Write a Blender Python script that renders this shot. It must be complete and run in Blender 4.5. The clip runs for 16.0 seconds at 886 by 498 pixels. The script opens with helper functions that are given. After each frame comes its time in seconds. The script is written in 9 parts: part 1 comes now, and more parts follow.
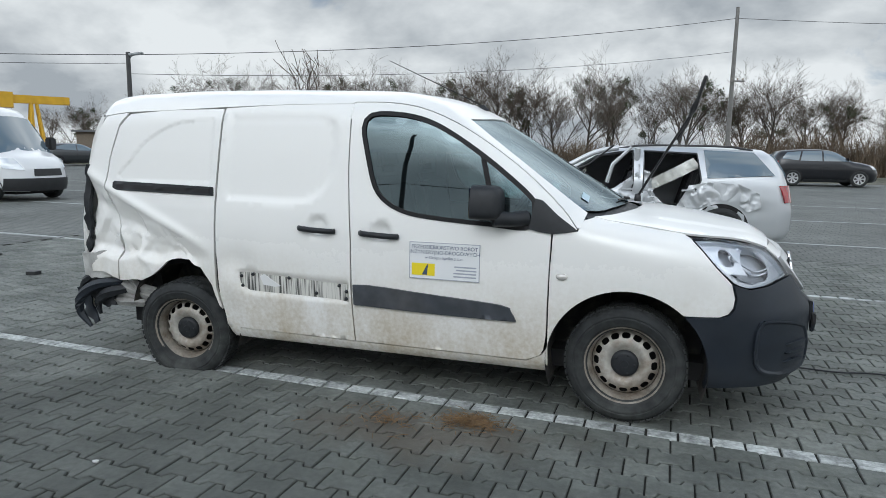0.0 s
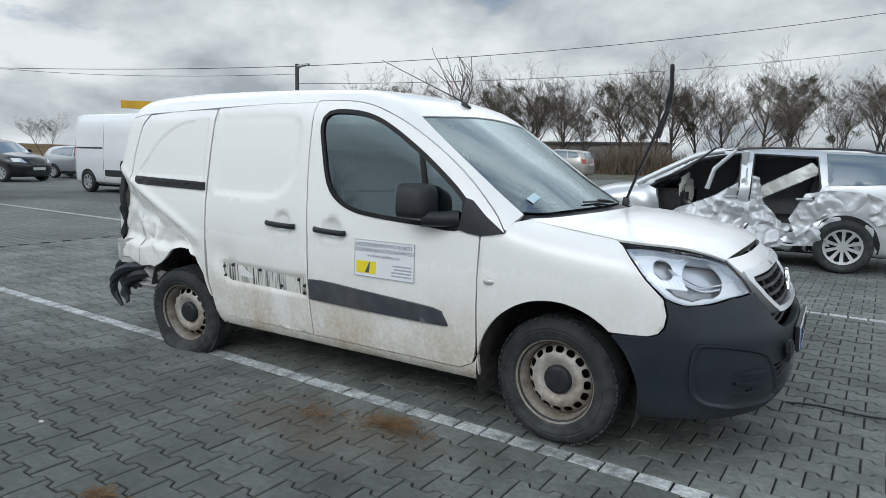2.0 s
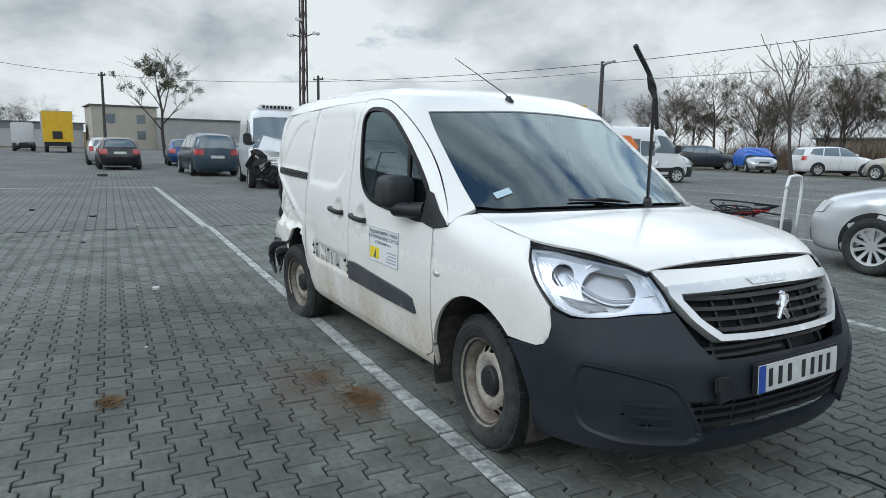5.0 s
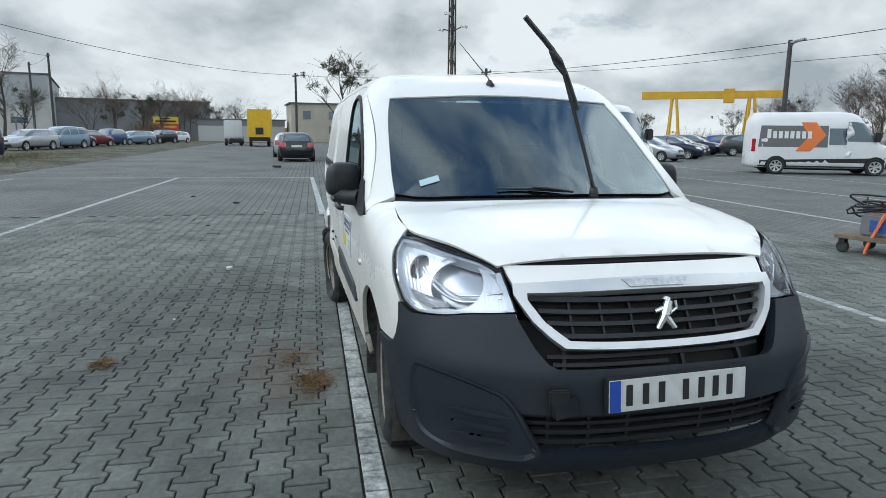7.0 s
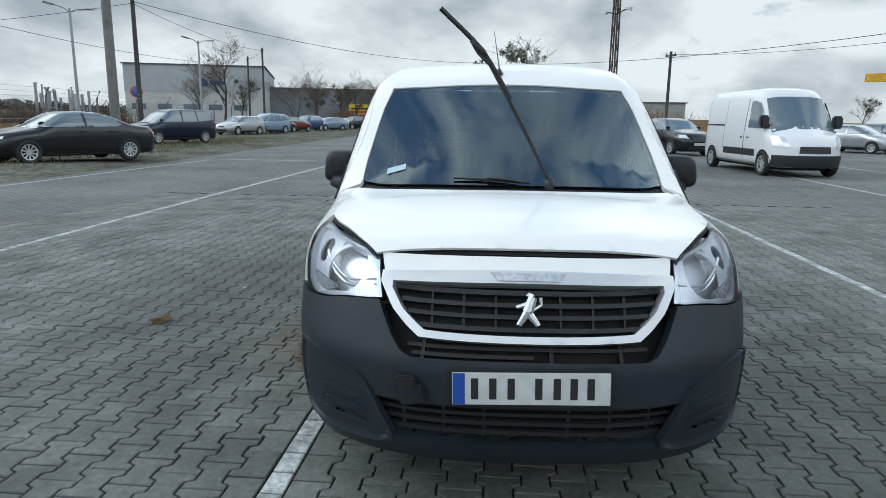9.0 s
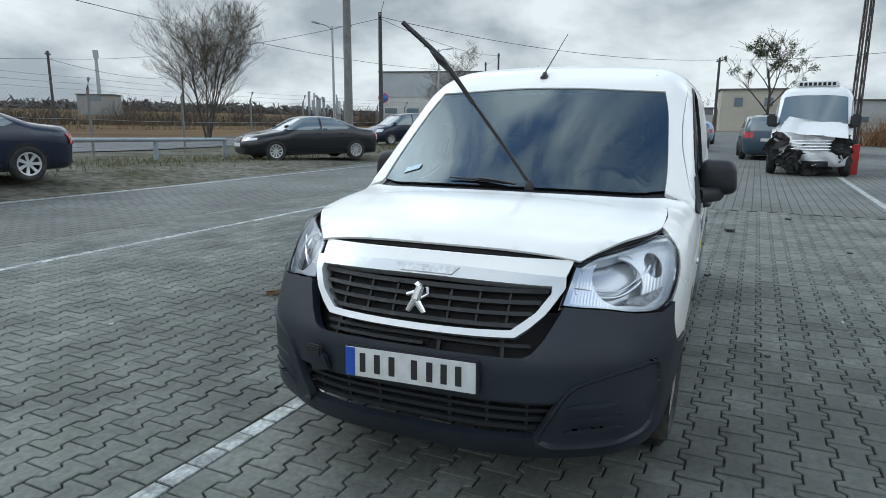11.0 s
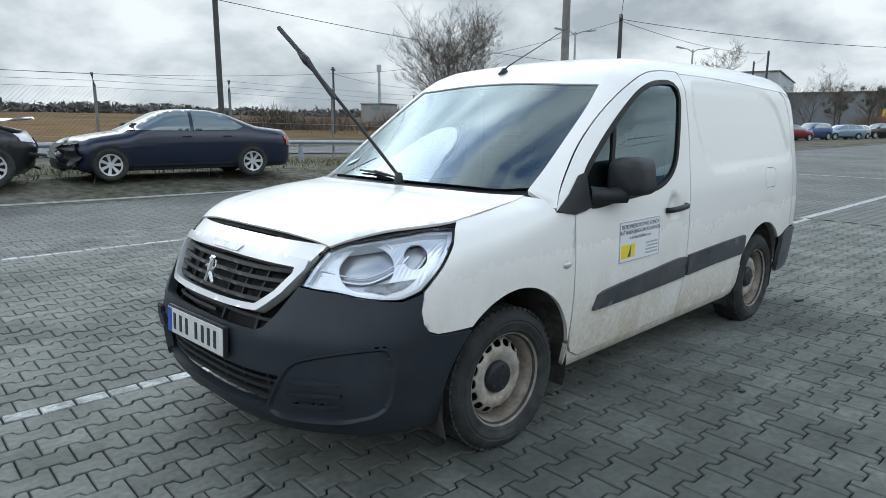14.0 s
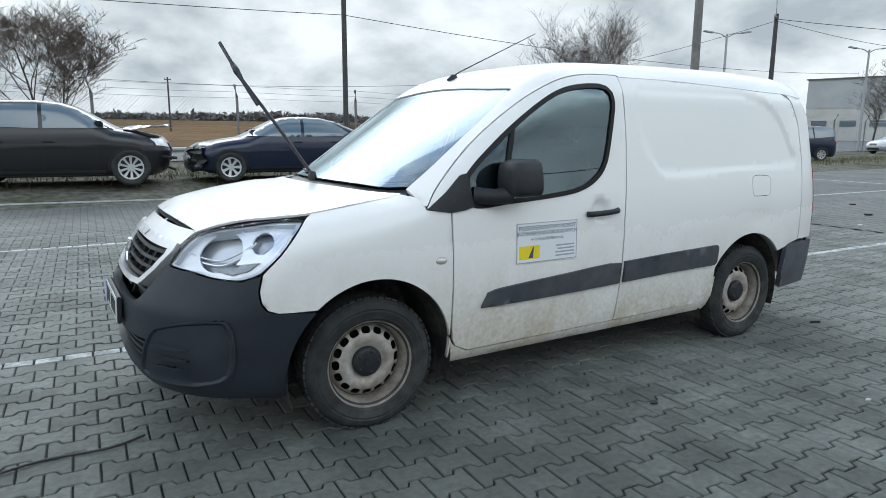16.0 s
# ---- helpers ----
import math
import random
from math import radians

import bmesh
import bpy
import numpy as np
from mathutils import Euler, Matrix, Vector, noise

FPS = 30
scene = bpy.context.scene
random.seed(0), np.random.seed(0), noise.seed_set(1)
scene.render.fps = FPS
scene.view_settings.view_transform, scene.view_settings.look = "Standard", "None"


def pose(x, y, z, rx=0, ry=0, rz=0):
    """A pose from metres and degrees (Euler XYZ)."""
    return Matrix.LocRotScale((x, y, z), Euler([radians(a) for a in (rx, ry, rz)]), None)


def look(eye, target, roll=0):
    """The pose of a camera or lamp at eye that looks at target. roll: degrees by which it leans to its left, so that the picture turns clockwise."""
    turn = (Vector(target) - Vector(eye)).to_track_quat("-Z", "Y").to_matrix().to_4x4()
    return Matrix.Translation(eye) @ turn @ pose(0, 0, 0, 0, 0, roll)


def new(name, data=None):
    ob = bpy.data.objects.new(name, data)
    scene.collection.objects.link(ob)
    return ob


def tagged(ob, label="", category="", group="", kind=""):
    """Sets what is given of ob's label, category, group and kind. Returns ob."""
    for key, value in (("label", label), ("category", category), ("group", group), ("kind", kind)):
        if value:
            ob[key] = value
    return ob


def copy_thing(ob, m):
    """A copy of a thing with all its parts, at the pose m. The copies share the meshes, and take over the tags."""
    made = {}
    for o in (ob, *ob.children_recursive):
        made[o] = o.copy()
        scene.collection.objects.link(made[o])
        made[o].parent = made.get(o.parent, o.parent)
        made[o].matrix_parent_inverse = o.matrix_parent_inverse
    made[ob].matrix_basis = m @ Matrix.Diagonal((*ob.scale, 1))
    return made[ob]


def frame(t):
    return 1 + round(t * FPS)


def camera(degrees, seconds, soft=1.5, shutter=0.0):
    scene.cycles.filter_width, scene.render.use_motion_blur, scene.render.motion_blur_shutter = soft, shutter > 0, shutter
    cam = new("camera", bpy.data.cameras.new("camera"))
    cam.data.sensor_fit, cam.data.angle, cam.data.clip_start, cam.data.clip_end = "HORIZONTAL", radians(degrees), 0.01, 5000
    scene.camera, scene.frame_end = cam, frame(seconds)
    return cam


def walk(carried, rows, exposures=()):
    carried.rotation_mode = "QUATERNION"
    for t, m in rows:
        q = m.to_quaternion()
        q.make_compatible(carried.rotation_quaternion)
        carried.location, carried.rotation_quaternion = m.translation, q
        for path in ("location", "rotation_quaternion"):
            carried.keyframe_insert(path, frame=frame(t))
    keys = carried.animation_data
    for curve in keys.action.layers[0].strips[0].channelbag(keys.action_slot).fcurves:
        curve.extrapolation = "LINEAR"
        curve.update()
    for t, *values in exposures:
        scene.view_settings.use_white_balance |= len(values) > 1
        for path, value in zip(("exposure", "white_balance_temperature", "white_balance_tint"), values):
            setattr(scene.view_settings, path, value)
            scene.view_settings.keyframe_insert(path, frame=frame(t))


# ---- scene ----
cam = camera(68.8, 16.0, soft=0.62)
PATH = [
    (0, (1.396, -4.282, 1.413), (0.819, -2.39, 1.119), 0.9),
    (0.5, (1.68, -4.209, 1.383), (1.0, -2.35, 1.095), 1.0),
    (1, (1.993, -4.103, 1.399), (1.166, -2.306, 1.111), 1.1),
    (1.5, (2.25, -3.889, 1.407), (1.303, -2.151, 1.12), 1.1),
    (2, (2.474, -3.705, 1.394), (1.436, -2.019, 1.106), 1.2),
    (2.5, (2.74, -3.558, 1.408), (1.579, -1.956, 1.117), 1.2),
    (3, (2.973, -3.333, 1.398), (1.661, -1.854, 1.098), 1.2),
    (3.5, (3.14, -3.133, 1.419), (1.725, -1.753, 1.113), 1.2),
    (4, (3.431, -2.901, 1.418), (1.893, -1.66, 1.108), 1.0),
    (4.2, (3.513, -2.842, 1.416), (1.939, -1.648, 1.106), 1.1),
    (6.3, (4.076, -1.636, 1.404), (2.213, -0.993, 1.069), 0.7),
    (6.5, (4.085, -1.53, 1.421), (2.21, -0.922, 1.081), 0.6),
    (7, (4.173, -1.266, 1.398), (2.261, -0.793, 1.052), 0.6),
    (7.5, (4.325, -1.014, 1.422), (2.385, -0.677, 1.069), 0.7),
    (8, (4.331, -0.743, 1.412), (2.373, -0.576, 1.04), 0.7),
    (8.5, (4.333, -0.435, 1.43), (2.37, -0.397, 1.05), 0.7),
    (8.7, (4.362, -0.347, 1.423), (2.399, -0.351, 1.039), 0.7),
    (10.8, (4.336, 0.849, 1.452), (2.503, 0.157, 1.053), 0.6),
    (11, (4.33, 0.974, 1.44), (2.524, 0.209, 1.049), 0.4),
    (11.5, (4.189, 1.256, 1.431), (2.458, 0.336, 1.036), 0.1),
    (12, (4.033, 1.552, 1.425), (2.377, 0.5, 1.034), 0.1),
    (12.5, (3.946, 1.862, 1.432), (2.362, 0.706, 1.041), 0.1),
    (13, (3.777, 2.095, 1.392), (2.264, 0.843, 1.011), 0.0),
    (13.5, (3.568, 2.285, 1.396), (2.114, 0.965, 1.018), 0.1),
    (14, (3.421, 2.549, 1.396), (2.044, 1.149, 1.019), 0.2),
    (14.5, (3.235, 2.803, 1.396), (1.948, 1.319, 1.022), 0.2),
    (15, (2.969, 3.001, 1.395), (1.758, 1.453, 1.024), 0.2),
    (15.5, (2.776, 3.237, 1.364), (1.655, 1.622, 1.0), 0.2),
    (16, (2.576, 3.47, 1.375), (1.551, 1.79, 1.02), 0.3),
]
# the clip's camera opens up as it comes round to the shaded side
walk(cam, [(t, look(eye, target, roll)) for t, eye, target, roll in PATH], [(0, -0.16, 6300, 8), (4.2, -0.14, 6250, 7), (7, -0.1, 6150, 5), (11, -0.08, 6100, 5), (13, 0.0, 6150, 6), (16, 0.16, 6150, 6)])
WB = 2.728 / 2

# ---- world and light ----
world = bpy.data.worlds.new("sky")
scene.world = world
world.use_nodes = True
wn, wl = world.node_tree.nodes, world.node_tree.links
wn.clear()
SUN_EL, SUN_ROT = 38.0, 187.0


def wnode(kind, **kw):
    n = wn.new(kind)
    for k, v in kw.items():
        n.inputs[k].default_value = v
    return n


sky = wn.new("ShaderNodeTexSky")
sky.sky_type, sky.sun_disc = "NISHITA", False
sky.sun_elevation, sky.sun_rotation = radians(SUN_EL), radians(SUN_ROT)
tc = wn.new("ShaderNodeTexCoord")
sep = wn.new("ShaderNodeSeparateXYZ")
wl.new(tc.outputs["Generated"], sep.inputs[0])
zmax = wn.new("ShaderNodeMath")
zmax.operation = "MAXIMUM"
zmax.inputs[1].default_value = 0.0
zadd = wn.new("ShaderNodeMath")
zadd.operation = "ADD"
zadd.inputs[1].default_value = 0.5
wl.new(sep.outputs["Z"], zmax.inputs[0])
wl.new(zmax.outputs[0], zadd.inputs[0])
dome = wn.new("ShaderNodeVectorMath")
dome.operation = "DIVIDE"
comb = wn.new("ShaderNodeCombineXYZ")
for i in range(3):
    wl.new(zadd.outputs[0], comb.inputs[i])
wl.new(tc.outputs["Generated"], dome.inputs[0])
wl.new(comb.outputs[0], dome.inputs[1])
clouds = wnode("ShaderNodeTexNoise", Scale=3.6, Detail=7.0, Roughness=0.56, Distortion=0.3)
wl.new(dome.outputs[0], clouds.inputs["Vector"])
shade = wnode("ShaderNodeTexNoise", Scale=2.6, Detail=6.0, Roughness=0.54, Distortion=0.1)
off = wn.new("ShaderNodeVectorMath")
off.operation = "ADD"
off.inputs[1].default_value = (3.1, 7.7, 1.3)
wl.new(dome.outputs[0], off.inputs[0])
wl.new(off.outputs[0], shade.inputs["Vector"])
cover = wn.new("ShaderNodeValToRGB")
cover.color_ramp.elements[0].position, cover.color_ramp.elements[1].position = 0.19, 0.33
cover.color_ramp.elements[0].color, cover.color_ramp.elements[1].color = (0, 0, 0, 1), (1, 1, 1, 1)
gaps_up = wn.new("ShaderNodeMath")
gaps_up.operation = "MULTIPLY_ADD"
gaps_up.inputs[1].default_value = -0.26
wl.new(sep.outputs["Z"], gaps_up.inputs[0])
wl.new(clouds.outputs["Fac"], gaps_up.inputs[2])
wl.new(gaps_up.outputs[0], cover.inputs[0])
tone = wn.new("ShaderNodeValToRGB")
tone.color_ramp.elements[0].position, tone.color_ramp.elements[1].position = 0.36, 0.60
tone.color_ramp.elements[0].color, tone.color_ramp.elements[1].color = (0.42, 0.455, 0.49, 1), (0.90, 0.925, 0.935, 1)
wl.new(shade.outputs["Fac"], tone.inputs[0])
skyscale = wn.new("ShaderNodeVectorMath")
skyscale.operation = "SCALE"
skyscale.inputs["Scale"].default_value = 0.09
wl.new(sky.outputs[0], skyscale.inputs[0])
bluelift = wn.new("ShaderNodeMix")
bluelift.data_type = "RGBA"
bluelift.inputs["Factor"].default_value = 0.55
bluelift.inputs["B"].default_value = (0.13, 0.235, 0.42, 1)
wl.new(skyscale.outputs[0], bluelift.inputs["A"])
mixs = wn.new("ShaderNodeMix")
mixs.data_type = "RGBA"
wl.new(cover.outputs[0], mixs.inputs["Factor"])
wl.new(bluelift.outputs["Result"], mixs.inputs["A"])
wl.new(tone.outputs[0], mixs.inputs["B"])
bg = wnode("ShaderNodeBackground", Strength=1.0)
wl.new(mixs.outputs["Result"], bg.inputs[0])
# brightest where the veiled sun stands, thinner and bluer overhead
ramp = wn.new("ShaderNodeValToRGB")
ramp.color_ramp.interpolation = "EASE"
ramp.color_ramp.elements[0].position, ramp.color_ramp.elements[0].color = 0.22, (0.35, 0.35, 0.35, 1)
ramp.color_ramp.elements[1].position, ramp.color_ramp.elements[1].color = 0.95, (0.55, 0.55, 0.55, 1)
mid_sky = ramp.color_ramp.elements.new(0.50)
mid_sky.color = (0.95, 0.95, 0.95, 1)
lift = wn.new("ShaderNodeMath")
lift.operation = "MULTIPLY"
lift.inputs[1].default_value = 2.85
wl.new(sep.outputs["Z"], ramp.inputs[0])
wl.new(ramp.outputs[0], lift.inputs[0])
toward = wn.new("ShaderNodeVectorMath")
toward.operation = "DOT_PRODUCT"
toward.inputs[1].default_value = (math.sin(radians(SUN_ROT)) * math.cos(radians(SUN_EL)), math.cos(radians(SUN_ROT)) * math.cos(radians(SUN_EL)), math.sin(radians(SUN_EL)))
wl.new(tc.outputs["Generated"], toward.inputs[0])
veil = wn.new("ShaderNodeMapRange")
veil.interpolation_type = "SMOOTHSTEP"
veil.inputs["From Min"].default_value, veil.inputs["From Max"].default_value = 0.90, 1.0
veil.inputs["To Min"].default_value, veil.inputs["To Max"].default_value = 0.0, 3.0
wl.new(toward.outputs["Value"], veil.inputs["Value"])
glow = wn.new("ShaderNodeMath")
glow.operation = "ADD"
wl.new(lift.outputs[0], glow.inputs[0])
wl.new(veil.outputs[0], glow.inputs[1])
wl.new(glow.outputs[0], bg.inputs[1])
wo = wn.new("ShaderNodeOutputWorld")
wl.new(bg.outputs[0], wo.inputs[0])

sun = bpy.data.lights.new("sun", "SUN")
sun.energy, sun.angle, sun.color = 0.28, radians(28), (1.0, 0.97, 0.92)
sa, se = radians(SUN_ROT), radians(SUN_EL)
sun_ob = new("sun", sun)
sun_ob.matrix_world = look((0, 0, 0), (-math.sin(sa) * math.cos(se), -math.cos(sa) * math.cos(se), -math.sin(se)))
scene.view_settings.exposure = 0.0

# ---- materials ----
MATS = {}


def mat(name, color, rough=0.5, metal=0.0, vary=0.0, scale=8.0, bump=0.0, bscale=60.0, coat=0.0, second=None, sscale=2.5, sfac=0.5, spec=None, emit=None, isl=0.0, laid=False):
    """A surface: base colour, fine grain (vary, scale), larger blotches towards a second colour, and a fine relief."""
    if name in MATS:
        return MATS[name]
    m = bpy.data.materials.new(name)
    m.use_nodes = True
    n, l = m.node_tree.nodes, m.node_tree.links
    p = n["Principled BSDF"]
    p.inputs["Roughness"].default_value, p.inputs["Metallic"].default_value = rough, metal
    p.inputs["Coat Weight"].default_value = coat
    p.inputs["Coat Roughness"].default_value = 0.06
    if spec is not None:
        p.inputs["Specular IOR Level"].default_value = spec
    base = (*color, 1)
    p.inputs["Base Color"].default_value = base
    co = n.new("ShaderNodeNewGeometry" if laid else "ShaderNodeTexCoord")
    where = "Position" if laid else "Object"
    out = None
    if second:
        t = n.new("ShaderNodeTexNoise")
        t.inputs["Scale"].default_value, t.inputs["Detail"].default_value, t.inputs["Roughness"].default_value = sscale, 6, 0.65
        l.new(co.outputs[where], t.inputs["Vector"])
        r = n.new("ShaderNodeMapRange")
        r.inputs["From Min"].default_value, r.inputs["From Max"].default_value = 0.42, 0.68
        r.inputs["To Max"].default_value = sfac
        l.new(t.outputs["Fac"], r.inputs["Value"])
        mx = n.new("ShaderNodeMix")
        mx.data_type = "RGBA"
        l.new(r.outputs[0], mx.inputs["Factor"])
        mx.inputs["A"].default_value, mx.inputs["B"].default_value = base, (*second, 1)
        out = mx.outputs["Result"]
    if vary:
        t = n.new("ShaderNodeTexNoise")
        t.inputs["Scale"].default_value, t.inputs["Detail"].default_value = scale, 5
        l.new(co.outputs[where], t.inputs["Vector"])
        h = n.new("ShaderNodeHueSaturation")
        r = n.new("ShaderNodeMapRange")
        r.inputs["From Min"].default_value, r.inputs["From Max"].default_value = 0.3, 0.7
        r.inputs["To Min"].default_value, r.inputs["To Max"].default_value = 1 - vary, 1 + vary
        l.new(t.outputs["Fac"], r.inputs["Value"])
        l.new(r.outputs[0], h.inputs["Value"])
        if out:
            l.new(out, h.inputs["Color"])
        else:
            h.inputs["Color"].default_value = base
        out = h.outputs["Color"]
    if isl:
        g = n.new("ShaderNodeNewGeometry")
        ob = n.new("ShaderNodeObjectInfo")
        ad = n.new("ShaderNodeMath")
        ad.operation = "ADD"
        l.new(g.outputs["Random Per Island"], ad.inputs[0])
        l.new(ob.outputs["Random"], ad.inputs[1])
        fr = n.new("ShaderNodeMath")
        fr.operation = "FRACT"
        l.new(ad.outputs[0], fr.inputs[0])
        h = n.new("ShaderNodeHueSaturation")
        r = n.new("ShaderNodeMapRange")
        r.inputs["To Min"].default_value, r.inputs["To Max"].default_value = 1 - isl, 1 + isl
        l.new(fr.outputs[0], r.inputs["Value"])
        l.new(r.outputs[0], h.inputs["Value"])
        if out:
            l.new(out, h.inputs["Color"])
        else:
            h.inputs["Color"].default_value = base
        out = h.outputs["Color"]
    if out:
        l.new(out, p.inputs["Base Color"])
    if bump:
        t = n.new("ShaderNodeTexNoise")
        t.inputs["Scale"].default_value, t.inputs["Detail"].default_value = bscale, 4
        l.new(co.outputs[where], t.inputs["Vector"])
        b = n.new("ShaderNodeBump")
        b.inputs["Strength"].default_value, b.inputs["Distance"].default_value = bump, 0.01
        l.new(t.outputs["Fac"], b.inputs["Height"])
        l.new(b.outputs[0], p.inputs["Normal"])
    if emit:
        p.inputs["Emission Color"].default_value, p.inputs["Emission Strength"].default_value = (*color, 1), emit
    MATS[name] = m
    return m


def glass(name, tint, alpha, rough=0.03, ior=2.0, gloss=(0.95, 0.97, 1)):
    """Tinted glass: a clear sheet that lets the given share of light through and mirrors at its surface."""
    if name in MATS:
        return MATS[name]
    m = bpy.data.materials.new(name)
    m.use_nodes = True
    n, l = m.node_tree.nodes, m.node_tree.links
    n.remove(n["Principled BSDF"])
    tr, gl, fr, mx = (n.new(k) for k in ("ShaderNodeBsdfTransparent", "ShaderNodeBsdfGlossy", "ShaderNodeFresnel", "ShaderNodeMixShader"))
    tr.inputs[0].default_value = (*[c * alpha for c in tint], 1)
    gl.inputs["Roughness"].default_value = rough
    gl.inputs["Color"].default_value = (*gloss, 1)
    fr.inputs["IOR"].default_value = ior
    l.new(fr.outputs[0], mx.inputs[0])
    l.new(tr.outputs[0], mx.inputs[1])
    l.new(gl.outputs[0], mx.inputs[2])
    l.new(mx.outputs[0], n["Material Output"].inputs[0])
    MATS[name] = m
    return m


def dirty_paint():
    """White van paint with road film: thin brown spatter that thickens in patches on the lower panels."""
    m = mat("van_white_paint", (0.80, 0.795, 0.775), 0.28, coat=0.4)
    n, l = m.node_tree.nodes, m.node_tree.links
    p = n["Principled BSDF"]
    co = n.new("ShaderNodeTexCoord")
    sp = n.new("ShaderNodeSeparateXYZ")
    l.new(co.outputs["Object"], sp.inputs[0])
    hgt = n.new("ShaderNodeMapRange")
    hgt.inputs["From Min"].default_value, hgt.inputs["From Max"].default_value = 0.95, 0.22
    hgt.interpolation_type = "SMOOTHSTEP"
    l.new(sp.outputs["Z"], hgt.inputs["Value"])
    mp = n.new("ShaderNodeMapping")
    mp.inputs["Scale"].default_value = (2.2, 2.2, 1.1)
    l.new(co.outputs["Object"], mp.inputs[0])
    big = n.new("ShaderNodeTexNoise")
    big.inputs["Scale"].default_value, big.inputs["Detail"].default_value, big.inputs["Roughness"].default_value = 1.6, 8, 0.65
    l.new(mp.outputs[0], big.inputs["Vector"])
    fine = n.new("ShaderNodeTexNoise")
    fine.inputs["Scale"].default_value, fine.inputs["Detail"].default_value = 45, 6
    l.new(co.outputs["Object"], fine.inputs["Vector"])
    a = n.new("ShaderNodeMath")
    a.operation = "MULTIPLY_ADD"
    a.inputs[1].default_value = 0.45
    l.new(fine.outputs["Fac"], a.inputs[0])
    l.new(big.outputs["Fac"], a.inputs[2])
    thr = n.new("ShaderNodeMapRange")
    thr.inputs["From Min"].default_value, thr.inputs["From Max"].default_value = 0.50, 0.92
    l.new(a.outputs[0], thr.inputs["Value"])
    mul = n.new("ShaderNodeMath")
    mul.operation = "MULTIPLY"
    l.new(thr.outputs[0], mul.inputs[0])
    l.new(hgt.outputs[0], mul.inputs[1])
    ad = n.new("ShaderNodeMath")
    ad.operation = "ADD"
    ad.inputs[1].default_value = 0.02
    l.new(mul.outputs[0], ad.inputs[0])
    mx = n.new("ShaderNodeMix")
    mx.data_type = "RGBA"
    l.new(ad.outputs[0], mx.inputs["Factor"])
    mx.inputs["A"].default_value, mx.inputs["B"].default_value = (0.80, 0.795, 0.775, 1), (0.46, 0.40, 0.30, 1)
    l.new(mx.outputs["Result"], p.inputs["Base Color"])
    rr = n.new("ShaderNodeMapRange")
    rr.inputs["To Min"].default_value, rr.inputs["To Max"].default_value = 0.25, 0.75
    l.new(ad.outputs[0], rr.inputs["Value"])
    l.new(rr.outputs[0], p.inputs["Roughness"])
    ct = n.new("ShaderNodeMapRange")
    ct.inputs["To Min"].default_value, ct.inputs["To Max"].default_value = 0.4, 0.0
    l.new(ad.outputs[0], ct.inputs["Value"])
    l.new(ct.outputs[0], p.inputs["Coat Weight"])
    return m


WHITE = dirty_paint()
BLACK_PLASTIC = mat("black_plastic", (0.018, 0.020, 0.023), 0.5, spec=0.35, vary=0.15, scale=30, bump=0.15, bscale=400)
BUMPER = mat("grey_bumper_plastic", (0.013, 0.018, 0.026), 0.5, spec=0.4, vary=0.18, scale=6, bump=0.12, bscale=500, second=(0.042, 0.044, 0.047), sfac=0.35)
MOULD = mat("grey_moulding_plastic", (0.048, 0.054, 0.064), 0.5, spec=0.35, vary=0.2, scale=12, second=(0.12, 0.115, 0.11), sfac=0.4, bump=0.1, bscale=300)
# near-black for hollows, gaps and undersides, which puts their shade into the colour
DARK = mat("shade_black", (0.012, 0.012, 0.013), 0.8, vary=0.3, scale=10)
LINER = mat("wheel_arch_liner", (0.018, 0.018, 0.019), 0.75, vary=0.3, scale=20, second=(0.13, 0.115, 0.095), sscale=6, sfac=0.8)
RUBBER = mat("tyre_rubber", (0.024, 0.026, 0.027), 0.78, spec=0.3, vary=0.3, scale=18, second=(0.075, 0.079, 0.073), sscale=5, sfac=0.5, bump=0.2, bscale=160)
STEEL = mat("silver_steel_wheel", (0.42, 0.40, 0.36), 0.5, 0.15, vary=0.2, scale=25, second=(0.17, 0.12, 0.08), sscale=8, sfac=0.75)
ALLOY = mat("alloy_wheel", (0.55, 0.56, 0.57), 0.35, 0.6, vary=0.1)
CHROME = mat("satin_chrome", (0.72, 0.73, 0.74), 0.22, 0.9)


def facets():
    """Mirror-bright reflector pressed into small facets."""
    m = mat("bright_reflector", (0.90, 0.91, 0.93), 0.10, 0.65)
    n, l = m.node_tree.nodes, m.node_tree.links
    co, vo_, b = (n.new(k) for k in ("ShaderNodeTexCoord", "ShaderNodeTexVoronoi", "ShaderNodeBump"))
    vo_.inputs["Scale"].default_value = 17
    b.inputs["Strength"].default_value, b.inputs["Distance"].default_value = 1.0, 0.03
    l.new(co.outputs["Object"], vo_.inputs["Vector"])
    l.new(vo_.outputs["Distance"], b.inputs["Height"])
    l.new(b.outputs[0], n["Principled BSDF"].inputs["Normal"])
    return m


CHROME2 = facets()


def fluted():
    """Chromed plastic with fine upright flutes."""
    m = mat("fluted_chrome", (0.86, 0.87, 0.89), 0.2, 0.55)
    n, l = m.node_tree.nodes, m.node_tree.links
    co, wv_, b = (n.new(k) for k in ("ShaderNodeTexCoord", "ShaderNodeTexWave", "ShaderNodeBump"))
    wv_.bands_direction = "Y"
    wv_.inputs["Scale"].default_value, wv_.inputs["Distortion"].default_value = 30, 0.4
    b.inputs["Strength"].default_value, b.inputs["Distance"].default_value = 0.16, 0.003
    l.new(co.outputs["Object"], wv_.inputs["Vector"])
    l.new(wv_.outputs["Fac"], b.inputs["Height"])
    l.new(b.outputs[0], n["Principled BSDF"].inputs["Normal"])
    return m


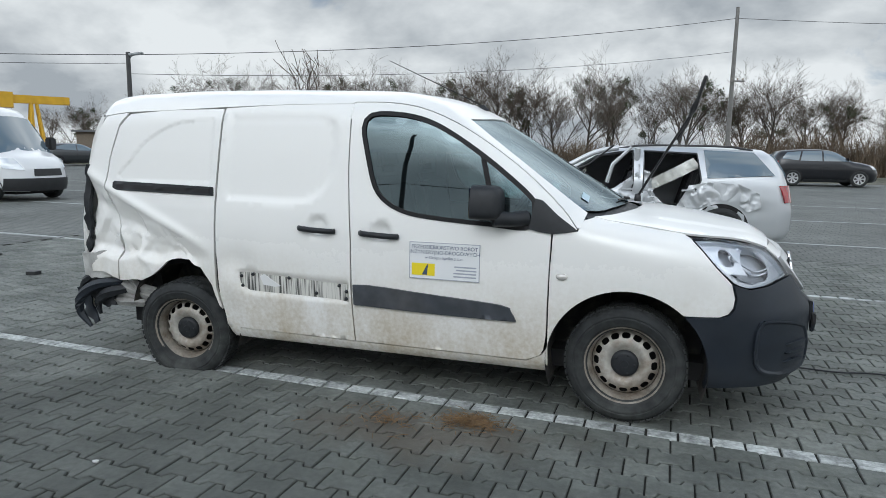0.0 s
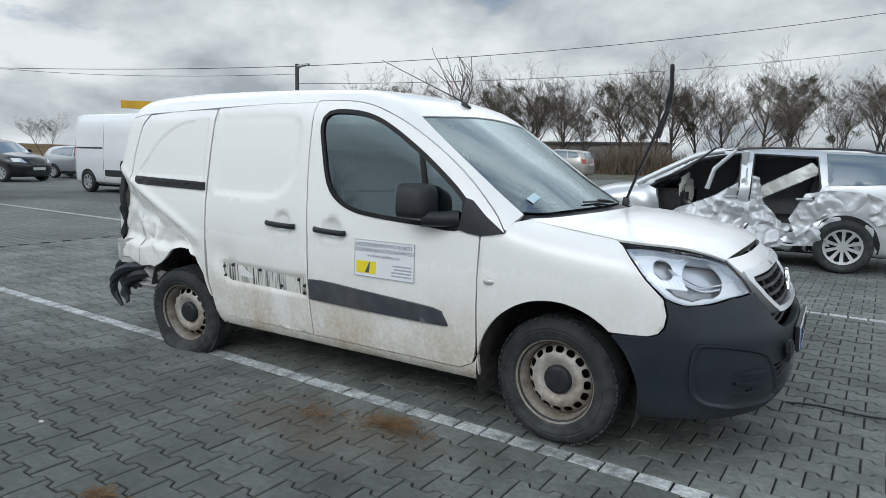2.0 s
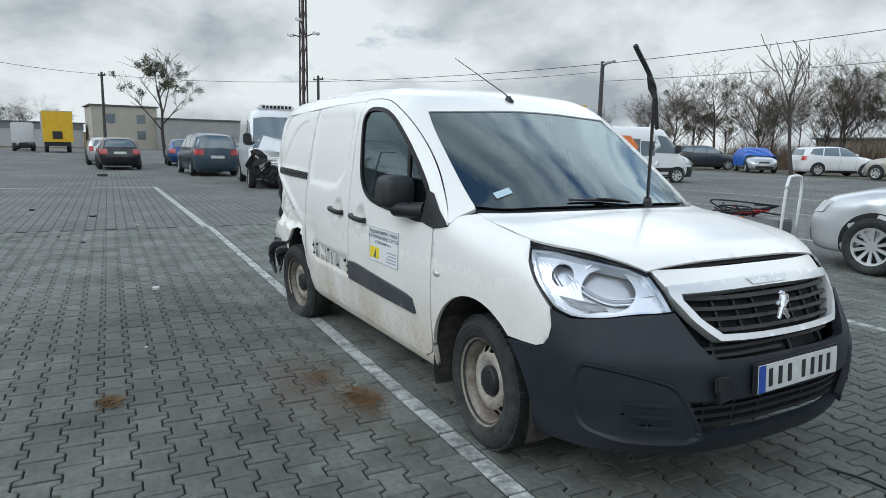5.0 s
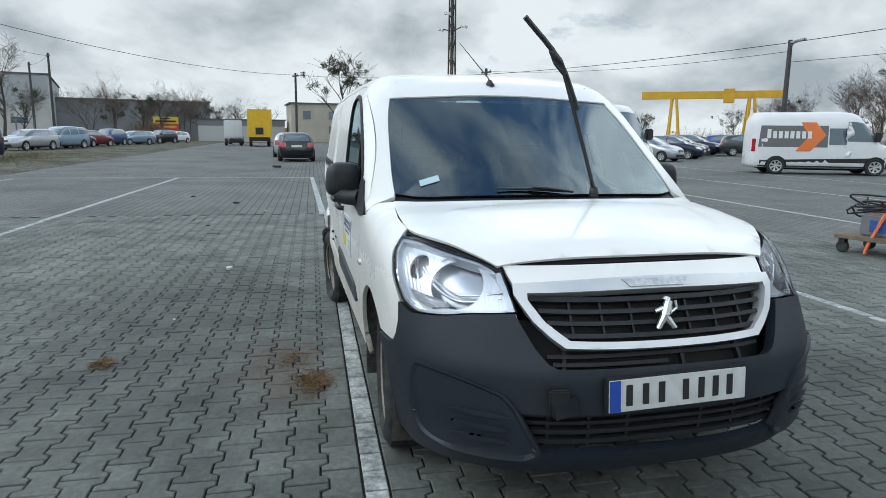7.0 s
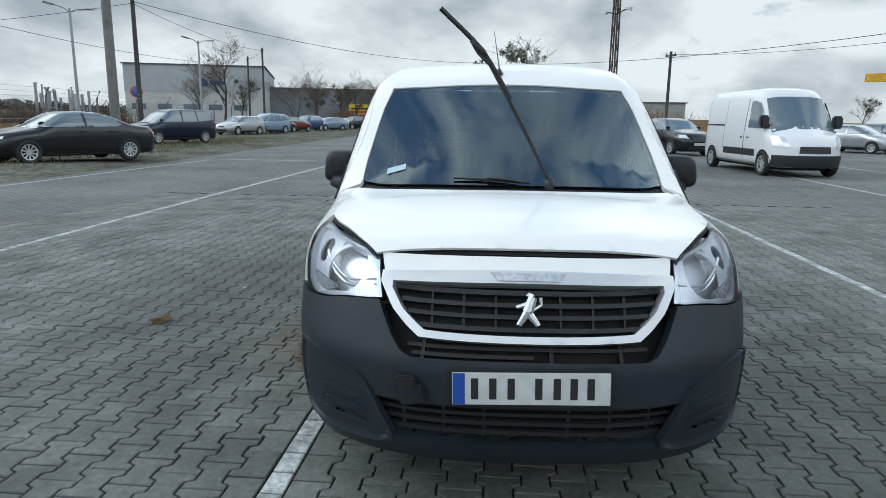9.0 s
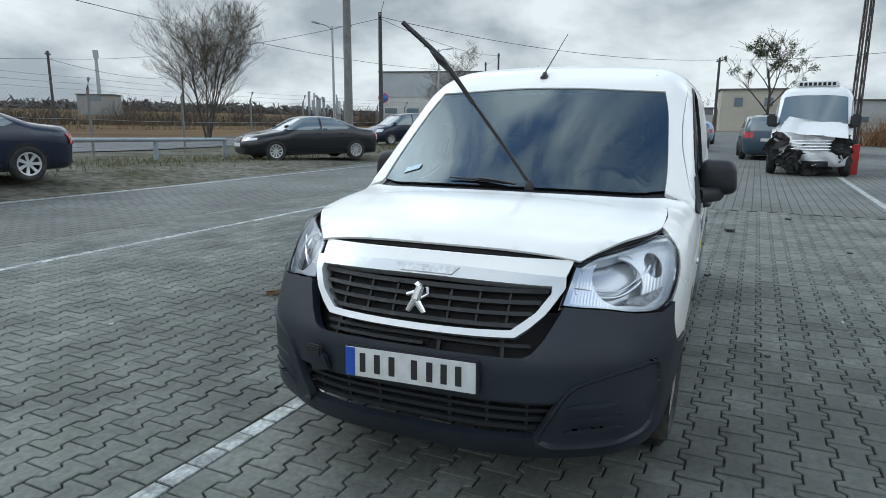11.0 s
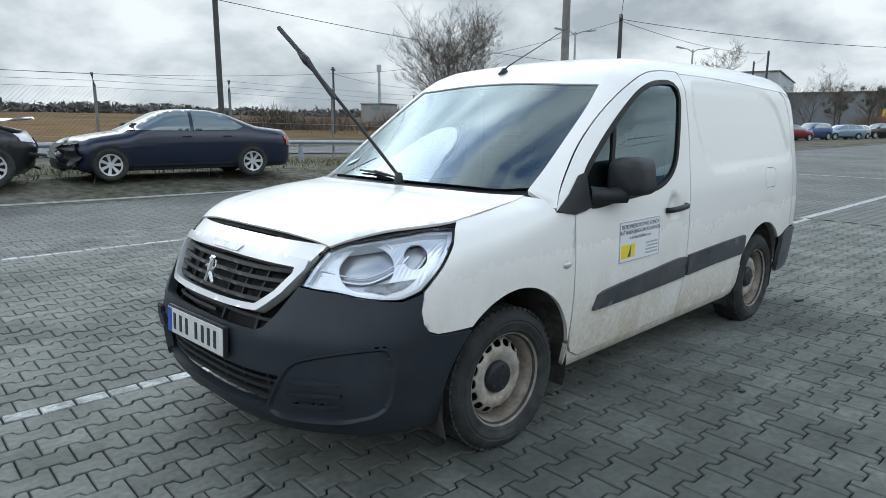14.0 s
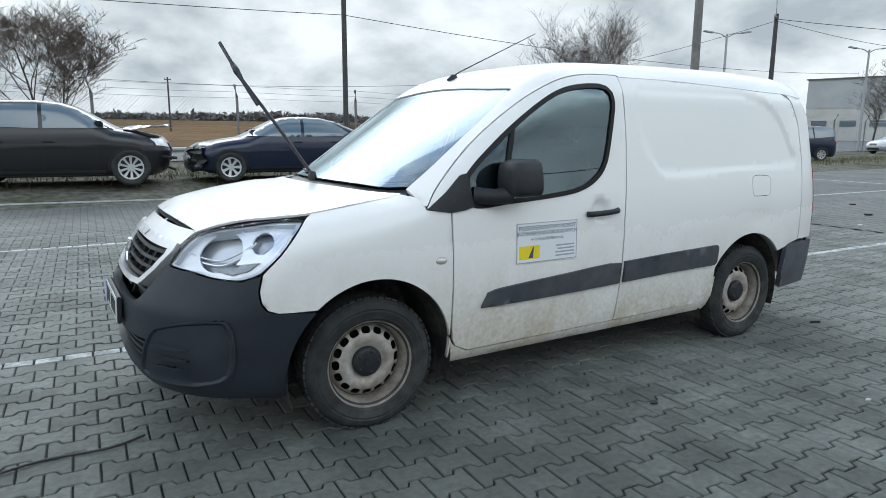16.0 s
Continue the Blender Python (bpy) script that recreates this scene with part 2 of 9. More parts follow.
FLUTED = fluted()
SEALRUB = mat("window_seal_rubber", (0.010, 0.010, 0.011), 0.55, spec=0.25)
GLASS_SIDE = glass("tinted_side_glass", (0.42, 0.60, 0.60), 0.55, 0.0, 2.2, (0.74, 0.93, 1.0))
GLASS_WS = glass("windscreen_glass", (0.55, 0.70, 0.72), 0.62, 0.0, 2.3, (0.80, 0.94, 1.0))
GLASS_LAMP = glass("lamp_lens", (0.95, 0.97, 1.0), 0.97, 0.02, 1.32)
INTERIOR = mat("dark_grey_interior", (0.035, 0.036, 0.038), 0.7, vary=0.2, scale=15)
FABRIC = mat("seat_fabric", (0.05, 0.052, 0.057), 0.9, vary=0.25, scale=120, bump=0.3, bscale=300)



def streaks(name, a, b, sx, sz):
    """A surface with narrow upright streaks of a second colour."""
    m = mat(name, a, 0.6)
    n, l = m.node_tree.nodes, m.node_tree.links
    co, mp, t, r, mx = (n.new(k) for k in ("ShaderNodeTexCoord", "ShaderNodeMapping", "ShaderNodeTexNoise", "ShaderNodeMapRange", "ShaderNodeMix"))
    mp.inputs["Scale"].default_value = (sx, 1, sz)
    t.inputs["Scale"].default_value, t.inputs["Detail"].default_value = 1.0, 6
    r.inputs["From Min"].default_value, r.inputs["From Max"].default_value = 0.45, 0.62
    mx.data_type = "RGBA"
    mx.inputs["A"].default_value, mx.inputs["B"].default_value = (*a, 1), (*b, 1)
    l.new(co.outputs["Object"], mp.inputs[0])
    l.new(mp.outputs[0], t.inputs["Vector"])
    l.new(t.outputs["Fac"], r.inputs["Value"])
    l.new(r.outputs[0], mx.inputs["Factor"])
    l.new(mx.outputs["Result"], n["Principled BSDF"].inputs["Base Color"])
    return m


# ---- mesh helpers ----


def mesh_ob(name, verts, faces, material, parent=None, label="", smooth=True, sharp=None):
    me = bpy.data.meshes.new(name)
    me.from_pydata([tuple(map(float, v)) for v in verts], [], [tuple(map(int, f)) for f in faces])
    me.update()
    if smooth:
        me.polygons.foreach_set("use_smooth", [True] * len(me.polygons))
        if sharp:
            me.set_sharp_from_angle(angle=radians(sharp))
    for mm in (material if isinstance(material, (list, tuple)) else [material]):
        me.materials.append(mm)
    ob = new(name, me)
    if parent is not None:
        ob.parent = parent
    if label:
        ob["label"] = label
    return ob


def part(name, bm, material, parent, label="", smooth=False, sharp=40):
    """Links a bmesh as one mesh object under a thing or a part."""
    bmesh.ops.recalc_face_normals(bm, faces=bm.faces)
    me = bpy.data.meshes.new(name)
    bm.to_mesh(me)
    bm.free()
    if smooth:
        me.polygons.foreach_set("use_smooth", [True] * len(me.polygons))
        me.set_sharp_from_angle(angle=radians(sharp))
    me.materials.append(material)
    ob = new(name, me)
    ob.parent = parent
    if label:
        ob["label"] = label
    return ob


def thing(name, label, category, group="", at=None, kind=""):
    ob = tagged(new(name), label, category, group, kind)
    ob.empty_display_size = 0.2
    if at is not None:
        ob.matrix_world = at
    return ob


def box(bm, x0, x1, y0, y1, z0, z1, bevel=0.0, m=None):
    r = bmesh.ops.create_cube(bm, size=1)
    vs = r["verts"]
    bmesh.ops.scale(bm, vec=(x1 - x0, y1 - y0, z1 - z0), verts=vs)
    bmesh.ops.translate(bm, vec=((x0 + x1) / 2, (y0 + y1) / 2, (z0 + z1) / 2), verts=vs)
    if bevel:
        es = list({e for v in vs for e in v.link_edges})
        o = bmesh.ops.bevel(bm, geom=es, offset=bevel, segments=2, affect="EDGES")
        vs = list({v for f in o["faces"] for v in f.verts} | {v for v in vs if v.is_valid})
    if m is not None:
        bmesh.ops.transform(bm, matrix=m, verts=vs)
    return vs


def tube_mesh(points, radii, sides=8, caps=True):
    """Vertices and faces of a round bar along points."""
    pts = [Vector(p) for p in points]
    n = len(pts)
    if not hasattr(radii, "__len__"):
        radii = [radii] * n
    vs, fs = [], []
    up = Vector((0.13, 0.21, 0.97))
    for i, p in enumerate(pts):
        d = (pts[min(i + 1, n - 1)] - pts[max(i - 1, 0)]).normalized()
        a = d.cross(up)
        a = a.normalized() if a.length > 1e-3 else Vector((1, 0, 0))
        b = d.cross(a)
        for k in range(sides):
            w = 2 * math.pi * k / sides
            vs.append(p + (a * math.cos(w) + b * math.sin(w)) * radii[i])
    for i in range(n - 1):
        for k in range(sides):
            k2 = (k + 1) % sides
            fs.append((i * sides + k, i * sides + k2, (i + 1) * sides + k2, (i + 1) * sides + k))
    if caps:
        fs.append(tuple(range(sides))[::-1])
        fs.append(tuple(range((n - 1) * sides, n * sides)))
    return vs, fs


def bar(name, points, radii, material, parent, label="", sides=8):
    v, f = tube_mesh(points, radii, sides)
    return mesh_ob(name, v, f, material, parent, label, sharp=50)


def join(parts):
    V, Fs = [], []
    for v, f in parts:
        o = len(V)
        V += [tuple(p) for p in v]
        Fs += [tuple(i + o for i in q) for q in f]
    return V, Fs


def lathe(profile, seg=40, axis="y"):
    """Turns a profile of (radius, along-axis) round the axis."""
    vs, fs = [], []
    for r, a in profile:
        for k in range(seg):
            w = 2 * math.pi * k / seg
            vs.append((r * math.cos(w), a, r * math.sin(w)) if axis == "y" else (r * math.cos(w), r * math.sin(w), a))
    for i in range(len(profile) - 1):
        for k in range(seg):
            k2 = (k + 1) % seg
            fs.append((i * seg + k, i * seg + k2, (i + 1) * seg + k2, (i + 1) * seg + k))
    return vs, fs


def spline(pts, step=0.03, closed=False):
    """A smooth line (centripetal Catmull-Rom) through points of two or three numbers."""
    P = [np.array(p, float) for p in pts]
    n = len(P)
    out = []
    for i in range(n if closed else n - 1):
        p1, p2 = P[i], P[(i + 1) % n]
        p0 = P[i - 1] if (i > 0 or closed) else 2 * p1 - p2
        p3 = P[(i + 2) % n] if (i + 2 < n or closed) else 2 * p2 - p1
        m = max(1, int(np.linalg.norm(p2 - p1) / step))
        for k in range(m):
            t = k / m
            out.append(0.5 * (2 * p1 + (p2 - p0) * t + (2 * p0 - 5 * p1 + 4 * p2 - p3) * t * t + (3 * p1 - p0 - 3 * p2 + p3) * t ** 3))
    if not closed:
        out.append(P[-1])
    return [tuple(p) for p in out]


def dense(loop, step):
    out = []
    for a, b in zip(loop, list(loop[1:]) + [loop[0]]):
        a, b = np.array(a, float), np.array(b, float)
        m = max(1, int(math.ceil(np.linalg.norm(b - a) / step)))
        out += [tuple(a + (b - a) * k / m) for k in range(m)]
    return out


def inside(P, loop):
    """Which of the points P lie in the closed loop."""
    L = np.array(loop, float)
    x, y = P[:, 0], P[:, 1]
    res = np.zeros(len(P), bool)
    j = len(L) - 1
    for i in range(len(L)):
        c = ((L[i, 1] > y) != (L[j, 1] > y)) & (x < (L[j, 0] - L[i, 0]) * (y - L[i, 1]) / (L[j, 1] - L[i, 1] + 1e-12) + L[i, 0])
        res ^= c
        j = i
    return res


from mathutils.geometry import delaunay_2d_cdt


def fill(outline, step, holes=(), lines=(), aspect=1.0):
    """Triangles that fill an outline with holes; lines are closed loops that the triangles keep to."""
    loops = [dense(outline, step)] + [dense(h, step) for h in holes] + [dense(h, step) for h in lines]
    pts, edges = [], []
    for lp in loops:
        o = len(pts)
        pts += lp
        edges += [(o + i, o + (i + 1) % len(lp)) for i in range(len(lp))]
    B = np.array(pts, float)
    lo, hi = B.min(0), B.max(0)
    gx, gy = np.meshgrid(np.arange(lo[0], hi[0], step), np.arange(lo[1], hi[1], step * 0.87))
    gx[1::2] += step / 2
    G = np.stack([gx.ravel(), gy.ravel()], 1)
    keep = inside(G, loops[0])
    for h in loops[1:1 + len(holes)]:
        keep &= ~inside(G, h)
    G = G[keep]
    if len(G):
        far = np.ones(len(G), bool)
        for c in range(0, len(B), 200):
            far &= (((G[:, None, :] - B[None, c:c + 200, :]) ** 2).sum(2).min(1) > (0.45 * step) ** 2)
        G = G[far]
    allp = [Vector((float(a), float(b))) for a, b in np.concatenate([B, G])]
    vo, eo, fo, _, _, _ = delaunay_2d_cdt(allp, edges, [], 0, 1e-7)
    V = np.array([tuple(v) for v in vo])
    T = np.array([f for f in fo if len(f) == 3])
    C = V[T].mean(1)
    ok = inside(C, loops[0])
    for h in loops[1:1 + len(holes)]:
        ok &= ~inside(C, h)
    return V, T[ok]


def smax(a, b, k):
    h = np.maximum(k - np.abs(a - b), 0) / k
    return np.maximum(a, b) + h * h * k * 0.25


class Shape:
    """A car body as one closed surface: a roofline that runs from tail to nose, a half-width over height, and rounded ends."""

    def __init__(s, top, bow, hw, nose, tail, z0, cam=0.06, kx=((-9, 0.18), (9, 0.18)), front=(0.42, 3.2), rear=(0.15, 3.0), fx=(1.45, 0.25), rx=(-1.6, 0.10), kf=0.16, W=0.9):
        s.top, s.bow, s.hw, s.nose, s.tail, s.kx = (np.array(a, float).T for a in (top, bow, hw, nose, tail, kx))
        s.z0, s.cam, s.front, s.rear, s.fx, s.rx, s.kf, s.W = z0, cam, front, rear, fx, rx, kf, W

    def F(s, x, y, z):
        y = np.abs(y)
        T = np.interp(x + np.interp(x, *s.bow) * y * y, *s.top) - s.cam * y * y
        w = np.interp(z, *s.hw) - s.fx[1] * np.maximum(0, x - s.fx[0]) ** 2 - s.rx[1] * np.maximum(0, s.rx[0] - x) ** 2
        a = smax(z - T, y - w, np.interp(x, *s.kx))
        f = x - (np.interp(z, *s.nose) - s.front[0] * (y / s.W) ** s.front[1])
        r = (np.interp(z, *s.tail) + s.rear[0] * (y / s.W) ** s.rear[1]) - x
        a = smax(smax(a, f, s.kf), r, 0.12)
        return smax(a, s.z0 - z, 0.08)

    def cast(s, o, d, far):
        """Where rays from inside (o) along d leave the body."""
        lo, hi = np.zeros(len(o)), np.full(len(o), float(far))
        for _ in range(34):
            m = (lo + hi) / 2
            p = o + d * m[:, None]
            neg = s.F(p[:, 0], p[:, 1], p[:, 2]) < 0
            lo, hi = np.where(neg, m, lo), np.where(neg, hi, m)
        return o + d * ((lo + hi) / 2)[:, None]

    def normal(s, P):
        e = 2e-3
        g = np.stack([s.F(*(P + e * np.eye(3)[i]).T) - s.F(*(P - e * np.eye(3)[i]).T) for i in range(3)], 1)
        return g / (np.linalg.norm(g, axis=1)[:, None] + 1e-9)

    def side(s, Q, sg):
        """(x, z) seen from the side; sg -1 is the right side."""
        o = np.stack([Q[:, 0], 0 * Q[:, 0], Q[:, 1]], 1)
        return s.cast(o, np.tile([0, float(sg), 0], (len(Q), 1)), 1.6)

    def above(s, Q, zin=0.6):
        o = np.stack([Q[:, 0], Q[:, 1], 0 * Q[:, 0] + zin], 1)
        return s.cast(o, np.tile([0, 0, 1.0], (len(Q), 1)), 3)

    def round(s, Q, ax=1.2):
        """(angle, z) round an upright axis."""
        o = np.stack([0 * Q[:, 0] + ax, 0 * Q[:, 0], Q[:, 1]], 1)
        return s.cast(o, np.stack([np.cos(Q[:, 0]), np.sin(Q[:, 0]), 0 * Q[:, 0]], 1), 2.5)

    def arch(s, Q, zc=1.2):
        """(x, angle) round the long axis."""
        o = np.stack([Q[:, 0], 0 * Q[:, 0], 0 * Q[:, 0] + zc], 1)
        return s.cast(o, np.stack([0 * Q[:, 0], np.cos(Q[:, 1]), np.sin(Q[:, 1])], 1), 2.5)

    def skin(s, name, material, parent, a, b, zc, nx=46, nphi=56, nend=12, label=""):
        """The whole closed body as one mesh."""
        st = [(a, -math.pi / 2 + math.pi / 2 * i / nend) for i in range(nend)] + [(a + (b - a) * i / nx, 0) for i in range(nx + 1)] + [(b, math.pi / 2 * (i + 1) / nend) for i in range(nend)]
        O, D = [], []
        for x, psi in st:
            for k in range(nphi):
                w = 2 * math.pi * k / nphi
                O.append((x, 0, zc))
                D.append((math.sin(psi), math.cos(psi) * math.cos(w), math.cos(psi) * math.sin(w)))
        P = s.cast(np.array(O, float), np.array(D, float), 4)
        n = len(st)
        fs = [(i * nphi + k, i * nphi + (k + 1) % nphi, (i + 1) * nphi + (k + 1) % nphi, (i + 1) * nphi + k) for i in range(n - 1) for k in range(nphi)]
        return mesh_ob(name, P, fs, material, parent, label, sharp=60)


def shell(name, P, N, T, material, parent, lift=0.0, depth=0.02, label="", dent=None, both=None):
    """A sheet with turned-in edges from surface points, normals and triangles."""
    P = P + N * lift
    if dent is not None:
        P = dent(P, N)
    a, b, c = P[T[:, 0]], P[T[:, 1]], P[T[:, 2]]
    flip = (np.cross(b - a, c - a) * N[T[:, 0]]).sum(1) < 0
    T = T.copy()
    T[flip] = T[flip][:, ::-1]
    cnt = {}
    for f in T:
        for i in range(3):
            e = (int(f[i]), int(f[(i + 1) % 3]))
            cnt[e] = 1
    rim = [e for e in cnt if (e[1], e[0]) not in cnt]
    vs = [tuple(p) for p in P]
    fs = [tuple(f) for f in T]
    if depth:
        top, low = {}, {}
        for e in rim:
            for i in e:
                if i not in low:
                    top[i] = len(vs)
                    vs.append(tuple(P[i]))
                    low[i] = len(vs)
                    vs.append(tuple(P[i] - N[i] * depth))
        fs += [(top[e[1]], top[e[0]], low[e[0]], low[e[1]]) for e in rim]
    return mesh_ob(name, vs, fs, material, parent, label)

# ---- ground ----


def rise(x, y):
    """The yard is level; the earth verge and the far side lie a little higher, and the fields climb gently."""
    x, y = np.asarray(x, float), np.asarray(y, float)
    v = np.clip((-y - 9.6) / 2.6, 0, 1)
    f = np.clip((y - 20) / 12, 0, 1)
    e = 0.25 + 0.75 * np.clip((x + 16) / 10, 0, 1)
    return 0.30 * e * v * v * (3 - 2 * v) + 0.2 * f * f * (3 - 2 * f) + 0.021 * np.maximum(0, -y - 36)


ROT = radians(-2.5)
CR, SR = math.cos(ROT), math.sin(ROT)


def yard(u, v):
    """From paving axes (u along the rows) to the world."""
    return u * CR - v * SR, u * SR + v * CR


def paver_material():
    """Worn concrete blocks; the damp, mossy, oil-stained stretch beside the van includes painted shade."""
    m = mat("concrete_paver", (0.158, 0.168, 0.153), 0.8, vary=0.22, scale=30, second=(0.055, 0.062, 0.056), sscale=1.5, sfac=0.8, bump=0.4, bscale=160, isl=0.17, laid=True)
    n, l = m.node_tree.nodes, m.node_tree.links
    p = n["Principled BSDF"]
    was = p.inputs["Base Color"].links[0].from_socket
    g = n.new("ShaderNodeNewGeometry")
    # dark oval off the van's left front: damp grime and soft shade together
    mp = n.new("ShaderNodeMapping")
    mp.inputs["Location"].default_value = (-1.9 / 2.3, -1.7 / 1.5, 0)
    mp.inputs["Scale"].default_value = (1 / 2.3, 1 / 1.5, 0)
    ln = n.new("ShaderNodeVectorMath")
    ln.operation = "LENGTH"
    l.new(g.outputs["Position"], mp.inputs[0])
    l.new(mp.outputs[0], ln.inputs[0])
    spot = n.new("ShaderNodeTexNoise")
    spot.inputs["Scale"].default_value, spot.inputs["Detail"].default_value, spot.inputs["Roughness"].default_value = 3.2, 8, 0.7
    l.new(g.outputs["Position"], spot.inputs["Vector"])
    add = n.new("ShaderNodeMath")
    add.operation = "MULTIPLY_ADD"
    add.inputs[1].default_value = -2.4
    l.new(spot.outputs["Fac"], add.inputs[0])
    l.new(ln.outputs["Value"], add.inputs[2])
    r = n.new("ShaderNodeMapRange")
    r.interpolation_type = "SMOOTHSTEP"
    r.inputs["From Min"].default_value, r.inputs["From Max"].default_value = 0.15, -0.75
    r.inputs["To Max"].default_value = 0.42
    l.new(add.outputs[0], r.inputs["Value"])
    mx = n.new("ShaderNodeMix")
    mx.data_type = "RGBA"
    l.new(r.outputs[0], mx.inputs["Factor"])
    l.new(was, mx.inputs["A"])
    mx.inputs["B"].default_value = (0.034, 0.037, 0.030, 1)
    # a second damp stretch on the far bay, and a rusty brown stain round the straw
    out = mx.outputs["Result"]
    for (cx, cy, rx_, ry_), lo, hi, most, tint in (((-0.75, -2.0, 2.6, 1.15), 0.15, -0.75, 0.5, (0.040, 0.043, 0.038, 1)), ((0.35, -1.32, 0.75, 0.32), 0.05, -0.9, 0.42, (0.115, 0.088, 0.064, 1))):
        mp2, ln2, ad2, r3, mx3 = (n.new(k) for k in ("ShaderNodeMapping", "ShaderNodeVectorMath", "ShaderNodeMath", "ShaderNodeMapRange", "ShaderNodeMix"))
        mp2.inputs["Location"].default_value = (-cx / rx_, -cy / ry_, 0)
        mp2.inputs["Scale"].default_value = (1 / rx_, 1 / ry_, 0)
        ln2.operation, ad2.operation, mx3.data_type = "LENGTH", "MULTIPLY_ADD", "RGBA"
        ad2.inputs[1].default_value = -2.4
        r3.interpolation_type = "SMOOTHSTEP"
        r3.inputs["From Min"].default_value, r3.inputs["From Max"].default_value, r3.inputs["To Max"].default_value = lo, hi, most
        mx3.inputs["B"].default_value = tint
        l.new(g.outputs["Position"], mp2.inputs[0])
        l.new(mp2.outputs[0], ln2.inputs[0])
        l.new(spot.outputs["Fac"], ad2.inputs[0])
        l.new(ln2.outputs["Value"], ad2.inputs[2])
        l.new(ad2.outputs[0], r3.inputs["Value"])
        l.new(r3.outputs[0], mx3.inputs["Factor"])
        l.new(out, mx3.inputs["A"])
        out = mx3.outputs["Result"]
    moss = n.new("ShaderNodeTexNoise")
    moss.inputs["Scale"].default_value, moss.inputs["Detail"].default_value, moss.inputs["Roughness"].default_value = 1.1, 9, 0.72
    l.new(g.outputs["Position"], moss.inputs["Vector"])
    r2 = n.new("ShaderNodeMapRange")
    r2.inputs["From Min"].default_value, r2.inputs["From Max"].default_value = 0.54, 0.70
    r2.inputs["To Max"].default_value = 0.55
    l.new(moss.outputs["Fac"], r2.inputs["Value"])
    mx2 = n.new("ShaderNodeMix")
    mx2.data_type = "RGBA"
    l.new(r2.outputs[0], mx2.inputs["Factor"])
    l.new(out, mx2.inputs["A"])
    mx2.inputs["B"].default_value = (0.070, 0.078, 0.056, 1)
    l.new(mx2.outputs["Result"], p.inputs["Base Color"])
    return m


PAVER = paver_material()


def yard_material():
    """Far paving: the same grey blocks, with their joints as fine relief, and wide worn and damp patches."""
    m = bpy.data.materials.new("paved_yard")
    m.use_nodes = True
    n, l = m.node_tree.nodes, m.node_tree.links
    p = n["Principled BSDF"]
    p.inputs["Roughness"].default_value = 0.85
    co = n.new("ShaderNodeTexCoord")
    mp = n.new("ShaderNodeMapping")
    mp.inputs["Rotation"].default_value = (0, 0, -ROT)
    l.new(co.outputs["Object"], mp.inputs[0])
    br = n.new("ShaderNodeTexBrick")
    br.inputs["Scale"].default_value = 1.0
    br.inputs["Brick Width"].default_value, br.inputs["Row Height"].default_value = 0.2033, 0.15
    br.inputs["Mortar Size"].default_value, br.inputs["Mortar Smooth"].default_value = 0.008, 0.3
    br.inputs["Color1"].default_value, br.inputs["Color2"].default_value = (0.152, 0.160, 0.149, 1), (0.128, 0.135, 0.126, 1)
    br.inputs["Mortar"].default_value = (0.03, 0.033, 0.031, 1)
    l.new(mp.outputs[0], br.inputs["Vector"])
    t = n.new("ShaderNodeTexNoise")
    t.inputs["Scale"].default_value, t.inputs["Detail"].default_value, t.inputs["Roughness"].default_value = 0.35, 9, 0.7
    l.new(co.outputs["Object"], t.inputs["Vector"])
    r = n.new("ShaderNodeMapRange")
    r.inputs["From Min"].default_value, r.inputs["From Max"].default_value = 0.35, 0.7
    r.inputs["To Min"].default_value, r.inputs["To Max"].default_value = 0.62, 1.3
    l.new(t.outputs["Fac"], r.inputs["Value"])
    h = n.new("ShaderNodeHueSaturation")
    l.new(br.outputs["Color"], h.inputs["Color"])
    l.new(r.outputs[0], h.inputs["Value"])
    l.new(h.outputs[0], p.inputs["Base Color"])
    b = n.new("ShaderNodeBump")
    b.inputs["Distance"].default_value, b.inputs["Strength"].default_value, b.invert = 0.01, 0.6, True
    l.new(br.outputs["Fac"], b.inputs["Height"])
    l.new(b.outputs[0], p.inputs["Normal"])
    return m


# near paving area, in paving axes
U0, U1, V0, V1 = -7.5, 6.5, -5.3475 - 7 * 0.155, 3.3525 + 16 * 0.155
EARTH = mat("bare_earth", (0.155, 0.15, 0.128), 0.95, spec=0.0, vary=0.4, scale=6, second=(0.066, 0.068, 0.042), sscale=0.5, sfac=0.9, bump=0.8, bscale=9)
FIELD = mat("winter_field", (0.17, 0.118, 0.07), 0.95, spec=0.0, vary=0.2, scale=0.3, second=(0.085, 0.07, 0.05), sscale=0.02, sfac=0.9)
ASPHALT = mat("grey_road_asphalt", (0.105, 0.11, 0.115), 0.85, vary=0.15, scale=3, bump=0.3, bscale=90)
JOINT = mat("sandy_joint", (0.014, 0.015, 0.012), 0.95, vary=0.4, scale=20, bump=0.4, bscale=60)
LINE = mat("worn_white_paint", (0.44, 0.46, 0.45), 0.75, vary=0.3, scale=45, second=(0.11, 0.12, 0.115), sscale=9, sfac=0.9, isl=0.2, laid=True)

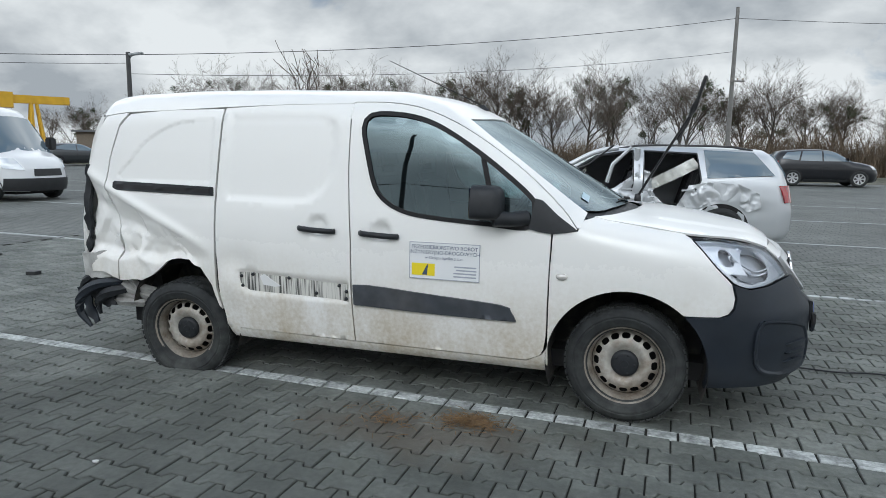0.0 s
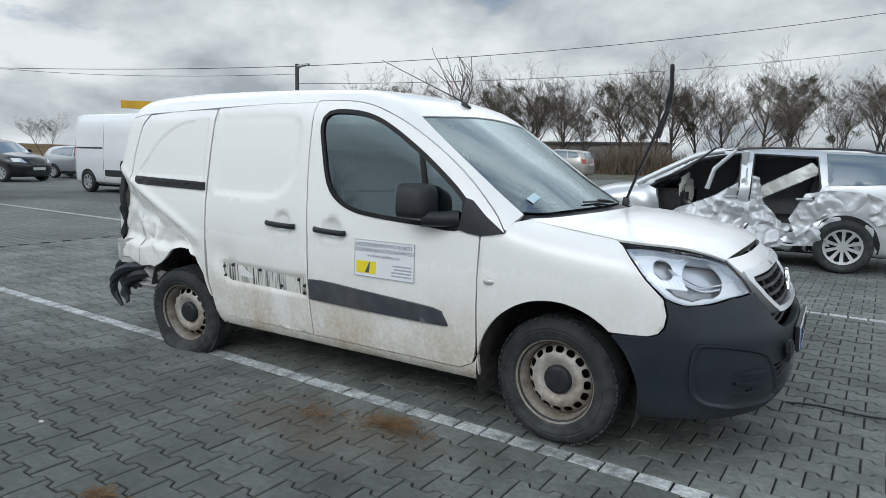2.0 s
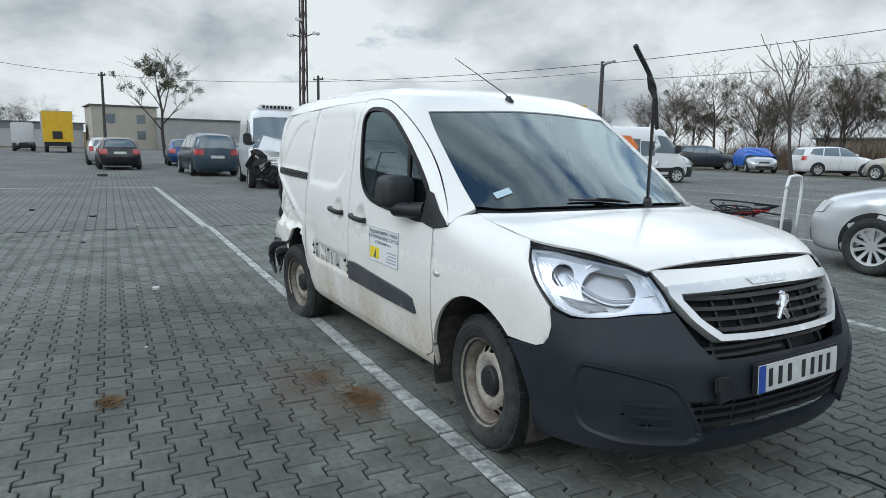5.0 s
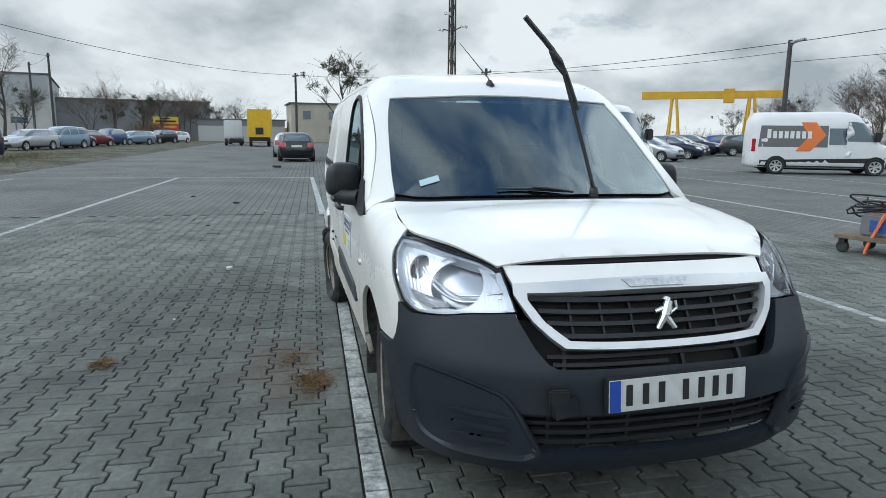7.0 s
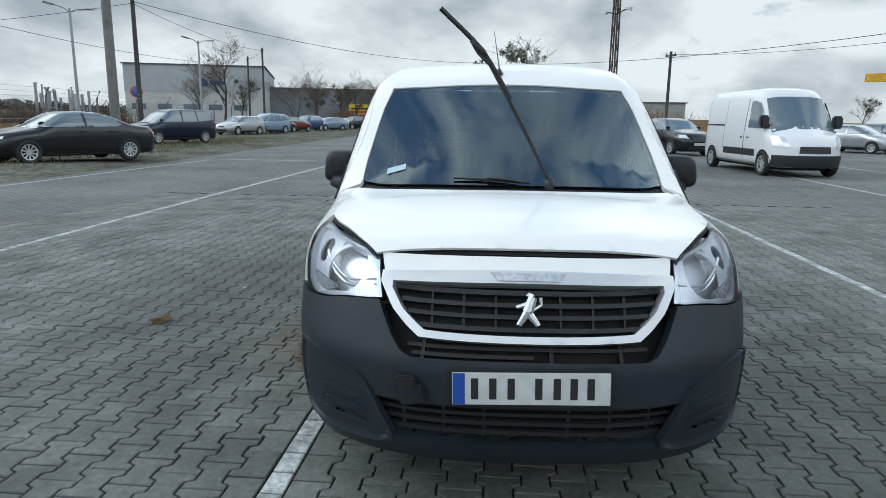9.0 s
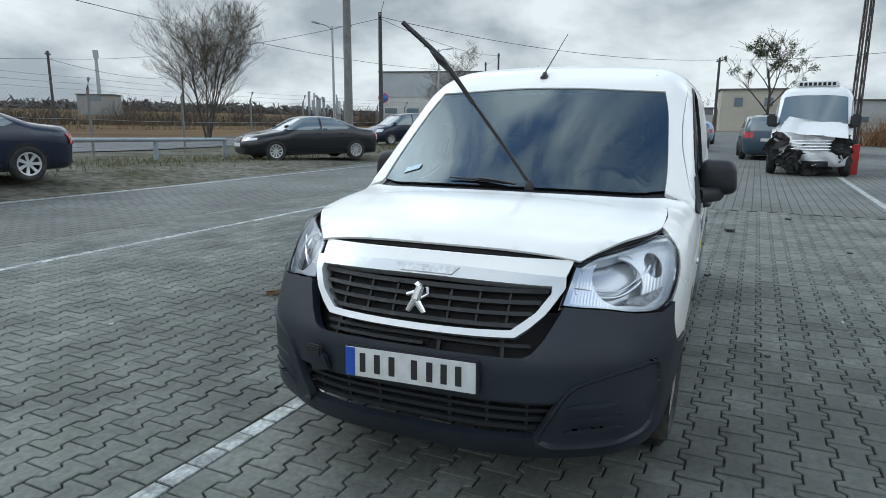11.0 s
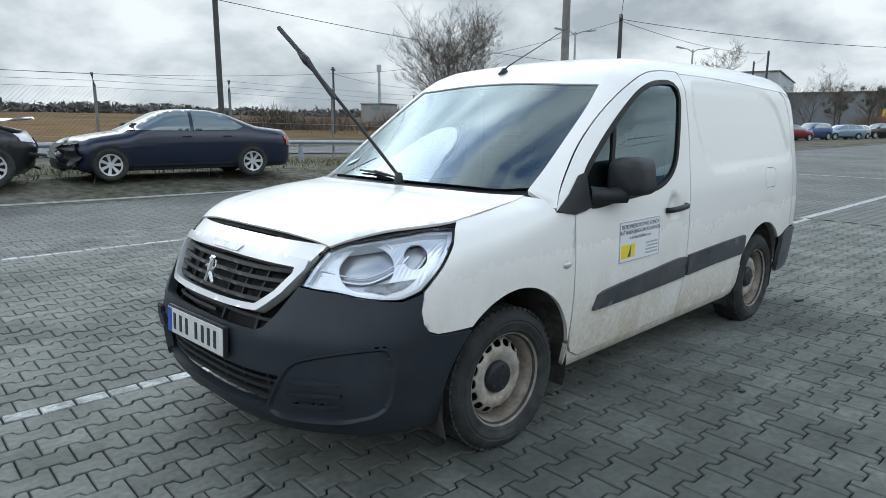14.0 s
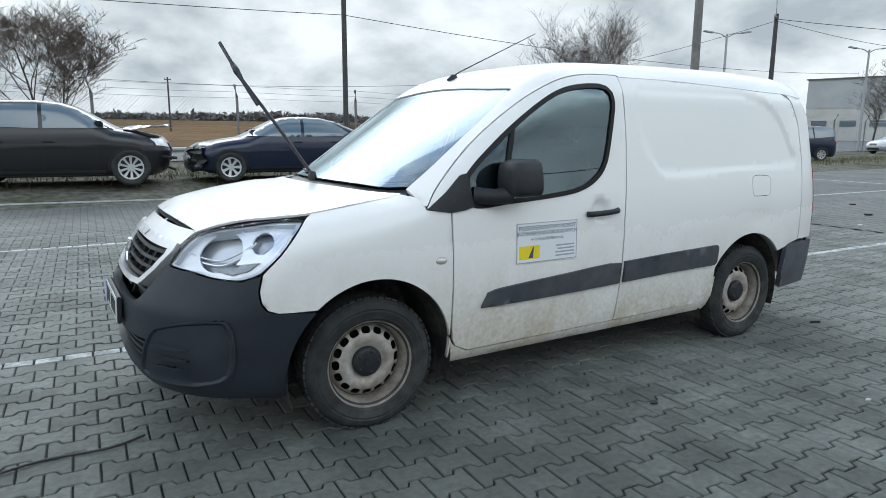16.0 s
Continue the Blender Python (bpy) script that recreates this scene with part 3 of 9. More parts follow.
# one sheet to the horizon, with the near paving let into it
xs = sorted(set([-900, -500, -300, -200, -140, -100, -70, -50] + list(range(-40, 46, 4)) + [60, 90, 140, 220, 400, 900]))
ys = sorted(set([-900, -500, -300, -200, -120, -80, -60, -45, -36, -30, -26, -22, -18, -15, -13, -12.2, -11.6, -11, -10.6, -10.2, -9.9, -9.6, -8, -6] + list(range(-4, 20, 4)) + [20, 23, 26, 29, 32, 40, 50, 70, 100, 160, 300, 900]))
gv, gf, gm = [], [], []
outer = [(-900.0, -900.0), (900.0, -900.0), (900.0, 900.0), (-900.0, 900.0)]
hole = [yard(U0, V0), yard(U1, V0), yard(U1, V1), yard(U0, V1)]
gp = [Vector(p) for p in outer] + [Vector(p) for p in hole]
ge = [(0, 1), (1, 2), (2, 3), (3, 0), (4, 5), (5, 6), (6, 7), (7, 4)]
grid_pts = np.array([(x, y) for x in xs for y in ys if abs(x) < 900 and abs(y) < 900], float)
gh = np.array(hole)
clear = ~inside(grid_pts, (gh - gh.mean(0)) * 1.05 + gh.mean(0))
gp += [Vector((float(a), float(b))) for a, b in grid_pts[clear]]
vo, eo, fo, _, _, _ = delaunay_2d_cdt(gp, ge, [], 0, 1e-6)
GV = np.array([tuple(v) for v in vo])
GT = np.array([f for f in fo if len(f) == 3])
GT = GT[~inside(GV[GT].mean(1), hole)]
GC = GV[GT].mean(1)
GZ = rise(GV[:, 0], GV[:, 1])
ground = mesh_ob("ground", np.column_stack([GV, GZ]), GT, [yard_material(), EARTH, FIELD], smooth=True)
for poly, c in zip(ground.data.polygons, GC):
    poly.material_index = 2 if (c[1] < -34 or c[1] > 60 or abs(c[0]) > 110) else (1 if c[1] < -9.9 or c[1] > 31 else 0)
    if poly.normal.z < 0:
        poly.flip()
tagged(ground, "wide yard of worn grey concrete pavers running out to earth and fields", "ground", kind="structure")
bed = mesh_ob("pavement_bed", [(*yard(a, b), -0.011) for a, b in ((U0 - 0.5, V0 - 0.5), (U1 + 0.5, V0 - 0.5), (U1 + 0.5, V1 + 0.5), (U0 - 0.5, V1 + 0.5))], [(0, 1, 2, 3)], JOINT, smooth=False)
tagged(bed, "dark sand bed under the concrete paving blocks", "pavement", kind="structure")

# painted bay lines on the far paving
for a, b, w in (((-17.5, -4.45), (-7.2, -4.98), 0.12), ((-17.4, -9.0), (-2.5, -10.05), 0.12), ((-2.5, -10.05), (14, -11.0), 0.12),
                ((-17.8, -9.2), (-17.3, -0.35), 0.12), ((-17.6, -0.35), (-7.4, -0.60), 0.12), ((-16.0, 3.98), (-7.3, 3.62), 0.12),
                ((-16.0, 8.75), (16, 7.1), 0.12), ((-20.0, 12.6), (16, 12.0), 0.12), ((-24, 17.3), (20, 17.4), 0.12), ((6.4, 3.05), (16, 2.65), 0.12), ((6.6, -5.6), (14, -5.95), 0.12), ((6.4, -1.15), (14, -1.5), 0.12)):
    d = Vector((b[0] - a[0], b[1] - a[1])).normalized()
    q = Vector((-d.y, d.x)) * w / 2
    m = max(1, int((Vector(b) - Vector(a)).length / 1.5))
    lv, lf = [], []
    for i in range(m + 1):
        p = Vector(a).lerp(Vector(b), i / m)
        for sgn in (-1, 1):
            r = p + q * sgn
            lv.append((r.x, r.y, float(rise(r.x, r.y)) + 0.005))
    lf = [(2 * i, 2 * i + 2, 2 * i + 3, 2 * i + 1) for i in range(m)]
    tagged(mesh_ob("painted_line", lv, lf, LINE, smooth=False), "worn white painted parking bay line on the paving", "road marking", "bay lines", "structure")

# ---- the white van ----
van = thing("panel_van", "white panel van with a crushed rear corner, standing on paving", "van")
VAN = Shape(
    top=[(-2.6, 1.70), (-2.25, 1.755), (-1.9, 1.785), (-1.4, 1.805), (-0.8, 1.805), (-0.3, 1.795), (0.0, 1.785), (0.2, 1.755), (0.33, 1.715), (0.43, 1.665), (0.52, 1.61), (1.33, 1.125), (1.42, 1.105), (1.6, 1.088), (1.8, 1.055), (1.97, 1.018), (2.06, 0.993), (2.12, 0.972), (2.3, 0.90)],
    bow=[(-3, 0), (0, 0.0), (0.45, 0.11), (1.1, 0.33), (1.6, 0.25), (2.1, 0.17), (3, 0.17)],
    hw=[(0.0, 0.80), (0.22, 0.845), (0.35, 0.875), (0.5, 0.895), (0.62, 0.905), (0.8, 0.908), (0.95, 0.902), (1.05, 0.893), (1.15, 0.878), (1.4, 0.842), (1.6, 0.806), (1.75, 0.765), (1.9, 0.70)],
    nose=[(0.0, 2.16), (0.25, 2.27), (0.33, 2.315), (0.45, 2.33), (0.62, 2.325), (0.70, 2.285), (0.80, 2.235), (0.88, 2.185), (0.93, 2.145), (0.98, 2.11), (1.1, 2.02)],
    tail=[(0.0, -2.30), (0.3, -2.33), (0.9, -2.33), (1.2, -2.29), (1.5, -2.23), (1.7, -2.15), (1.85, -2.05)],
    z0=0.215, cam=0.055, kx=[(-3, 0.22), (0.0, 0.20), (0.5, 0.13), (1.1, 0.10), (1.4, 0.16), (2.2, 0.14)], fx=(1.45, 0.22), rx=(-1.75, 0.25), rear=(0.10, 4.0), kf=0.09)
AX = 1.2


def th(x, y):
    return math.atan2(y, x - AX)


def circle_arc(cx, cz, r, a0, a1, n=24):
    return [(cx + r * math.cos(radians(a0 + (a1 - a0) * i / n)), cz + r * math.sin(radians(a0 + (a1 - a0) * i / n))) for i in range(n + 1)]


def side_panel(name, outline, sg, material=WHITE, holes=(), lines=(), step=0.035, lift=0.0, depth=0.02, label="", dent=None, emboss=None, parent=None):
    Q, T = fill(outline, step, holes, lines)
    P = VAN.side(Q, sg)
    N = VAN.normal(P)
    if emboss:
        for lp, dep in emboss:
            P = P + N * (dep * inside(Q, lp))[:, None]
    return shell(name, P, N, T, material, parent or van, lift, depth, label, dent)


def round_panel(name, outline, material, holes=(), step=0.03, lift=0.0, depth=0.02, label="", parent=None, dent=None, lines=(), emboss=None):
    """Outline of (x, y, z) points near the nose surface."""
    f = lambda lp: [(th(p[0], p[1]), p[2]) for p in lp]
    Q, T = fill(f(outline), step, [f(h) for h in holes], [f(h) for h in lines])
    P = VAN.round(Q, AX)
    N = VAN.normal(P)
    if emboss:
        for lp, dep in emboss:
            P = P + N * (dep * inside(Q, f(lp)))[:, None]
    return shell(name, P, N, T, material, parent or van, lift, depth, label, dent)


def top_panel(name, outline, material, step=0.04, lift=0.0, depth=0.02, label="", holes=(), parent=None, emboss=None, lines=()):
    Q, T = fill(outline, step, holes, lines)
    P = VAN.above(Q)
    N = VAN.normal(P)
    if emboss:
        for lp, dep in emboss:
            P = P + N * (dep * inside(Q, lp))[:, None]
    return shell(name, P, N, T, material, parent or van, lift, depth, label)


def shrink(lp, d):
    """The loop moved inwards by d."""
    L = np.array(lp, float)
    n = len(L)
    area = sum(L[i, 0] * L[(i + 1) % n, 1] - L[(i + 1) % n, 0] * L[i, 1] for i in range(n))
    out = []
    for i in range(n):
        t = L[(i + 1) % n] - L[i - 1]
        t = t / (np.linalg.norm(t) + 1e-9)
        q = np.array([-t[1], t[0]]) * (1 if area > 0 else -1)
        out.append(tuple(L[i] + q * d))
    return out


# door top line and window line, from rear to front, in (x, z)
DOOR_TOP = spline([(-0.225, 1.695), (0.0, 1.69), (0.2, 1.655), (0.4, 1.575), (0.6, 1.455), (0.8, 1.31), (0.95, 1.18), (1.04, 1.09), (1.085, 1.03)], 0.05)
WINDOW = spline([(-0.148, 1.545), (-0.138, 1.592), (-0.108, 1.622), (-0.055, 1.632), (0.1, 1.622), (0.25, 1.585), (0.4, 1.51), (0.6, 1.38), (0.8, 1.225), (0.86, 1.165)], 0.04) + spline([(0.86, 1.16), (0.84, 1.03), (0.60, 1.035), (0.3, 1.055), (0.14, 1.078), (0.02, 1.13), (-0.06, 1.22), (-0.115, 1.40), (-0.144, 1.51)], 0.04)
FARCH, RARCH = (1.358, 0.315, 0.410), (-1.40, 0.315, 0.41)


def creases(Q, rg, cell):
    """Crumpled sheet metal: flat facets that meet in sharp, uneven ridges, about -1 to 1."""
    lo, hi = Q.min(0) - cell, Q.max(0) + cell
    n = int(min(160, max(6, np.prod((hi - lo) / cell))))
    C, G, H = rg.uniform(lo, hi, (n, 2)), rg.normal(0, 1, (n, 2)), rg.uniform(-0.5, 0.5, n)
    D = Q[:, None, :] - C[None]
    near = np.exp(-(D ** 2).sum(2) / (0.09 * cell * cell)) + 1e-12
    return ((H[None] + (D * G[None]).sum(2) / cell * 0.8) * near).sum(1) / near.sum(1)


def dent_right(P, N):
    """The blow to the right rear corner: a diagonal crease, the panel below it pushed in and folded, a scraped lip left proud."""
    P = P.copy()
    x, z = P[:, 0], P[:, 2]
    zc = 0.80 + 0.46 * (-1.2 - x)
    edge = np.clip((-1.13 - x) / 0.22, 0, 1)
    below = np.clip((zc - z) / 0.16, 0, 1)
    lip = np.clip((0.745 - z) / 0.05, 0, 1)
    Q = np.stack([x * 1.3 + z * 0.6, z * 1.2 - x * 0.5], 1)
    folds = 0.010 + 0.020 * creases(np.vstack([Q, [[-4, -2], [0, 4]]]), np.random.RandomState(5), 0.22)[:-2] + 0.010 * creases(Q, np.random.RandomState(9), 0.09)
    P[:, 1] += edge * (below * (0.062 + folds * 1.1) * (1 - lip) + lip * (0.005 + 0.5 * folds))
    P[:, 1] -= edge * 0.012 * np.exp(-((z - zc - 0.02) / 0.03) ** 2)
    P[:, 0] += edge * below * 0.03
    P[:, 2] += edge * below * 0.012 * np.sin(x * 21)
    return P


def on_side(x, z):
    q = VAN.side(np.array([[x, z]]), 1)[0]
    return (x, float(q[1]), z)


def both(fn):
    for sg in (-1, 1):
        fn(sg)


_wt = [(1.61, 0.787), (1.50, 0.795), (1.36, 0.79), (1.26, 0.782), (1.17, 0.772)]
WING_TOP = [(x, float(q[2]) + 0.002) for (x, y), q in zip(_wt, VAN.above(np.array(_wt)))]


STK_W = mat("torn_white_film", (0.70, 0.70, 0.70), 0.5)


def build_side(sg):
    # front wing
    wing = [(0.957, 0.268)] + [p for p in circle_arc(*FARCH, 185, 48, 26)] + [(1.74, 0.621), (1.80, 0.624), (1.840, 0.640), (1.862, 0.672), (1.868, 0.72), (1.85, 0.79)] + [(1.77, 0.87), (1.70, 0.95), (1.645, 1.005)] + WING_TOP + [(1.12, WING_TOP[-1][1] - 0.012), (1.098, 1.06), (1.093, 1.02), (0.965, 1.0), (0.957, 0.8), (0.955, 0.4)]
    side_panel("front_wing", wing, sg, label="white front wing, muddy round the wheel arch", step=0.03)
    # front door
    door = [(-0.178, 0.30), (0.84, 0.295)] + spline([(0.84, 0.295), (0.915, 0.33), (0.943, 0.43), (0.948, 0.70), (0.955, 1.005)], 0.05)[1:] + [(1.08, 1.022)] + DOOR_TOP[::-1] + spline([(-0.225, 1.69), (-0.22, 1.3), (-0.19, 0.9), (-0.185, 0.55), (-0.178, 0.31)], 0.06)[:-1]
    scoop = circle_arc(-0.005, 0.96, 0.062, 0, 345, 20)
    d = side_panel("front_door", door, sg, holes=[WINDOW], lines=[scoop, shrink(scoop, 0.014)], emboss=[(shrink(scoop, 0.010), -0.018)], label="white front door, grimy towards the sill")
    side_panel("window_seal", [p for p in shrink(WINDOW, -0.010)], sg, SEALRUB, holes=[shrink(WINDOW, 0.014)], step=0.03, lift=0.004, depth=0.015, parent=d, label="black rubber window surround")
    side_panel("window_glass", shrink(WINDOW, 0.004), sg, GLASS_SIDE, step=0.06, lift=-0.006, depth=0, parent=d, label="tinted door glass")
    bar_l = [(0.545, 1.425), (0.575, 1.41), (0.675, 1.035), (0.645, 1.035)]
    side_panel("window_divider", bar_l, sg, SEALRUB, step=0.05, lift=0.002, depth=0.015, parent=d)
    tri = [(0.862, 1.18), (0.90, 1.17), (0.985, 1.095), (1.088, 1.022), (0.965, 1.0), (0.89, 1.008), (0.835, 1.022)]
    side_panel("mirror_base_panel", tri, sg, BLACK_PLASTIC, step=0.04, lift=0.010, depth=0.012, parent=d, label="black plastic corner panel")
    mo = spline([(-0.172, 0.53), (-0.175, 0.648), (0.3, 0.628)], 0.1) + spline([(0.3, 0.628), (0.70, 0.60), (0.755, 0.57), (0.785, 0.515)], 0.03)[1:] + spline([(0.785, 0.513), (0.3, 0.518), (-0.172, 0.53)], 0.1)[1:-1]
    side_panel("door_moulding", mo, sg, MOULD, step=0.04, lift=0.014, depth=0.016, parent=d, label="scuffed dark grey rubbing strip")
    handle(d, -0.132, 0.10, 0.947, sg)
    sticker(d, sg)
    # sill
    side_panel("sill", [(-1.03, 0.235), (0.945, 0.225), (0.955, 0.38), (0.93, 0.335), (0.84, 0.285), (-0.18, 0.291), (-0.97, 0.30), (-1.04, 0.36), (-1.07, 0.46), (-1.065, 0.33)], sg, step=0.04, lift=-0.004, label="dirty white sill")
    side_panel("pillar_top", [(-0.275, 1.60), (-0.165, 1.60), (-0.155, 1.648), (-0.10, 1.658), (-0.10, 1.702), (-0.275, 1.704)], sg, step=0.03, lift=-0.004, depth=0.008)
    indicator(sg)
    mirror(sg, d)
    if sg < 0:
        sd = [(-1.0, 0.305), (-0.186, 0.30), (-0.193, 0.55), (-0.198, 0.9), (-0.228, 1.3), (-0.235, 1.69), (-0.6, 1.69), (-1.085, 1.665), (-1.10, 1.2), (-1.105, 0.8), (-1.09, 0.52), (-1.06, 0.36)]
        embossed = spline([(-1.05, 1.63), (-0.42, 1.635), (-0.33, 1.60), (-0.30, 1.45), (-0.33, 1.25), (-0.45, 1.13), (-0.6, 1.105), (-1.05, 1.11)], 0.05)
        scoop2 = circle_arc(-0.405, 0.975, 0.062, 0, 345, 20)
        rec = spline([(-0.96, 0.64), (-0.955, 0.68), (-0.90, 0.685), (-0.5, 0.668), (-0.205, 0.652)], 0.06) + spline([(-0.203, 0.53), (-0.5, 0.538), (-0.88, 0.545), (-0.945, 0.58), (-0.962, 0.63)], 0.06)
        dd = side_panel("sliding_door", sd, sg, lines=[embossed, shrink(embossed, 0.02), scoop2, shrink(scoop2, 0.014), rec, shrink(rec, 0.012)], emboss=[(shrink(embossed, 0.015), -0.010), (shrink(scoop2, 0.010), -0.018), (shrink(rec, 0.008), -0.012)], dent=lambda P, N: P + N * (np.exp(-(((P[:, 0] + 0.95) / 0.12) ** 2 + ((P[:, 2] - 0.72) / 0.10) ** 2)) * -0.02 + np.exp(-(((P[:, 0] + 1.0) / 0.06) ** 2 + ((P[:, 2] - 0.58) / 0.12) ** 2)) * 0.02 + np.sin(P[:, 0] * 31 + P[:, 2] * 11) * 0.002 * np.clip((0.8 - P[:, 2]) * 3, 0, 1))[:, None], label="white sliding door with its rubbing strip torn off")
        handle(dd, -0.525, -0.293, 0.957, sg)
        side_panel("bare_strip_bed", shrink(rec, 0.014), sg, GLUE, step=0.05, lift=-0.0095, depth=0, parent=dd, label="bare metal with dried glue streaks")
        for x, z in ((-0.93, 0.645), (-0.925, 0.585), (-0.60, 0.655), (-0.42, 0.575), (-0.27, 0.632), (-0.225, 0.60), (-0.228, 0.555), (-0.85, 0.66)):
            p = VAN.side(np.array([[x, z]]), sg)[0]
            vv, ff = lathe([(0.0, -0.006), (0.008, -0.005), (0.011, 0.004), (0.011, 0.02)], 10)
            c = mesh_ob("clip", [(a, b, e) for a, b, e in vv], ff, BLACK_PLASTIC, dd)
            c.location = (p[0], p[1] + 0.004, p[2])
        side_panel("torn_film", [(-0.80, 0.652), (-0.77, 0.668), (-0.66, 0.60), (-0.70, 0.592), (-0.78, 0.60)], sg, STK_W, step=0.04, lift=-0.006, depth=0.001, parent=dd, label="torn scrap of white film")
        # rear quarter, crushed
        q = [(-1.118, 0.70), (-1.115, 1.2), (-1.098, 1.66), (-1.5, 1.655), (-1.80, 1.63), (-1.87, 1.55), (-1.93, 1.35), (-1.96, 1.15), (-1.93, 0.95), (-1.90, 0.80), (-1.905, 0.56), (-1.72, 0.55), (-1.62, 0.62), (-1.50, 0.70), (-1.36, 0.72), (-1.24, 0.68), (-1.15, 0.57), (-1.105, 0.44), (-1.085, 0.42), (-1.115, 0.55)]
        bul = spline([(-1.14, 1.61), (-1.4, 1.59), (-1.62, 1.50), (-1.78, 1.34), (-1.84, 1.20), (-1.14, 1.20)], 0.05)
        rail_l = [(-1.895, 1.188), (-1.88, 1.20), (-1.13, 1.182), (-1.125, 1.128), (-1.87, 1.142), (-1.895, 1.155)]
        crease = [(x, 0.80 + 0.46 * (-1.2 - x) + 0.004) for x in np.linspace(-1.16, -1.86, 26)] + [(x, 0.80 + 0.46 * (-1.2 - x) - 0.012) for x in np.linspace(-1.86, -1.16, 26)]
        foot_ = [(x, 0.80 + 0.46 * (-1.2 - x) - 0.14) for x in np.linspace(-1.30, -1.86, 20)] + [(x, 0.80 + 0.46 * (-1.2 - x) - 0.155) for x in np.linspace(-1.86, -1.30, 20)]
        qq = side_panel("rear_quarter", q, sg, step=0.016, lines=[bul, shrink(bul, 0.02), crease, foot_], emboss=[(shrink(bul, 0.015), -0.005)], dent=dent_right, label="crumpled white rear quarter panel")
        qq.data.set_sharp_from_angle(angle=radians(38))
        side_panel("door_rail_frame", rail_l, sg, BLACK_PLASTIC, step=0.05, lift=0.008, depth=0.02, parent=qq, label="black sliding door rail")
        side_panel("door_rail_slot", [(-1.86, 1.178), (-1.15, 1.168), (-1.15, 1.142), (-1.86, 1.152)], sg, DARK, step=0.05, lift=0.0095, depth=0, parent=qq)
        cp = [(-1.97, 1.15), (-1.94, 1.35), (-1.88, 1.56), (-1.82, 1.64), (-2.0, 1.62), (-2.07, 1.5), (-2.16, 1.2), (-2.20, 0.95), (-2.21, 0.60), (-1.915, 0.56), (-1.915, 0.80), (-1.94, 0.95)]
        side_panel("rear_corner_panel", cp, sg, step=0.025, dent=dent_right, label="buckled white rear corner panel")
    else:
        c = [(-0.235, 1.69), (-0.228, 1.3), (-0.198, 0.9), (-0.193, 0.55), (-0.186, 0.30), (-1.0, 0.302)] + [(-1.05, 0.37), (-1.09, 0.48)][:1] + circle_arc(*RARCH, 30, 140, 24) + [(-1.80, 0.60), (-1.84, 0.62), (-1.955, 0.64), (-1.955, 0.9), (-1.965, 1.2), (-1.93, 1.45), (-1.86, 1.60), (-1.78, 1.645), (-1.2, 1.685)]
        emb = spline([(-0.36, 1.655), (-0.9, 1.66), (-1.30, 1.655), (-1.55, 1.60), (-1.72, 1.47), (-1.83, 1.29), (-1.875, 1.165), (-1.2, 1.145), (-0.65, 1.125), (-0.5, 1.15), (-0.39, 1.28), (-0.33, 1.45), (-0.325, 1.60)], 0.05, True)
        cap = spline([(-1.385, 1.10), (-1.56, 1.10), (-1.575, 1.085), (-1.575, 0.985), (-1.56, 0.97), (-1.40, 0.97), (-1.385, 0.985)], 0.02, True)
        cs = side_panel("cargo_side", c, sg, lines=[emb, shrink(emb, 0.02)], holes=[cap], emboss=[(shrink(emb, 0.015), -0.010)], label="white cargo side with a recessed panel and a dented wheel arch", dent=lambda P, N: P + N * (np.exp(-(((P[:, 0] + 1.5) / 0.16) ** 2 + ((P[:, 2] - 0.82) / 0.06) ** 2)) * -0.014)[:, None])
        side_panel("fuel_flap", shrink(cap, 0.004), sg, step=0.04, parent=cs, label="white fuel flap")
        strip = [(-0.205, 0.653), (-0.6, 0.668), (-1.03, 0.678), (-1.045, 0.66), (-1.04, 0.565), (-1.02, 0.55), (-0.6, 0.545), (-0.203, 0.532)]
        side_panel("cargo_moulding", strip, sg, MOULD, step=0.05, lift=0.014, depth=0.016, parent=cs, label="dark grey rubbing strip")
        rc = [(-1.965, 0.64), (-1.965, 0.9), (-1.975, 1.2), (-1.94, 1.46), (-1.87, 1.61), (-1.83, 1.645), (-2.0, 1.625), (-2.1, 1.5), (-2.17, 1.2), (-2.19, 0.95), (-2.2, 0.64)]
        side_panel("rear_corner_panel", rc, sg, step=0.04)
        tl = [(-2.175, 1.18), (-2.195, 0.95), (-2.205, 0.72), (-2.30, 0.72), (-2.29, 0.95), (-2.265, 1.2)]
        side_panel("tail_light", tl, sg, mat("red_lens", (0.35, 0.01, 0.015), 0.15, coat=1), step=0.05, lift=0.004, label="red tail light")
        rb = [(-1.795, 0.42), (-1.80, 0.60), (-1.84, 0.618), (-2.26, 0.625), (-2.27, 0.33), (-2.2, 0.31), (-1.82, 0.30)]
        side_panel("rear_bumper_end", rb, sg, mat("faded_bumper_plastic", (0.075, 0.080, 0.095), 0.55, vary=0.2, scale=9, second=(0.04, 0.043, 0.05), sscale=4, sfac=0.6), step=0.04, lift=0.012, depth=0.03, label="dark grey rear bumper end")
    # near-black sheets behind the body gaps, painted as the shade inside
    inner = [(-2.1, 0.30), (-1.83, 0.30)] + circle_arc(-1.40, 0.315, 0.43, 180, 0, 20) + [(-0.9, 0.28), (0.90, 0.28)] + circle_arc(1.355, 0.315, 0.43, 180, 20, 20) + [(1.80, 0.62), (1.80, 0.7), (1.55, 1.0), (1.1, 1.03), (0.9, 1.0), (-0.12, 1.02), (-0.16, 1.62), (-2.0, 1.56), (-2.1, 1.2)]
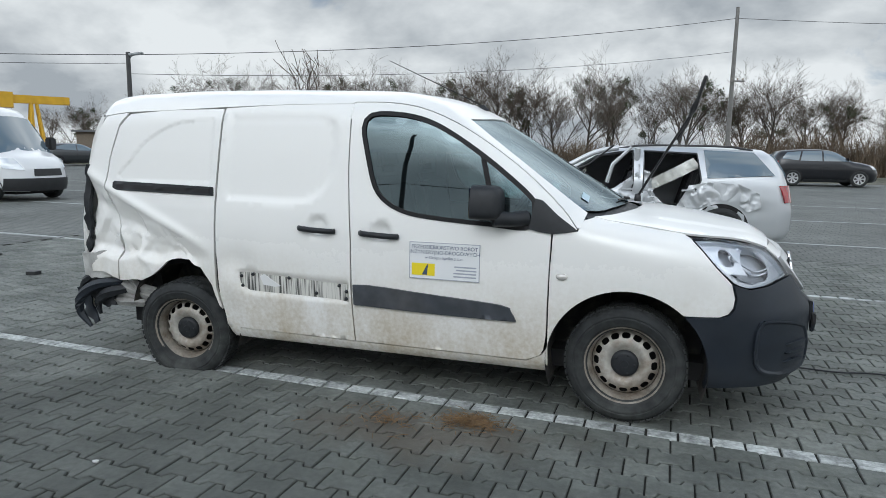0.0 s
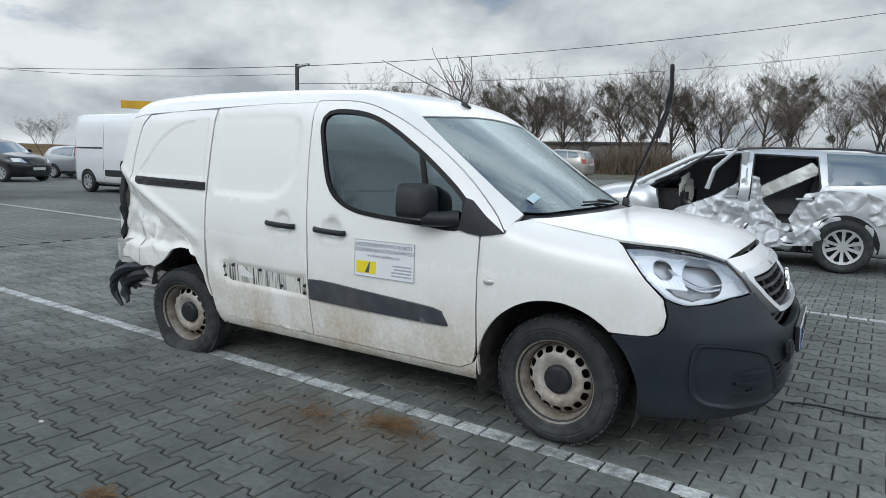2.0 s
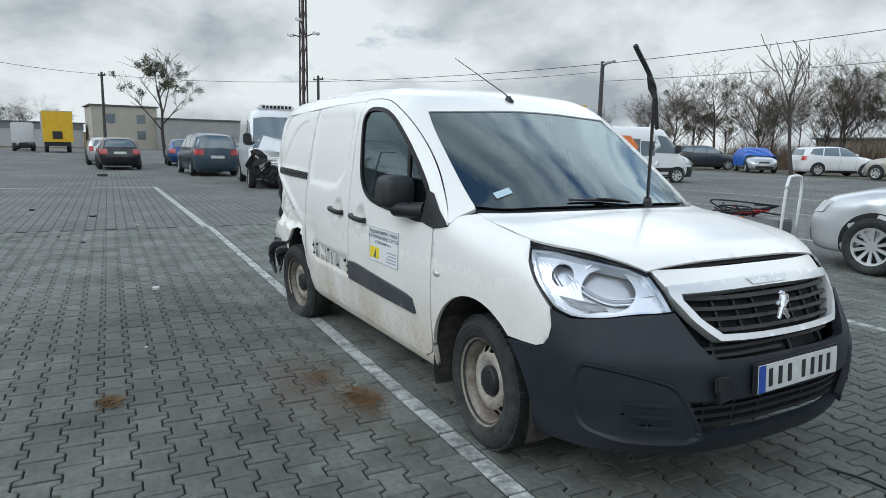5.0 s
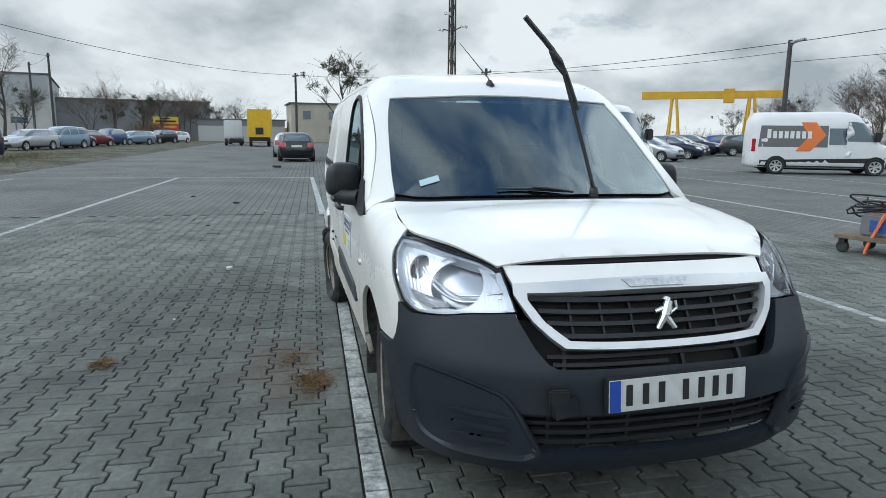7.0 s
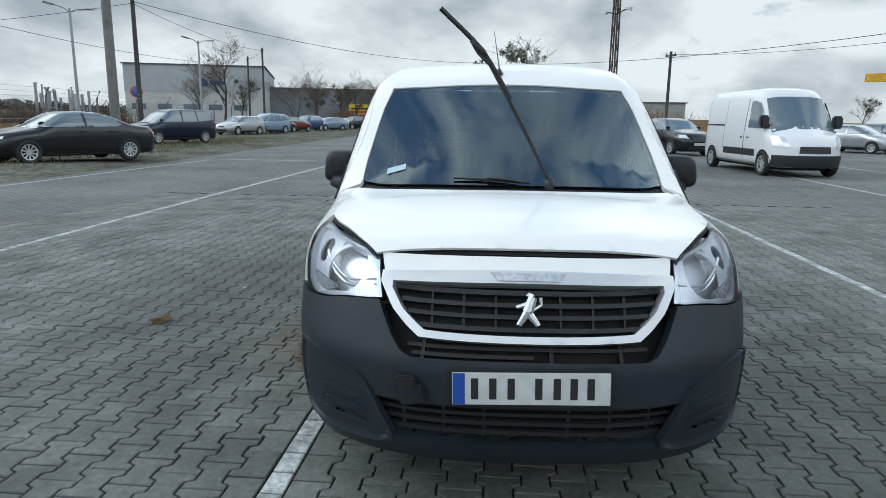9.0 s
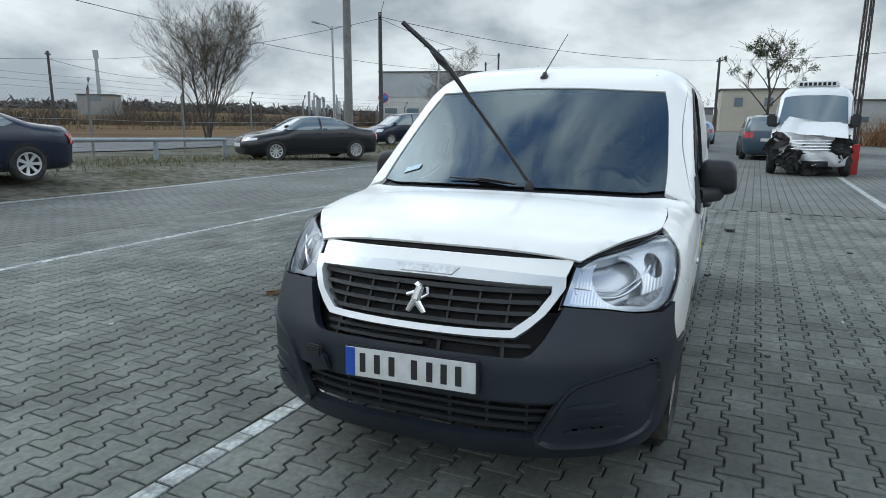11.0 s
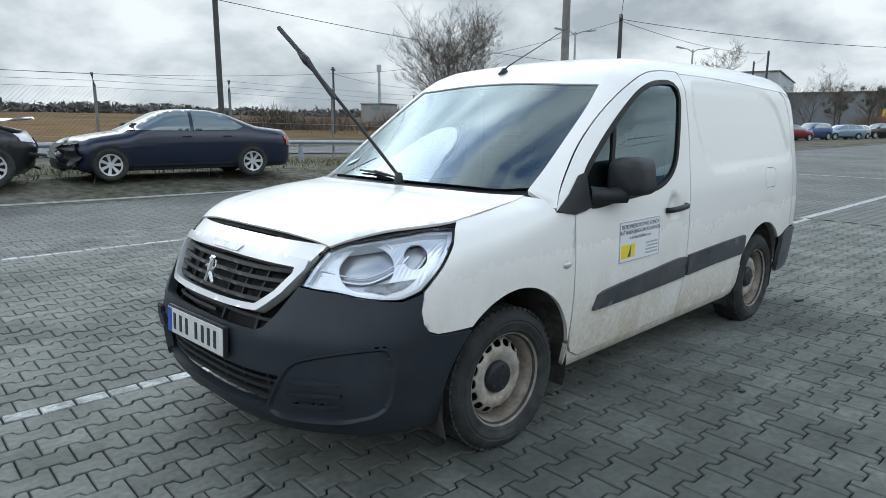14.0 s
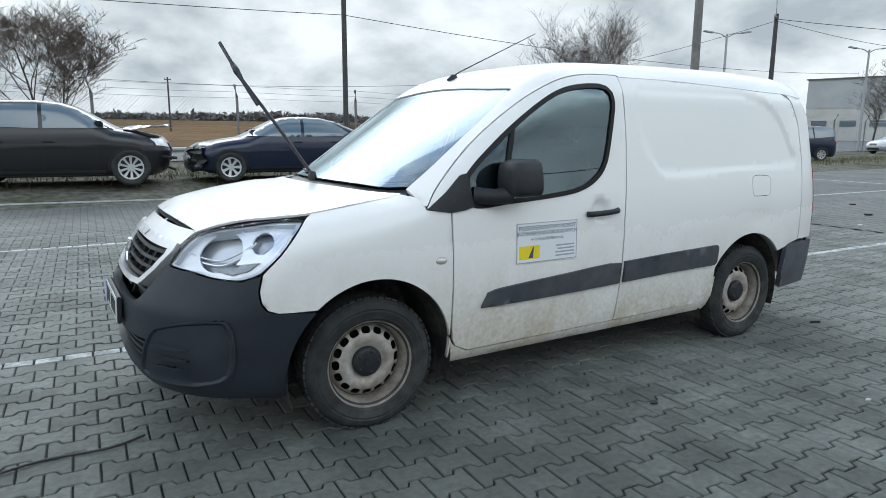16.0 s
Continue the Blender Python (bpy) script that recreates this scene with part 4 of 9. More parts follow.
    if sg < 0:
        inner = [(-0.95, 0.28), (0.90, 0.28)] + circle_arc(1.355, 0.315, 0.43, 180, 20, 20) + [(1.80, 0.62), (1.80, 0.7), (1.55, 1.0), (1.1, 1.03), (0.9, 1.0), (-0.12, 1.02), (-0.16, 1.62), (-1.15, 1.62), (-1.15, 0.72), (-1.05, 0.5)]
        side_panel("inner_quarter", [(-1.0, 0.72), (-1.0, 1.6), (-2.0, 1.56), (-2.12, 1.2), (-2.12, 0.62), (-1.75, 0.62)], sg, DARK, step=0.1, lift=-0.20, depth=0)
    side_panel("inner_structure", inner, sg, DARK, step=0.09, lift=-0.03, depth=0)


def handle(par, x0, x1, z, sg):
    p = VAN.side(np.array([[x0, z], [(x0 + x1) / 2, z], [x1, z]]), sg)
    pts = [(x0, p[0][1] + sg * 0.004, z + 0.004), (x0 + 0.02, p[0][1] + sg * 0.026, z + 0.004), ((x0 + x1) / 2, p[1][1] + sg * 0.034, z), (x1 - 0.02, p[2][1] + sg * 0.026, z - 0.003), (x1, p[2][1] + sg * 0.004, z - 0.004)]
    v, f = tube_mesh(spline(pts, 0.02), 0.013, 8)
    v = [(a, b, z + (c - z) * 1.25) for a, b, c in v]
    mesh_ob("door_handle", v, f, BLACK_PLASTIC, par, "black pull handle")


def indicator(sg):
    p = VAN.side(np.array([[1.02, 0.778]]), sg)[0]
    v, f = lathe([(0.0, 0.014), (0.012, 0.013), (0.021, 0.008), (0.025, 0.0), (0.025, -0.01)], 20)
    ob = mesh_ob("side_indicator", [(a * 1.25, sg * b, c * 0.75) for a, b, c in v], f, mat("clear_lens", (0.55, 0.53, 0.5), 0.15, 0.3, coat=1), van, "clear oval side indicator")
    ob.location = p


MY = {-1: 0.945, 1: 0.97}


def mirror(sg, door):
    v, f = [], []
    for i in range(13):
        a = -math.pi / 2 + math.pi * i / 12
        for k in range(28):
            w = 2 * math.pi * k / 28
            sp = lambda c, e: math.copysign(abs(c) ** e, c)
            x = 0.085 * sp(math.sin(a), 0.7)
            y, z = 0.096 * sp(math.cos(a), 0.45) * sp(math.cos(w), 0.55), 0.099 * sp(math.cos(a), 0.45) * sp(math.sin(w), 0.55)
            if x < -0.03:
                x = -0.075
            y *= 1 - 0.10 * (z / 0.1) * (1 if y * sg > 0 else 0.3)
            v.append((0.62 + x, sg * MY[sg] + y, 1.150 + z * (1 if z > 0 else 0.86)))
    for i in range(12):
        for k in range(28):
            f.append((i * 28 + k, i * 28 + (k + 1) % 28, (i + 1) * 28 + (k + 1) % 28, (i + 1) * 28 + k))
    hs = mesh_ob("door_mirror", v, f, BLACK_PLASTIC, door, "black plastic door mirror", sharp=60)
    bm = bmesh.new()
    box(bm, 0.535, 0.546, sg * MY[sg] - 0.076, sg * MY[sg] + 0.076, 1.075, 1.235, 0.004)
    part("mirror_glass", bm, mat("mirror_silver", (0.8, 0.82, 0.84), 0.03, 1.0), hs, "silvered mirror glass")
    bar("mirror_arm", [(0.66, sg * 0.97, 1.075), (0.74, sg * 0.93, 1.07), (0.82, sg * 0.875, 1.075)], [0.045, 0.04, 0.045], BLACK_PLASTIC, hs)


STK = mat("sticker_white", (0.72, 0.73, 0.74), 0.35)
STK_INK = mat("sticker_ink", (0.05, 0.08, 0.14), 0.4)
STK_YEL = mat("sticker_yellow", (0.78, 0.62, 0.02), 0.4)
GREY_INK = mat("faded_ink", (0.35, 0.37, 0.42), 0.5)
GLUE = streaks("glue_streaks", (0.62, 0.61, 0.57), (0.06, 0.06, 0.055), 70, 3)


def letters(text, size, m, material, parent, name="lettering"):
    """Flat lettering in the built-in font, as a mesh."""
    cu = bpy.data.curves.new(name, "FONT")
    cu.body, cu.size, cu.extrude = text, size, 0.0003
    cu.align_x, cu.align_y = "CENTER", "CENTER"
    tmp = new(name, cu)
    me = bpy.data.meshes.new_from_object(tmp.evaluated_get(bpy.context.evaluated_depsgraph_get()))
    bpy.data.objects.remove(tmp)
    bpy.data.curves.remove(cu)
    me.materials.append(material)
    ob = new(name, me)
    ob.parent = parent
    ob.matrix_local = m
    return ob


def sticker(door, sg):
    x0, x1, z0, z1 = 0.172, 0.578, 0.715, 0.922
    pts = VAN.side(np.array([[x0, z0], [x1, z0], [x1, z1], [x0, z1]]), sg)
    y = pts[:, 1].mean()
    c = Vector(((x0 + x1) / 2, y + sg * 0.006, (z0 + z1) / 2))
    ex = Vector((1, (pts[1][1] - pts[0][1] + pts[2][1] - pts[3][1]) / 2 / (x1 - x0), 0)).normalized()
    ez = Vector((0, (pts[3][1] - pts[0][1] + pts[2][1] - pts[1][1]) / 2 / (z1 - z0), 1)).normalized()
    if sg > 0:
        ex = -ex
    nn = ex.cross(ez).normalized()
    m = Matrix((ex, ez, nn)).transposed().to_4x4()
    m.translation = c
    w, h = x1 - x0, z1 - z0
    bm = bmesh.new()
    box(bm, -w / 2, w / 2, -h / 2, h / 2, -0.0045, 0.0)
    s = part("company_sticker", bm, STK, door, "white company sticker with dark blue lettering and a yellow road emblem")
    s.matrix_local = m

    def flat(name, a, b, cc, d, material, z=0.0012):
        q = bmesh.new()
        box(q, a, b, cc, d, -0.0005, z)
        return part(name, q, material, s)
    for text, size, yy in (("PRZEDSIĘBIORSTWO ROBÓT", 0.029, 0.076), ("INŻYNIERYJNO-DROGOWYCH", 0.029, 0.047), ("w Grójcu Spółka z o.o.", 0.024, 0.018)):
        letters(text, size, pose(0.0, yy, 0.001), STK_INK, s)
    flat("emblem", -w / 2 + 0.015, -w / 2 + 0.15, -h / 2 + 0.02, -h / 2 + 0.088, STK_YEL)
    q = bmesh.new()
    vs = [q.verts.new((-w / 2 + 0.075 + a, -h / 2 + 0.024 + b, 0.0018)) for a, b in ((0, 0), (0.03, 0), (0.036, 0.06), (0.031, 0.06))]
    q.faces.new(vs)
    part("emblem_road", q, STK_INK, s)
    for i, (a, b) in enumerate(((0.06, 0.185), (0.07, 0.185), (0.055, 0.185), (0.055, 0.185))):
        flat("text_bar", a, b, -0.022 - i * 0.018 - 0.008, -0.022 - i * 0.018, GREY_INK)
    for a, b, cc, d in ((-w / 2, w / 2, h / 2 - 0.004, h / 2), (-w / 2, w / 2, -h / 2, -h / 2 + 0.004), (-w / 2, -w / 2 + 0.004, -h / 2, h / 2), (w / 2 - 0.004, w / 2, -h / 2, h / 2)):
        flat("border", a, b, cc, d, GREY_INK, 0.0008)


both(build_side)

# roof with the pillars beside the windscreen, in (x, angle) round the long axis
def ang(x, z, y):
    return math.atan2(z - 1.2, y)


line_x = [p for p in DOOR_TOP]
pd = VAN.side(np.array(line_x), 1)
left_edge = [(p[0], math.atan2(p[2] + 0.006 - 1.2, p[1])) for p in pd]
rear_line = VAN.side(np.array([(-2.02, 1.625), (-1.83, 1.647), (-1.5, 1.658), (-1.1, 1.676), (-0.6, 1.691), (-0.245, 1.692)]), 1)
rear_edge = [(p[0], math.atan2(p[2] - 0.008 - 1.2, p[1])) for p in rear_line]
WS_SIDE = spline([(0.445, 0.665), (0.60, 0.700), (0.80, 0.725), (1.0, 0.745), (1.10, 0.748)], 0.05)
WS_TOP = spline([(0.445, -0.665), (0.478, -0.4), (0.490, 0), (0.478, 0.4), (0.445, 0.665)], 0.05)
WS_BASE = spline([(1.10, 0.748), (1.20, 0.60), (1.29, 0.3), (1.32, 0), (1.29, -0.3), (1.20, -0.60), (1.10, -0.748)], 0.05)
wp = VAN.above(np.array(WS_SIDE))
ws_edge = [(p[0], math.atan2(p[2] - 1.2, p[1])) for p in wp]
half = rear_edge + left_edge + [(1.10, left_edge[-1][1]), (1.125, ws_edge[-1][1] - 0.02)] + ws_edge[::-1]
top_mid = [(p[0], math.atan2(q[2] - 1.2, p[1])) for p, q in zip(WS_TOP, VAN.above(np.array(WS_TOP)))][::-1]
mirrored = [(x, math.pi - a) for x, a in half[::-1]]
roof_loop = half + top_mid[1:-1] + mirrored
Q, T = fill(roof_loop, 0.045)
P = VAN.arch(Q)
shell("roof", P, VAN.normal(P), T, WHITE, van, 0.003, 0.02, "white roof with the pillars beside the windscreen")
for sy in (-0.60, 0.60):
    rib = VAN.above(np.array([(x, sy) for x in np.linspace(-1.9, 0.30, 14)]))
    bar("roof_ditch_strip", [tuple(p + np.array([0, 0, -0.002])) for p in rib], 0.007, WHITE, van, sides=6)

# windscreen
ws_loop = WS_TOP[:-1] + WS_SIDE[:-1] + WS_BASE[:-1] + [(x, -y) for x, y in WS_SIDE[::-1]][:-1]
ws = top_panel("windscreen", ws_loop, GLASS_WS, 0.06, -0.004, 0, "dusty laminated windscreen")
wv = np.array([v.co[:] for v in ws.data.vertices])
ws.data.normals_split_custom_set_from_vertices([tuple(q) for q in VAN.normal(wv)])
band = shrink(ws_loop, 0.03)
top_panel("windscreen_border", ws_loop, SEALRUB, 0.05, -0.007, 0.005, holes=[band], parent=ws, label="black ceramic border")
top_panel("scuttle", WS_BASE + [(1.15, -0.775), (1.26, -0.62), (1.36, -0.3), (1.39, 0), (1.36, 0.3), (1.26, 0.62), (1.15, 0.775)], BLACK_PLASTIC, 0.05, -0.02, 0.01, "black plastic scuttle under the windscreen")
# bonnet
HOOD_SIDE = spline([(1.16, 0.765), (1.36, 0.785), (1.55, 0.79), (1.64, 0.786), (1.74, 0.752), (1.85, 0.686), (1.94, 0.628), (2.045, 0.545)], 0.05)
hood = HOOD_SIDE + spline([(2.045, 0.545), (2.072, 0.38), (2.088, 0.18), (2.092, 0), (2.088, -0.18), (2.072, -0.38), (2.045, -0.545)], 0.05)[1:]
hood += [(x, -y) for x, y in HOOD_SIDE][::-1][1:]
hood += spline([(1.16, -0.765), (1.27, -0.60), (1.37, -0.3), (1.40, 0), (1.37, 0.3), (1.27, 0.60), (1.16, 0.765)], 0.05)[1:-1]
press = spline([(1.46, 0.58), (1.7, 0.55), (1.9, 0.47), (2.0, 0.37), (2.045, 0), (2.0, -0.37), (1.9, -0.47), (1.7, -0.55), (1.46, -0.58)], 0.06)
bonnet = top_panel("bonnet", shrink(hood, 0.004), WHITE, 0.04, 0.004, 0.011, "white bonnet, not fully closed", lines=[press, shrink(press, 0.03)], emboss=[(shrink(press, 0.02), 0.004)])
bonnet.matrix_local = Matrix.Translation((1.35, 0, 1.1)) @ pose(0, 0, 0, 0, -0.55, 0) @ Matrix.Translation((-1.35, 0, -1.1))
# near-black sheet under the bonnet edge stands for the shade in its gap
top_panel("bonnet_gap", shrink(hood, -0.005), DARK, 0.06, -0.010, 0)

# headlights
HL = spline([on_side(1.652, 1.003), (1.74, 0.765, 1.005), (1.85, 0.695, 0.987), (1.96, 0.615, 0.965), (2.055, 0.545, 0.945)], 0.04) + spline([(2.06, 0.538, 0.94), (2.10, 0.515, 0.88), (2.14, 0.495, 0.808)], 0.03) + spline([(2.135, 0.50, 0.805), (2.05, 0.615, 0.793), (1.98, 0.69, 0.775), on_side(1.93, 0.768), on_side(1.858, 0.795)], 0.03)[1:] + spline([on_side(1.855, 0.798), on_side(1.775, 0.872), on_side(1.705, 0.952), on_side(1.655, 0.998)], 0.03)[1:-1]


def headlight(sg):
    lp = [(x, sg * y, z) for x, y, z in HL]
    c = np.mean(np.array(lp), 0)
    sized = lambda q: [tuple(c + (np.array(p) - c) * q) for p in lp]
    body = round_panel("headlight", sized(0.995), mat("lamp_housing", (0.55, 0.56, 0.58), 0.25, 0.6), step=0.02, lift=-0.075, depth=0.01, label="clear headlight with a silver reflector")
    round_panel("lamp_seal", lp, SEALRUB, holes=[sized(0.985)], step=0.02, lift=-0.002, depth=0.03, parent=body, label="black gap round the lamp")
    round_panel("lens", sized(0.985), GLASS_LAMP, step=0.03, lift=0.004, depth=0, parent=body, label="clear plastic lens")
    round_panel("lamp_rim", sized(0.975), mat("lamp_rim_grey", (0.66, 0.69, 0.72), 0.18, 0.6), holes=[sized(0.90)], step=0.02, lift=-0.012, depth=0.05, parent=body)
    inner = mat("lamp_bezel", (0.88, 0.89, 0.91), 0.15, 0.7)
    bowls = (((1.935, 0.640, 0.884), 0.082, 29, 1.22), ((1.800, 0.752, 0.926), 0.046, 44, 0.95))
    holes = []
    for (x, y, z), r, tilt, wide in bowls:
        tx, ty = -math.sin(radians(tilt)), math.cos(radians(tilt))
        holes.append([(x + r * 1.03 * wide * math.cos(a) * tx, sg * (y + r * 1.03 * wide * math.cos(a) * ty), z + r * 1.03 * math.sin(a)) for a in np.linspace(0, 2 * math.pi, 33)[:-1]])
    mask = round_panel("lamp_mask", sized(0.93), FLUTED, holes=holes, step=0.02, lift=-0.034, depth=0.006, parent=body, label="chromed fluted lamp mask")
    mask.data.set_sharp_from_angle(angle=radians(30))
    for (x, y, z), r, tilt, wide in bowls:
        v, f = lathe([(0.010, -0.070), (r * 0.30, -0.066), (r * 0.62, -0.047), (r * 0.88, -0.014), (r, 0.010)], 15)
        b = mesh_ob("reflector", [(p * wide, q, s_) for p, q, s_ in v], f, CHROME2, body, "bright faceted reflector bowl", smooth=False)
        b.matrix_local = pose(x - 0.035 * math.cos(radians(tilt)), sg * (y - 0.035 * math.sin(radians(tilt))), z, 0, 0, 90 * -1 + sg * tilt)
        v, f = lathe([(r * 0.99, 0.008), (r * 1.01, 0.016), (r * 1.05, 0.016), (r * 1.07, -0.02)], 40)
        mesh_ob("bezel", [(p * wide, q, s_) for p, q, s_ in v], f, inner, b, "clear bezel ring")
        v, f = lathe([(0.0, -0.012), (r * 0.14, -0.014), (r * 0.22, -0.022), (r * 0.24, -0.066)], 16)
        mesh_ob("bulb", v, f, mat("bulb_glass", (0.10, 0.10, 0.11), 0.08, 0.4, coat=1), b)
    # lower corner reflector and the strips below the main bowl
    low = [(1.985, sg * 0.680, 0.806), (1.93, sg * 0.735, 0.788), (1.872, sg * 0.775, 0.808), (1.835, sg * 0.80, 0.842), (1.90, sg * 0.76, 0.834), (1.975, sg * 0.695, 0.822)]
    round_panel("corner_reflector", low, mat("prism_grey", (0.30, 0.31, 0.32), 0.25, 0.3, vary=0.5, scale=90), step=0.015, lift=-0.018, depth=0.02, parent=body, label="grey prism reflector")
    for dz, rr in ((0.0, 0.007), (0.022, 0.004)):
        bar("chrome_strip", spline([(2.085, sg * 0.535, 0.835 + dz), (2.03, sg * 0.615, 0.815 + dz), (1.97, sg * 0.675, 0.81 + dz), (1.90, sg * 0.735, 0.85 + dz), (1.845, sg * 0.765, 0.91)], 0.02), rr, inner, body)
    bar("chrome_strip", spline([(1.70, sg * 0.775, 0.965), (1.76, sg * 0.775, 0.90), (1.83, sg * 0.775, 0.845)], 0.02), 0.010, CHROME, body)


both(headlight)

# nose strip between bonnet and grille
strip_top = [(2.13 - 0.42 * (abs(y) / 0.9) ** 3.2, y, 0.946 + 0.006 * (1 - (y / 0.53) ** 2)) for y in np.linspace(0.53, -0.53, 19)]
strip_bot = [(2.19 - 0.42 * (abs(y) / 0.9) ** 3.2, y, 0.883 + 0.018 * (1 - (y / 0.5) ** 2)) for y in np.linspace(-0.505, 0.505, 19)]
round_panel("nose_panel", strip_top + strip_bot, WHITE, step=0.025, depth=0.03, label="white nose panel above the grille")

# grille
def nose_loop(yt, zt, yb, zb, zt_mid=0.0, r=0.03):
    """A wide trapezium on the nose with rounded lower corners: half-widths and heights."""
    pts = [(y, zt + zt_mid * (1 - (y / yt) ** 2)) for y in np.linspace(yt, -yt, 15)]
    pts += [(-yt - 0.002, zt - r), ((-yt * 0.45 - yb * 0.55) - 0.01, zt * 0.4 + zb * 0.6), (-yb - r * 0.4, zb + r)]
    pts += [(y, zb - 0.010 * (1 - (y / yb) ** 2)) for y in np.linspace(-yb + r, yb - r, 13)]
    pts += [(yb + r * 0.4, zb + r), ((yt * 0.45 + yb * 0.55) + 0.01, zt * 0.4 + zb * 0.6), (yt + 0.002, zt - r)]
    return [(float(np.interp(z, *VAN.nose)) - 0.42 * (abs(y) / 0.9) ** 3.2, y, z) for y, z in pts]


G_OUT, G_IN = nose_loop(0.508, 0.888, 0.40, 0.700, 0.018), nose_loop(0.466, 0.862, 0.372, 0.722, 0.008, 0.02)
gr = round_panel("grille_surround", G_OUT, mat("silver_paint", (0.62, 0.63, 0.64), 0.3, 0.35, coat=0.5), holes=[G_IN], step=0.02, lift=0.016, depth=0.05, label="silver painted grille surround")
# grille backing coloured near-black in place of the shade behind the slats
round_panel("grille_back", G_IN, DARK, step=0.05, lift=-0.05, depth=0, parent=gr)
for z0, z1 in ((0.845, 0.860), (0.809, 0.822), (0.772, 0.785), (0.733, 0.747)):
    w = np.interp((z0 + z1) / 2, [0.722, 0.862], [0.38, 0.466])
    lp = [(2.2, y, z1 - 0.006 * (1 - (y / w) ** 2)) for y in np.linspace(w, -w, 13)] + [(2.2, y, z0 - 0.006 * (1 - (y / w) ** 2)) for y in np.linspace(-w, w, 13)]
    lp = [(float(np.interp(z, *VAN.nose)) - 0.42 * (abs(y) / 0.9) ** 3.2, y, z) for _, y, z in lp]
    round_panel("grille_slat", lp, BLACK_PLASTIC, step=0.03, lift=-0.004, depth=0.03, parent=gr)
for y in (-0.33, -0.22, -0.11, 0.11, 0.22, 0.33):
    lp = [(2.2, y - 0.004, 0.735), (2.2, y + 0.004, 0.735), (2.2, y + 0.004, 0.848), (2.2, y - 0.004, 0.848)]
    lp = [(float(np.interp(z, *VAN.nose)) - 0.42 * (abs(q) / 0.9) ** 3.2, q, z) for _, q, z in lp]
    round_panel("grille_bar", lp, BLACK_PLASTIC, step=0.04, lift=-0.012, depth=0.02, parent=gr)
# plain chrome emblem: body, raised arm, two legs
bm = bmesh.new()
for a, b, r0, r1 in (((0, 0.008, 0.045), (0, -0.004, 0.0), 0.013, 0.016), ((0, -0.004, 0.0), (0, -0.028, -0.045), 0.013, 0.008), ((0, 0.0, -0.01), (0, 0.024, -0.045), 0.012, 0.008), ((0, 0.0, 0.025), (0, -0.035, 0.012), 0.009, 0.006), ((0, 0.004, 0.0), (0, 0.032, 0.02), 0.006, 0.004), ((0, 0.032, 0.02), (0, 0.028, 0.045), 0.004, 0.005), ((0, 0.0, 0.045), (0, 0.006, 0.056), 0.014, 0.010)):
    v, f = tube_mesh([a, b], [r0, r1], 8)
    vv = [bm.verts.new(p) for p in v]
    for q in f:
        bm.faces.new([vv[i] for i in q])
em = part("emblem", bm, CHROME, gr, "chrome emblem")
em.matrix_local = pose(2.268, 0, 0.80, 0, -12, 0) @ Matrix.Diagonal((0.9, 1.25, 1.05, 1))
lp = [(float(np.interp(z, *VAN.nose)) - 0.42 * (abs(y) / 0.9) ** 3.2, y, z) for y, z in [(y, 0.897) for y in np.linspace(0.13, -0.13, 7)] + [(y, 0.876) for y in np.linspace(-0.105, 0.105, 7)]]
round_panel("badge_strip", lp, mat("chrome_strip", (0.55, 0.56, 0.57), 0.35, 0.7, vary=0.2, scale=60), step=0.02, lift=0.021, depth=0.01, parent=gr, label="embossed chrome badge strip")

# front bumper
FA = [on_side(*p) for p in circle_arc(*FARCH, -8, 46, 12)]
bt = [on_side(1.66, 0.618), on_side(1.74, 0.616), on_side(1.802, 0.619), on_side(1.846, 0.635), on_side(1.869, 0.669), on_side(1.875, 0.72), on_side(1.858, 0.785), on_side(1.93, 0.760), (1.98, 0.693, 0.769), (2.05, 0.617, 0.787), (2.14, 0.502, 0.80)]
inner_edge = [(2.17, 0.490, 0.765), (2.23, 0.462, 0.695), (2.28, 0.435, 0.650)] + [(2.32 - 0.42 * (abs(y) / 0.9) ** 3.2, y, 0.636) for y in np.linspace(0.40, 0, 7)]
bb = [(2.27 - 0.42 * (abs(y) / 0.9) ** 3.2, y, 0.262) for y in np.linspace(0, 0.70, 9)] + [(1.93, 0.80, 0.256), (1.775, 0.845, 0.24)]
halfb = FA + bt[1:] + inner_edge
low_edge = [(x, -y, z) for x, y, z in bb[::-1]][:-1] + bb
loop_b = halfb + [(x, -y, z) for x, y, z in halfb[::-1]][1:] + low_edge
LOWG = nose_loop(0.535, 0.487, 0.475, 0.35, 0.0, 0.02)
bump = round_panel("front_bumper", loop_b, BUMPER, holes=[LOWG], step=0.028, lift=0.012, depth=0.04, label="dark grey plastic front bumper, scuffed and cracked")
# near-black sheets fill the bumper openings with painted shade
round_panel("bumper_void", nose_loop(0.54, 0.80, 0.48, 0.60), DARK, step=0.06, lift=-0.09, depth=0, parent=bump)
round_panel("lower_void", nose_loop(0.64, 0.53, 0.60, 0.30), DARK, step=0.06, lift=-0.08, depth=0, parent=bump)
for z in (0.372, 0.408, 0.444, 0.475):
    lp = [(2.3 - 0.42 * (abs(y) / 0.9) ** 3.2, y, z + 0.008) for y in np.linspace(0.5, -0.5, 11)] + [(2.3 - 0.42 * (abs(y) / 0.9) ** 3.2, y, z - 0.008) for y in np.linspace(-0.5, 0.5, 11)]
    round_panel("lower_grille_slat", lp, BLACK_PLASTIC, step=0.04, lift=-0.02, depth=0.02, parent=bump)
